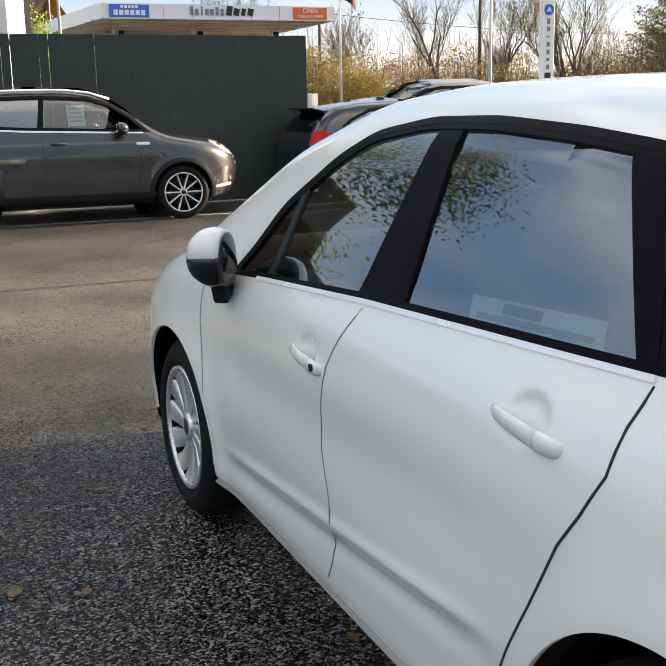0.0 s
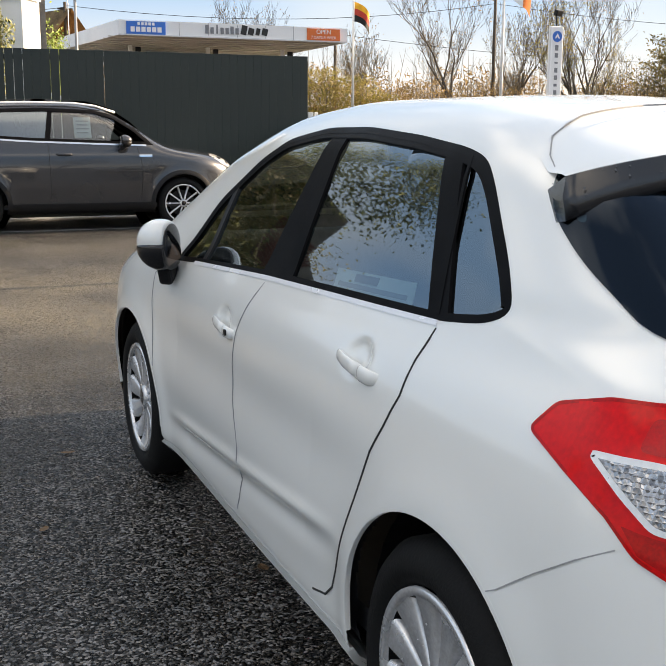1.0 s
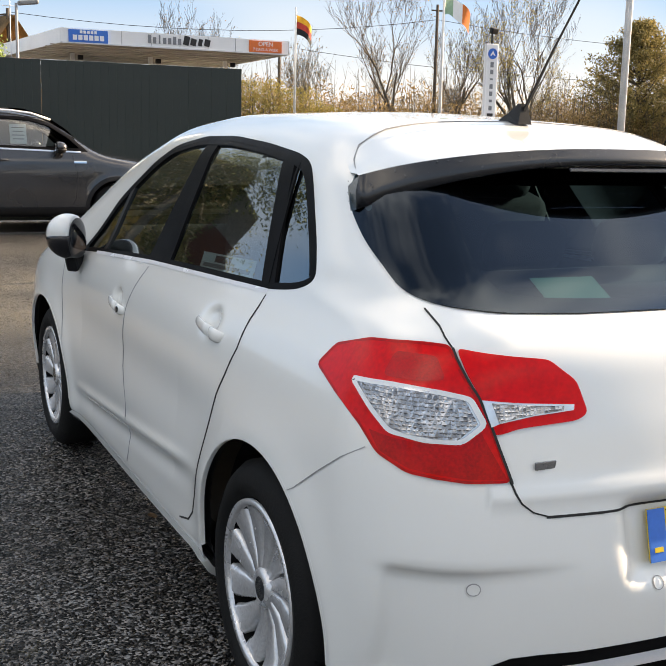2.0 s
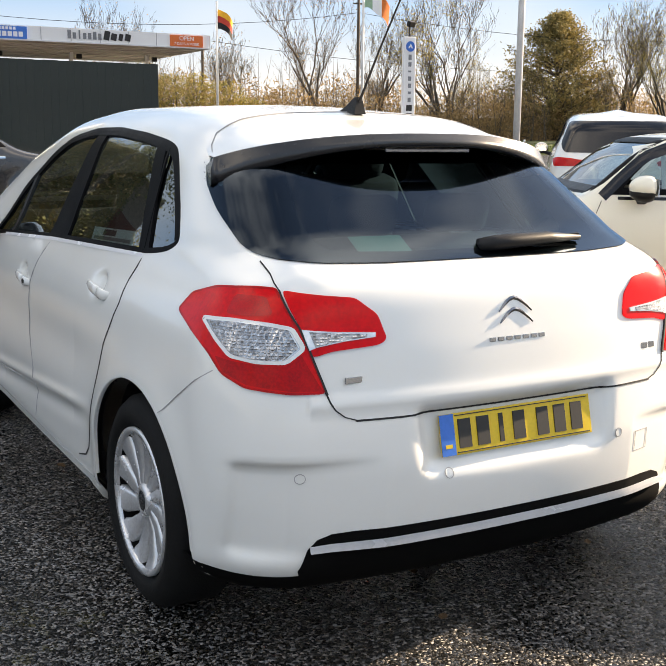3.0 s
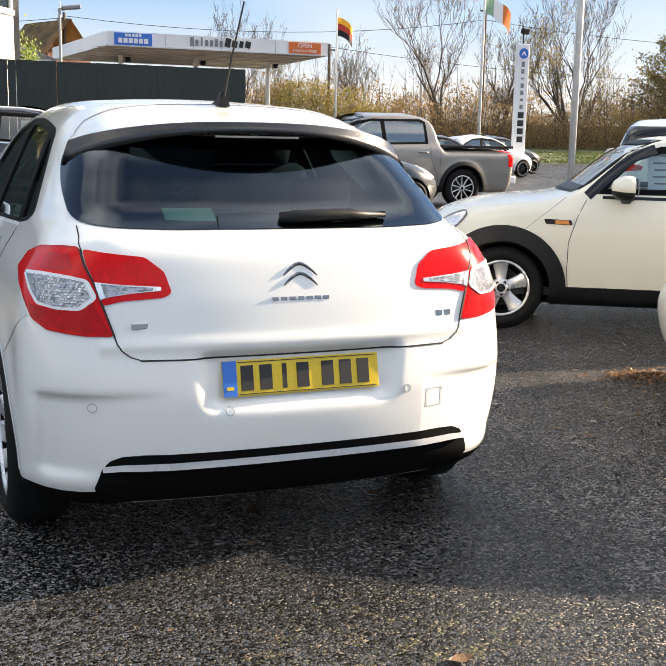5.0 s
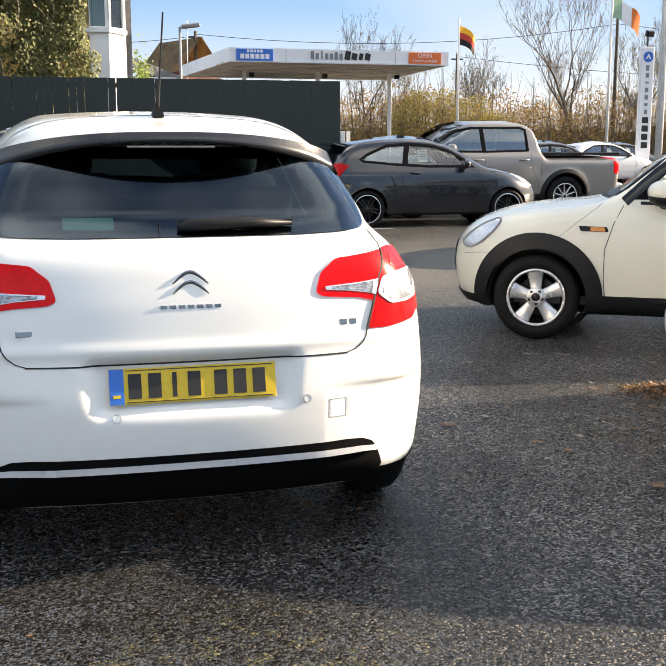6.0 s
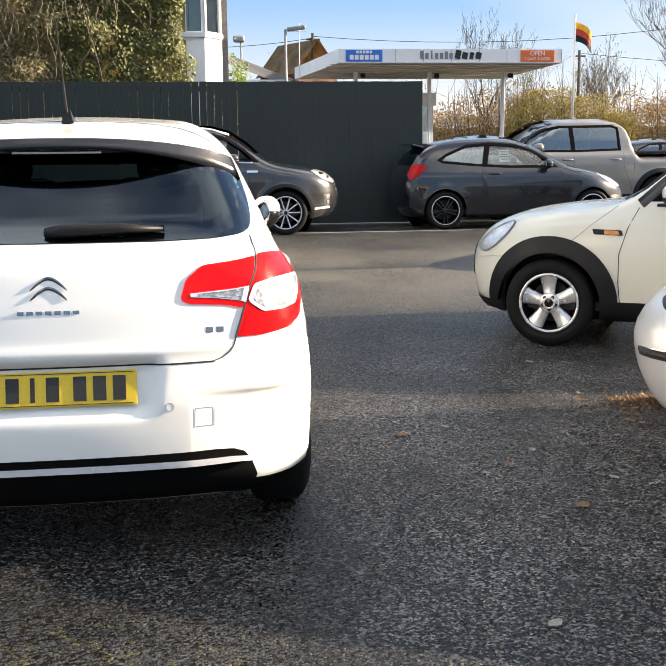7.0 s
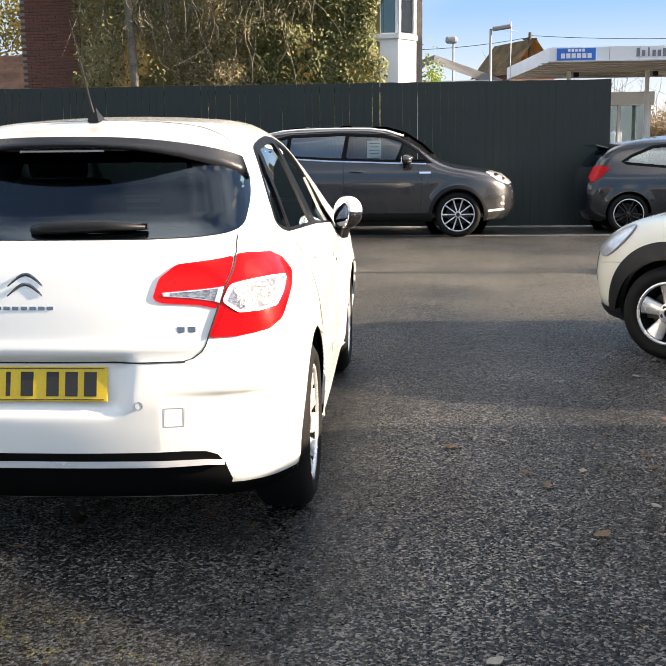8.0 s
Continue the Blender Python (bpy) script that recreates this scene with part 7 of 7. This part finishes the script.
def conifer(x, y, h, w, seed):
    rnd = random.Random(seed)
    t = thing("conifer", pose(x, y, 0), "broad dark olive conifer", "tree")
    part("trunk", tube(bmesh.new(), [(0, 0, 0), (0, 0, h * 0.5), (0, 0, h)], [0.22, 0.14, 0.03], 8), M_bark, t, smooth=True)
    bm = bmesh.new()
    tips = []
    for k in range(260):
        z = h * (0.06 + 0.93 * rnd.random() ** 1.25)
        a, reach = rnd.uniform(0, 6.283), w * 0.5 * (1 - (z / h) ** 1.5) ** 0.8 * rnd.uniform(0.7, 1.1) + 0.2
        end = Vector((math.cos(a) * reach, math.sin(a) * reach, z + reach * 0.45))
        tube(bm, [(0, 0, z), end * 0.55 + Vector((0, 0, z * 0.45 - 0.1)), end], [0.05, 0.03, 0.008], 3, False)
        tips.append((Vector((0, 0, z)), end))
    tagged(part("branchwork", bm, M_bark, t), kind="stuff")

    def place(k):
        a, b = rnd.choice(tips)
        f = rnd.uniform(0.35, 1.0)
        return a.lerp(b, f) + Vector((rnd.gauss(0, 0.22), rnd.gauss(0, 0.22), rnd.gauss(0, 0.22))), (rnd.gauss(0, 1), rnd.gauss(0, 1), 0.6), 1.0
    leaves_on("crown", 30000, place, 0.115, M_leaf_dark, t, "dense feathery sprays", slim=0.4)


conifer(54.6, 65, 10.4, 11.5, 5)


def hedge(name, n, x0, x1, y0, y1, h, size, material, label, seed, low=0.3):
    rnd = random.Random(seed)

    def place(k):
        x = rnd.uniform(x0, x1)
        y = rnd.uniform(y0, y1)
        top = h * (0.72 + 0.42 * noise.noise(Vector((x * 0.16, seed, 0))) + 0.2 * noise.noise(Vector((x * 0.7, seed, 4))))
        return (x, y, low + (top - low) * rnd.random() ** 0.8), (rnd.gauss(0, 0.6), -1, 0.5), 1.0
    tagged(leaves_on(name, n, place, size, material, bend=0.8, slim=0.24), label, "hedge", kind="stuff")


hedge("hedge", 90000, 4, 95, 61, 68, 5.2, 0.11, M_leaf_brown, "tangled brown winter hedge", 11)
hedge("hedge", 9000, 4, 95, 60.5, 66, 3.6, 0.12, M_leaf_brown, "brown undergrowth along the verge", 12)
hedge("bushes", 9000, 19, 27, 59.5, 62.5, 5.6, 0.11, M_leaf_yel, "olive and yellow bushes", 13)
hedge("bushes", 3500, 38, 47, 60, 62, 4.4, 0.11, M_leaf_brown, "rusty brown bushes", 14)
hedge("woodland", 26000, -10, 130, 92, 105, 8.5, 0.24, M_leaf_brown, "far bare woodland", 15)
# this last hedge is out of view, added only for glass to reflect
hedge("hedge", 6000, -34, -14, -34, -30, 4.0, 0.2, M_leaf_dark, "unseen dark hedge added behind for reflections", 16)
rndh = random.Random(9)
bm = bmesh.new()
for k in range(700):
    x, y = rndh.uniform(5, 92), rndh.uniform(60, 67)
    p, h = Vector((x, y, 0.3)), rndh.uniform(2.5, 6.5)
    q = p + Vector((rndh.gauss(0, 0.5), rndh.gauss(0, 0.3), h))
    mid = p.lerp(q, 0.5) + Vector((rndh.gauss(0, 0.25), 0, 0))
    tube(bm, [p, mid, q], [0.035, 0.022, 0.006], 3, False)
    for _ in range(4):
        f = rndh.uniform(0.35, 0.9)
        s = p.lerp(q, f)
        tube(bm, [s, s + Vector((rndh.gauss(0, 0.6), rndh.gauss(0, 0.3), rndh.uniform(0.4, 1.4)))], [0.012, 0.004], 3, False)
tagged(part("hedge_stems", bm, M_bark), "thicket of bare upright stems", "stems", kind="stuff")
bm = bmesh.new()
for k in range(60):
    x = 5 + k * 1.5
    v = [bm.verts.new(p) for p in ((x, 69.5 + 0.4 * (k % 2), 0), (x + 1.5, 69.5 + 0.4 * ((k + 1) % 2), 0), (x + 1.5, 70.2, 2.6 + 0.8 * noise.noise(Vector((x * 0.4, 0, 0)))), (x, 70.2, 2.6 + 0.8 * noise.noise(Vector((x * 0.4 - 0.6, 0, 0)))))]
    bm.faces.new(v)
tagged(part("earth_bank", bm, M_field), "dim earth bank behind the hedge", "bank", kind="structure")
yt = leaves_on("garden_tree", 5200, lambda k: ((-10.8 + random.gauss(0, 1.1), 30 + random.gauss(0, 0.8), 5.4 + random.gauss(0, 0.9)), (0, -1, 0.4), 1.0), 0.06, M_leaf_yel)
tagged(yt, "garden tree with golden leaves behind a roof", "tree", kind="stuff")
by = leaves_on("shrub", 1500, lambda k: ((1.40 + random.gauss(0, 0.13), 23.2 + random.gauss(0, 0.2), 2.6 + random.gauss(0, 0.38)), (0.4, -1, 0.4), 1.0), 0.035, M_leaf_green)
tagged(by, "bright green shrub beside the bay", "shrub", kind="stuff")

# ---- parked cars far across the lot ----
for s_x, s_y, a, mt, tint in ((16.4, 31.8, -84, M_silver, "silver"), (19.2, 35.4, -80, M_black, "black"), (12.6, 28.0, -86, M_grey, "dark grey")):
    far = copy_thing(corsa, pose(s_x, s_y, 0, 0, 0, a))
    tagged(far, f"small {tint} car parked across the lot", "car", "cars across the lot")
    for c in far.children_recursive:
        if c.type == "MESH" and c.data.materials and c.data.materials[0] == M_black:
            c.material_slots[0].link = "OBJECT"
            c.material_slots[0].material = mt


# ---- fallen leaves ----
def fallen(x, y, s, turn, seed, pale=False):
    """One curled dead leaf on the tarmac."""
    rnd = random.Random(seed)
    v, f = [], []
    for i in range(5):
        u = i / 4 - 0.5
        wdt = 0.5 * math.sin(math.pi * (0.08 + 0.86 * (i / 4))) * (0.8 + 0.4 * rnd.random())
        for j in (-1, 0, 1):
            v.append((u * s, j * wdt * s * 0.62, 0.006 + s * (0.05 * abs(j) + 0.14 * u * u + rnd.uniform(0, 0.04))))
    for i in range(4):
        for j in range(2):
            f.append((i * 3 + j, i * 3 + 3 + j, i * 3 + 4 + j, i * 3 + 1 + j))
    ob = mesh_part("fallen_leaf", v, f, M_leaf_pale if pale else M_leaf_fallen, None, smooth=False)
    ob.matrix_world = pose(x, y, 0.001, 0, 0, turn)
    return tagged(ob, "pale damp fallen leaf on the tarmac" if pale else "curled brown fallen leaf on the tarmac", "leaf", "fallen leaves")


for i, (x, y, s) in enumerate(((-1.363, 2.763, 0.05), (-1.159, 3.629, 0.06), (-1.561, 2.852, 0.07), (-0.747, 2.177, 0.055), (0.65, 0.525, 0.04), (2.705, 2.124, 0.05), (2.575, 1.812, 0.05), (2.212, 1.548, 0.05), (-0.507, -0.254, 0.022), (-0.02, 0.595, 0.055), (2.45, 2.13, 0.07), (0.174, -0.66, 0.07), (1.38, 1.59, 0.07), (1.875, 0.506, 0.08), (0.47, 0.62, 0.06), (-0.12, 0.28, 0.04), (1.75, 1.05, 0.06))):
    fallen(x, y, s, random.uniform(0, 360), i)
fallen(1.446, -0.448, 0.06, 40, 60, True)
for i in range(70):
    x, y = random.uniform(1.5, 3.6), random.uniform(0.8, 3.3)
    if random.random() < (x - 1.0) / 2.6:
        fallen(x, y, random.uniform(0.025, 0.06), random.uniform(0, 360), 100 + i, i % 4 > 0)


def pile(k):
    a, r = random.uniform(0, 6.283), abs(random.gauss(0, 0.2))
    x0, y0, wide = (2.80, 2.02, 0.8) if k % 4 else (2.95, 1.55, 1.7)
    return (x0 + wide * r * math.cos(a), y0 + 0.7 * wide * r * math.sin(a), 0.008 + 0.02 * math.exp(-(r * 3) ** 2) * random.random()), (0, 0, 1), 1.0


tagged(leaves_on("leaf_litter", 900, pile, 0.015, M_leaf_fallen, bend=0.6), "drift of brown fallen leaves", "leaves", kind="stuff")
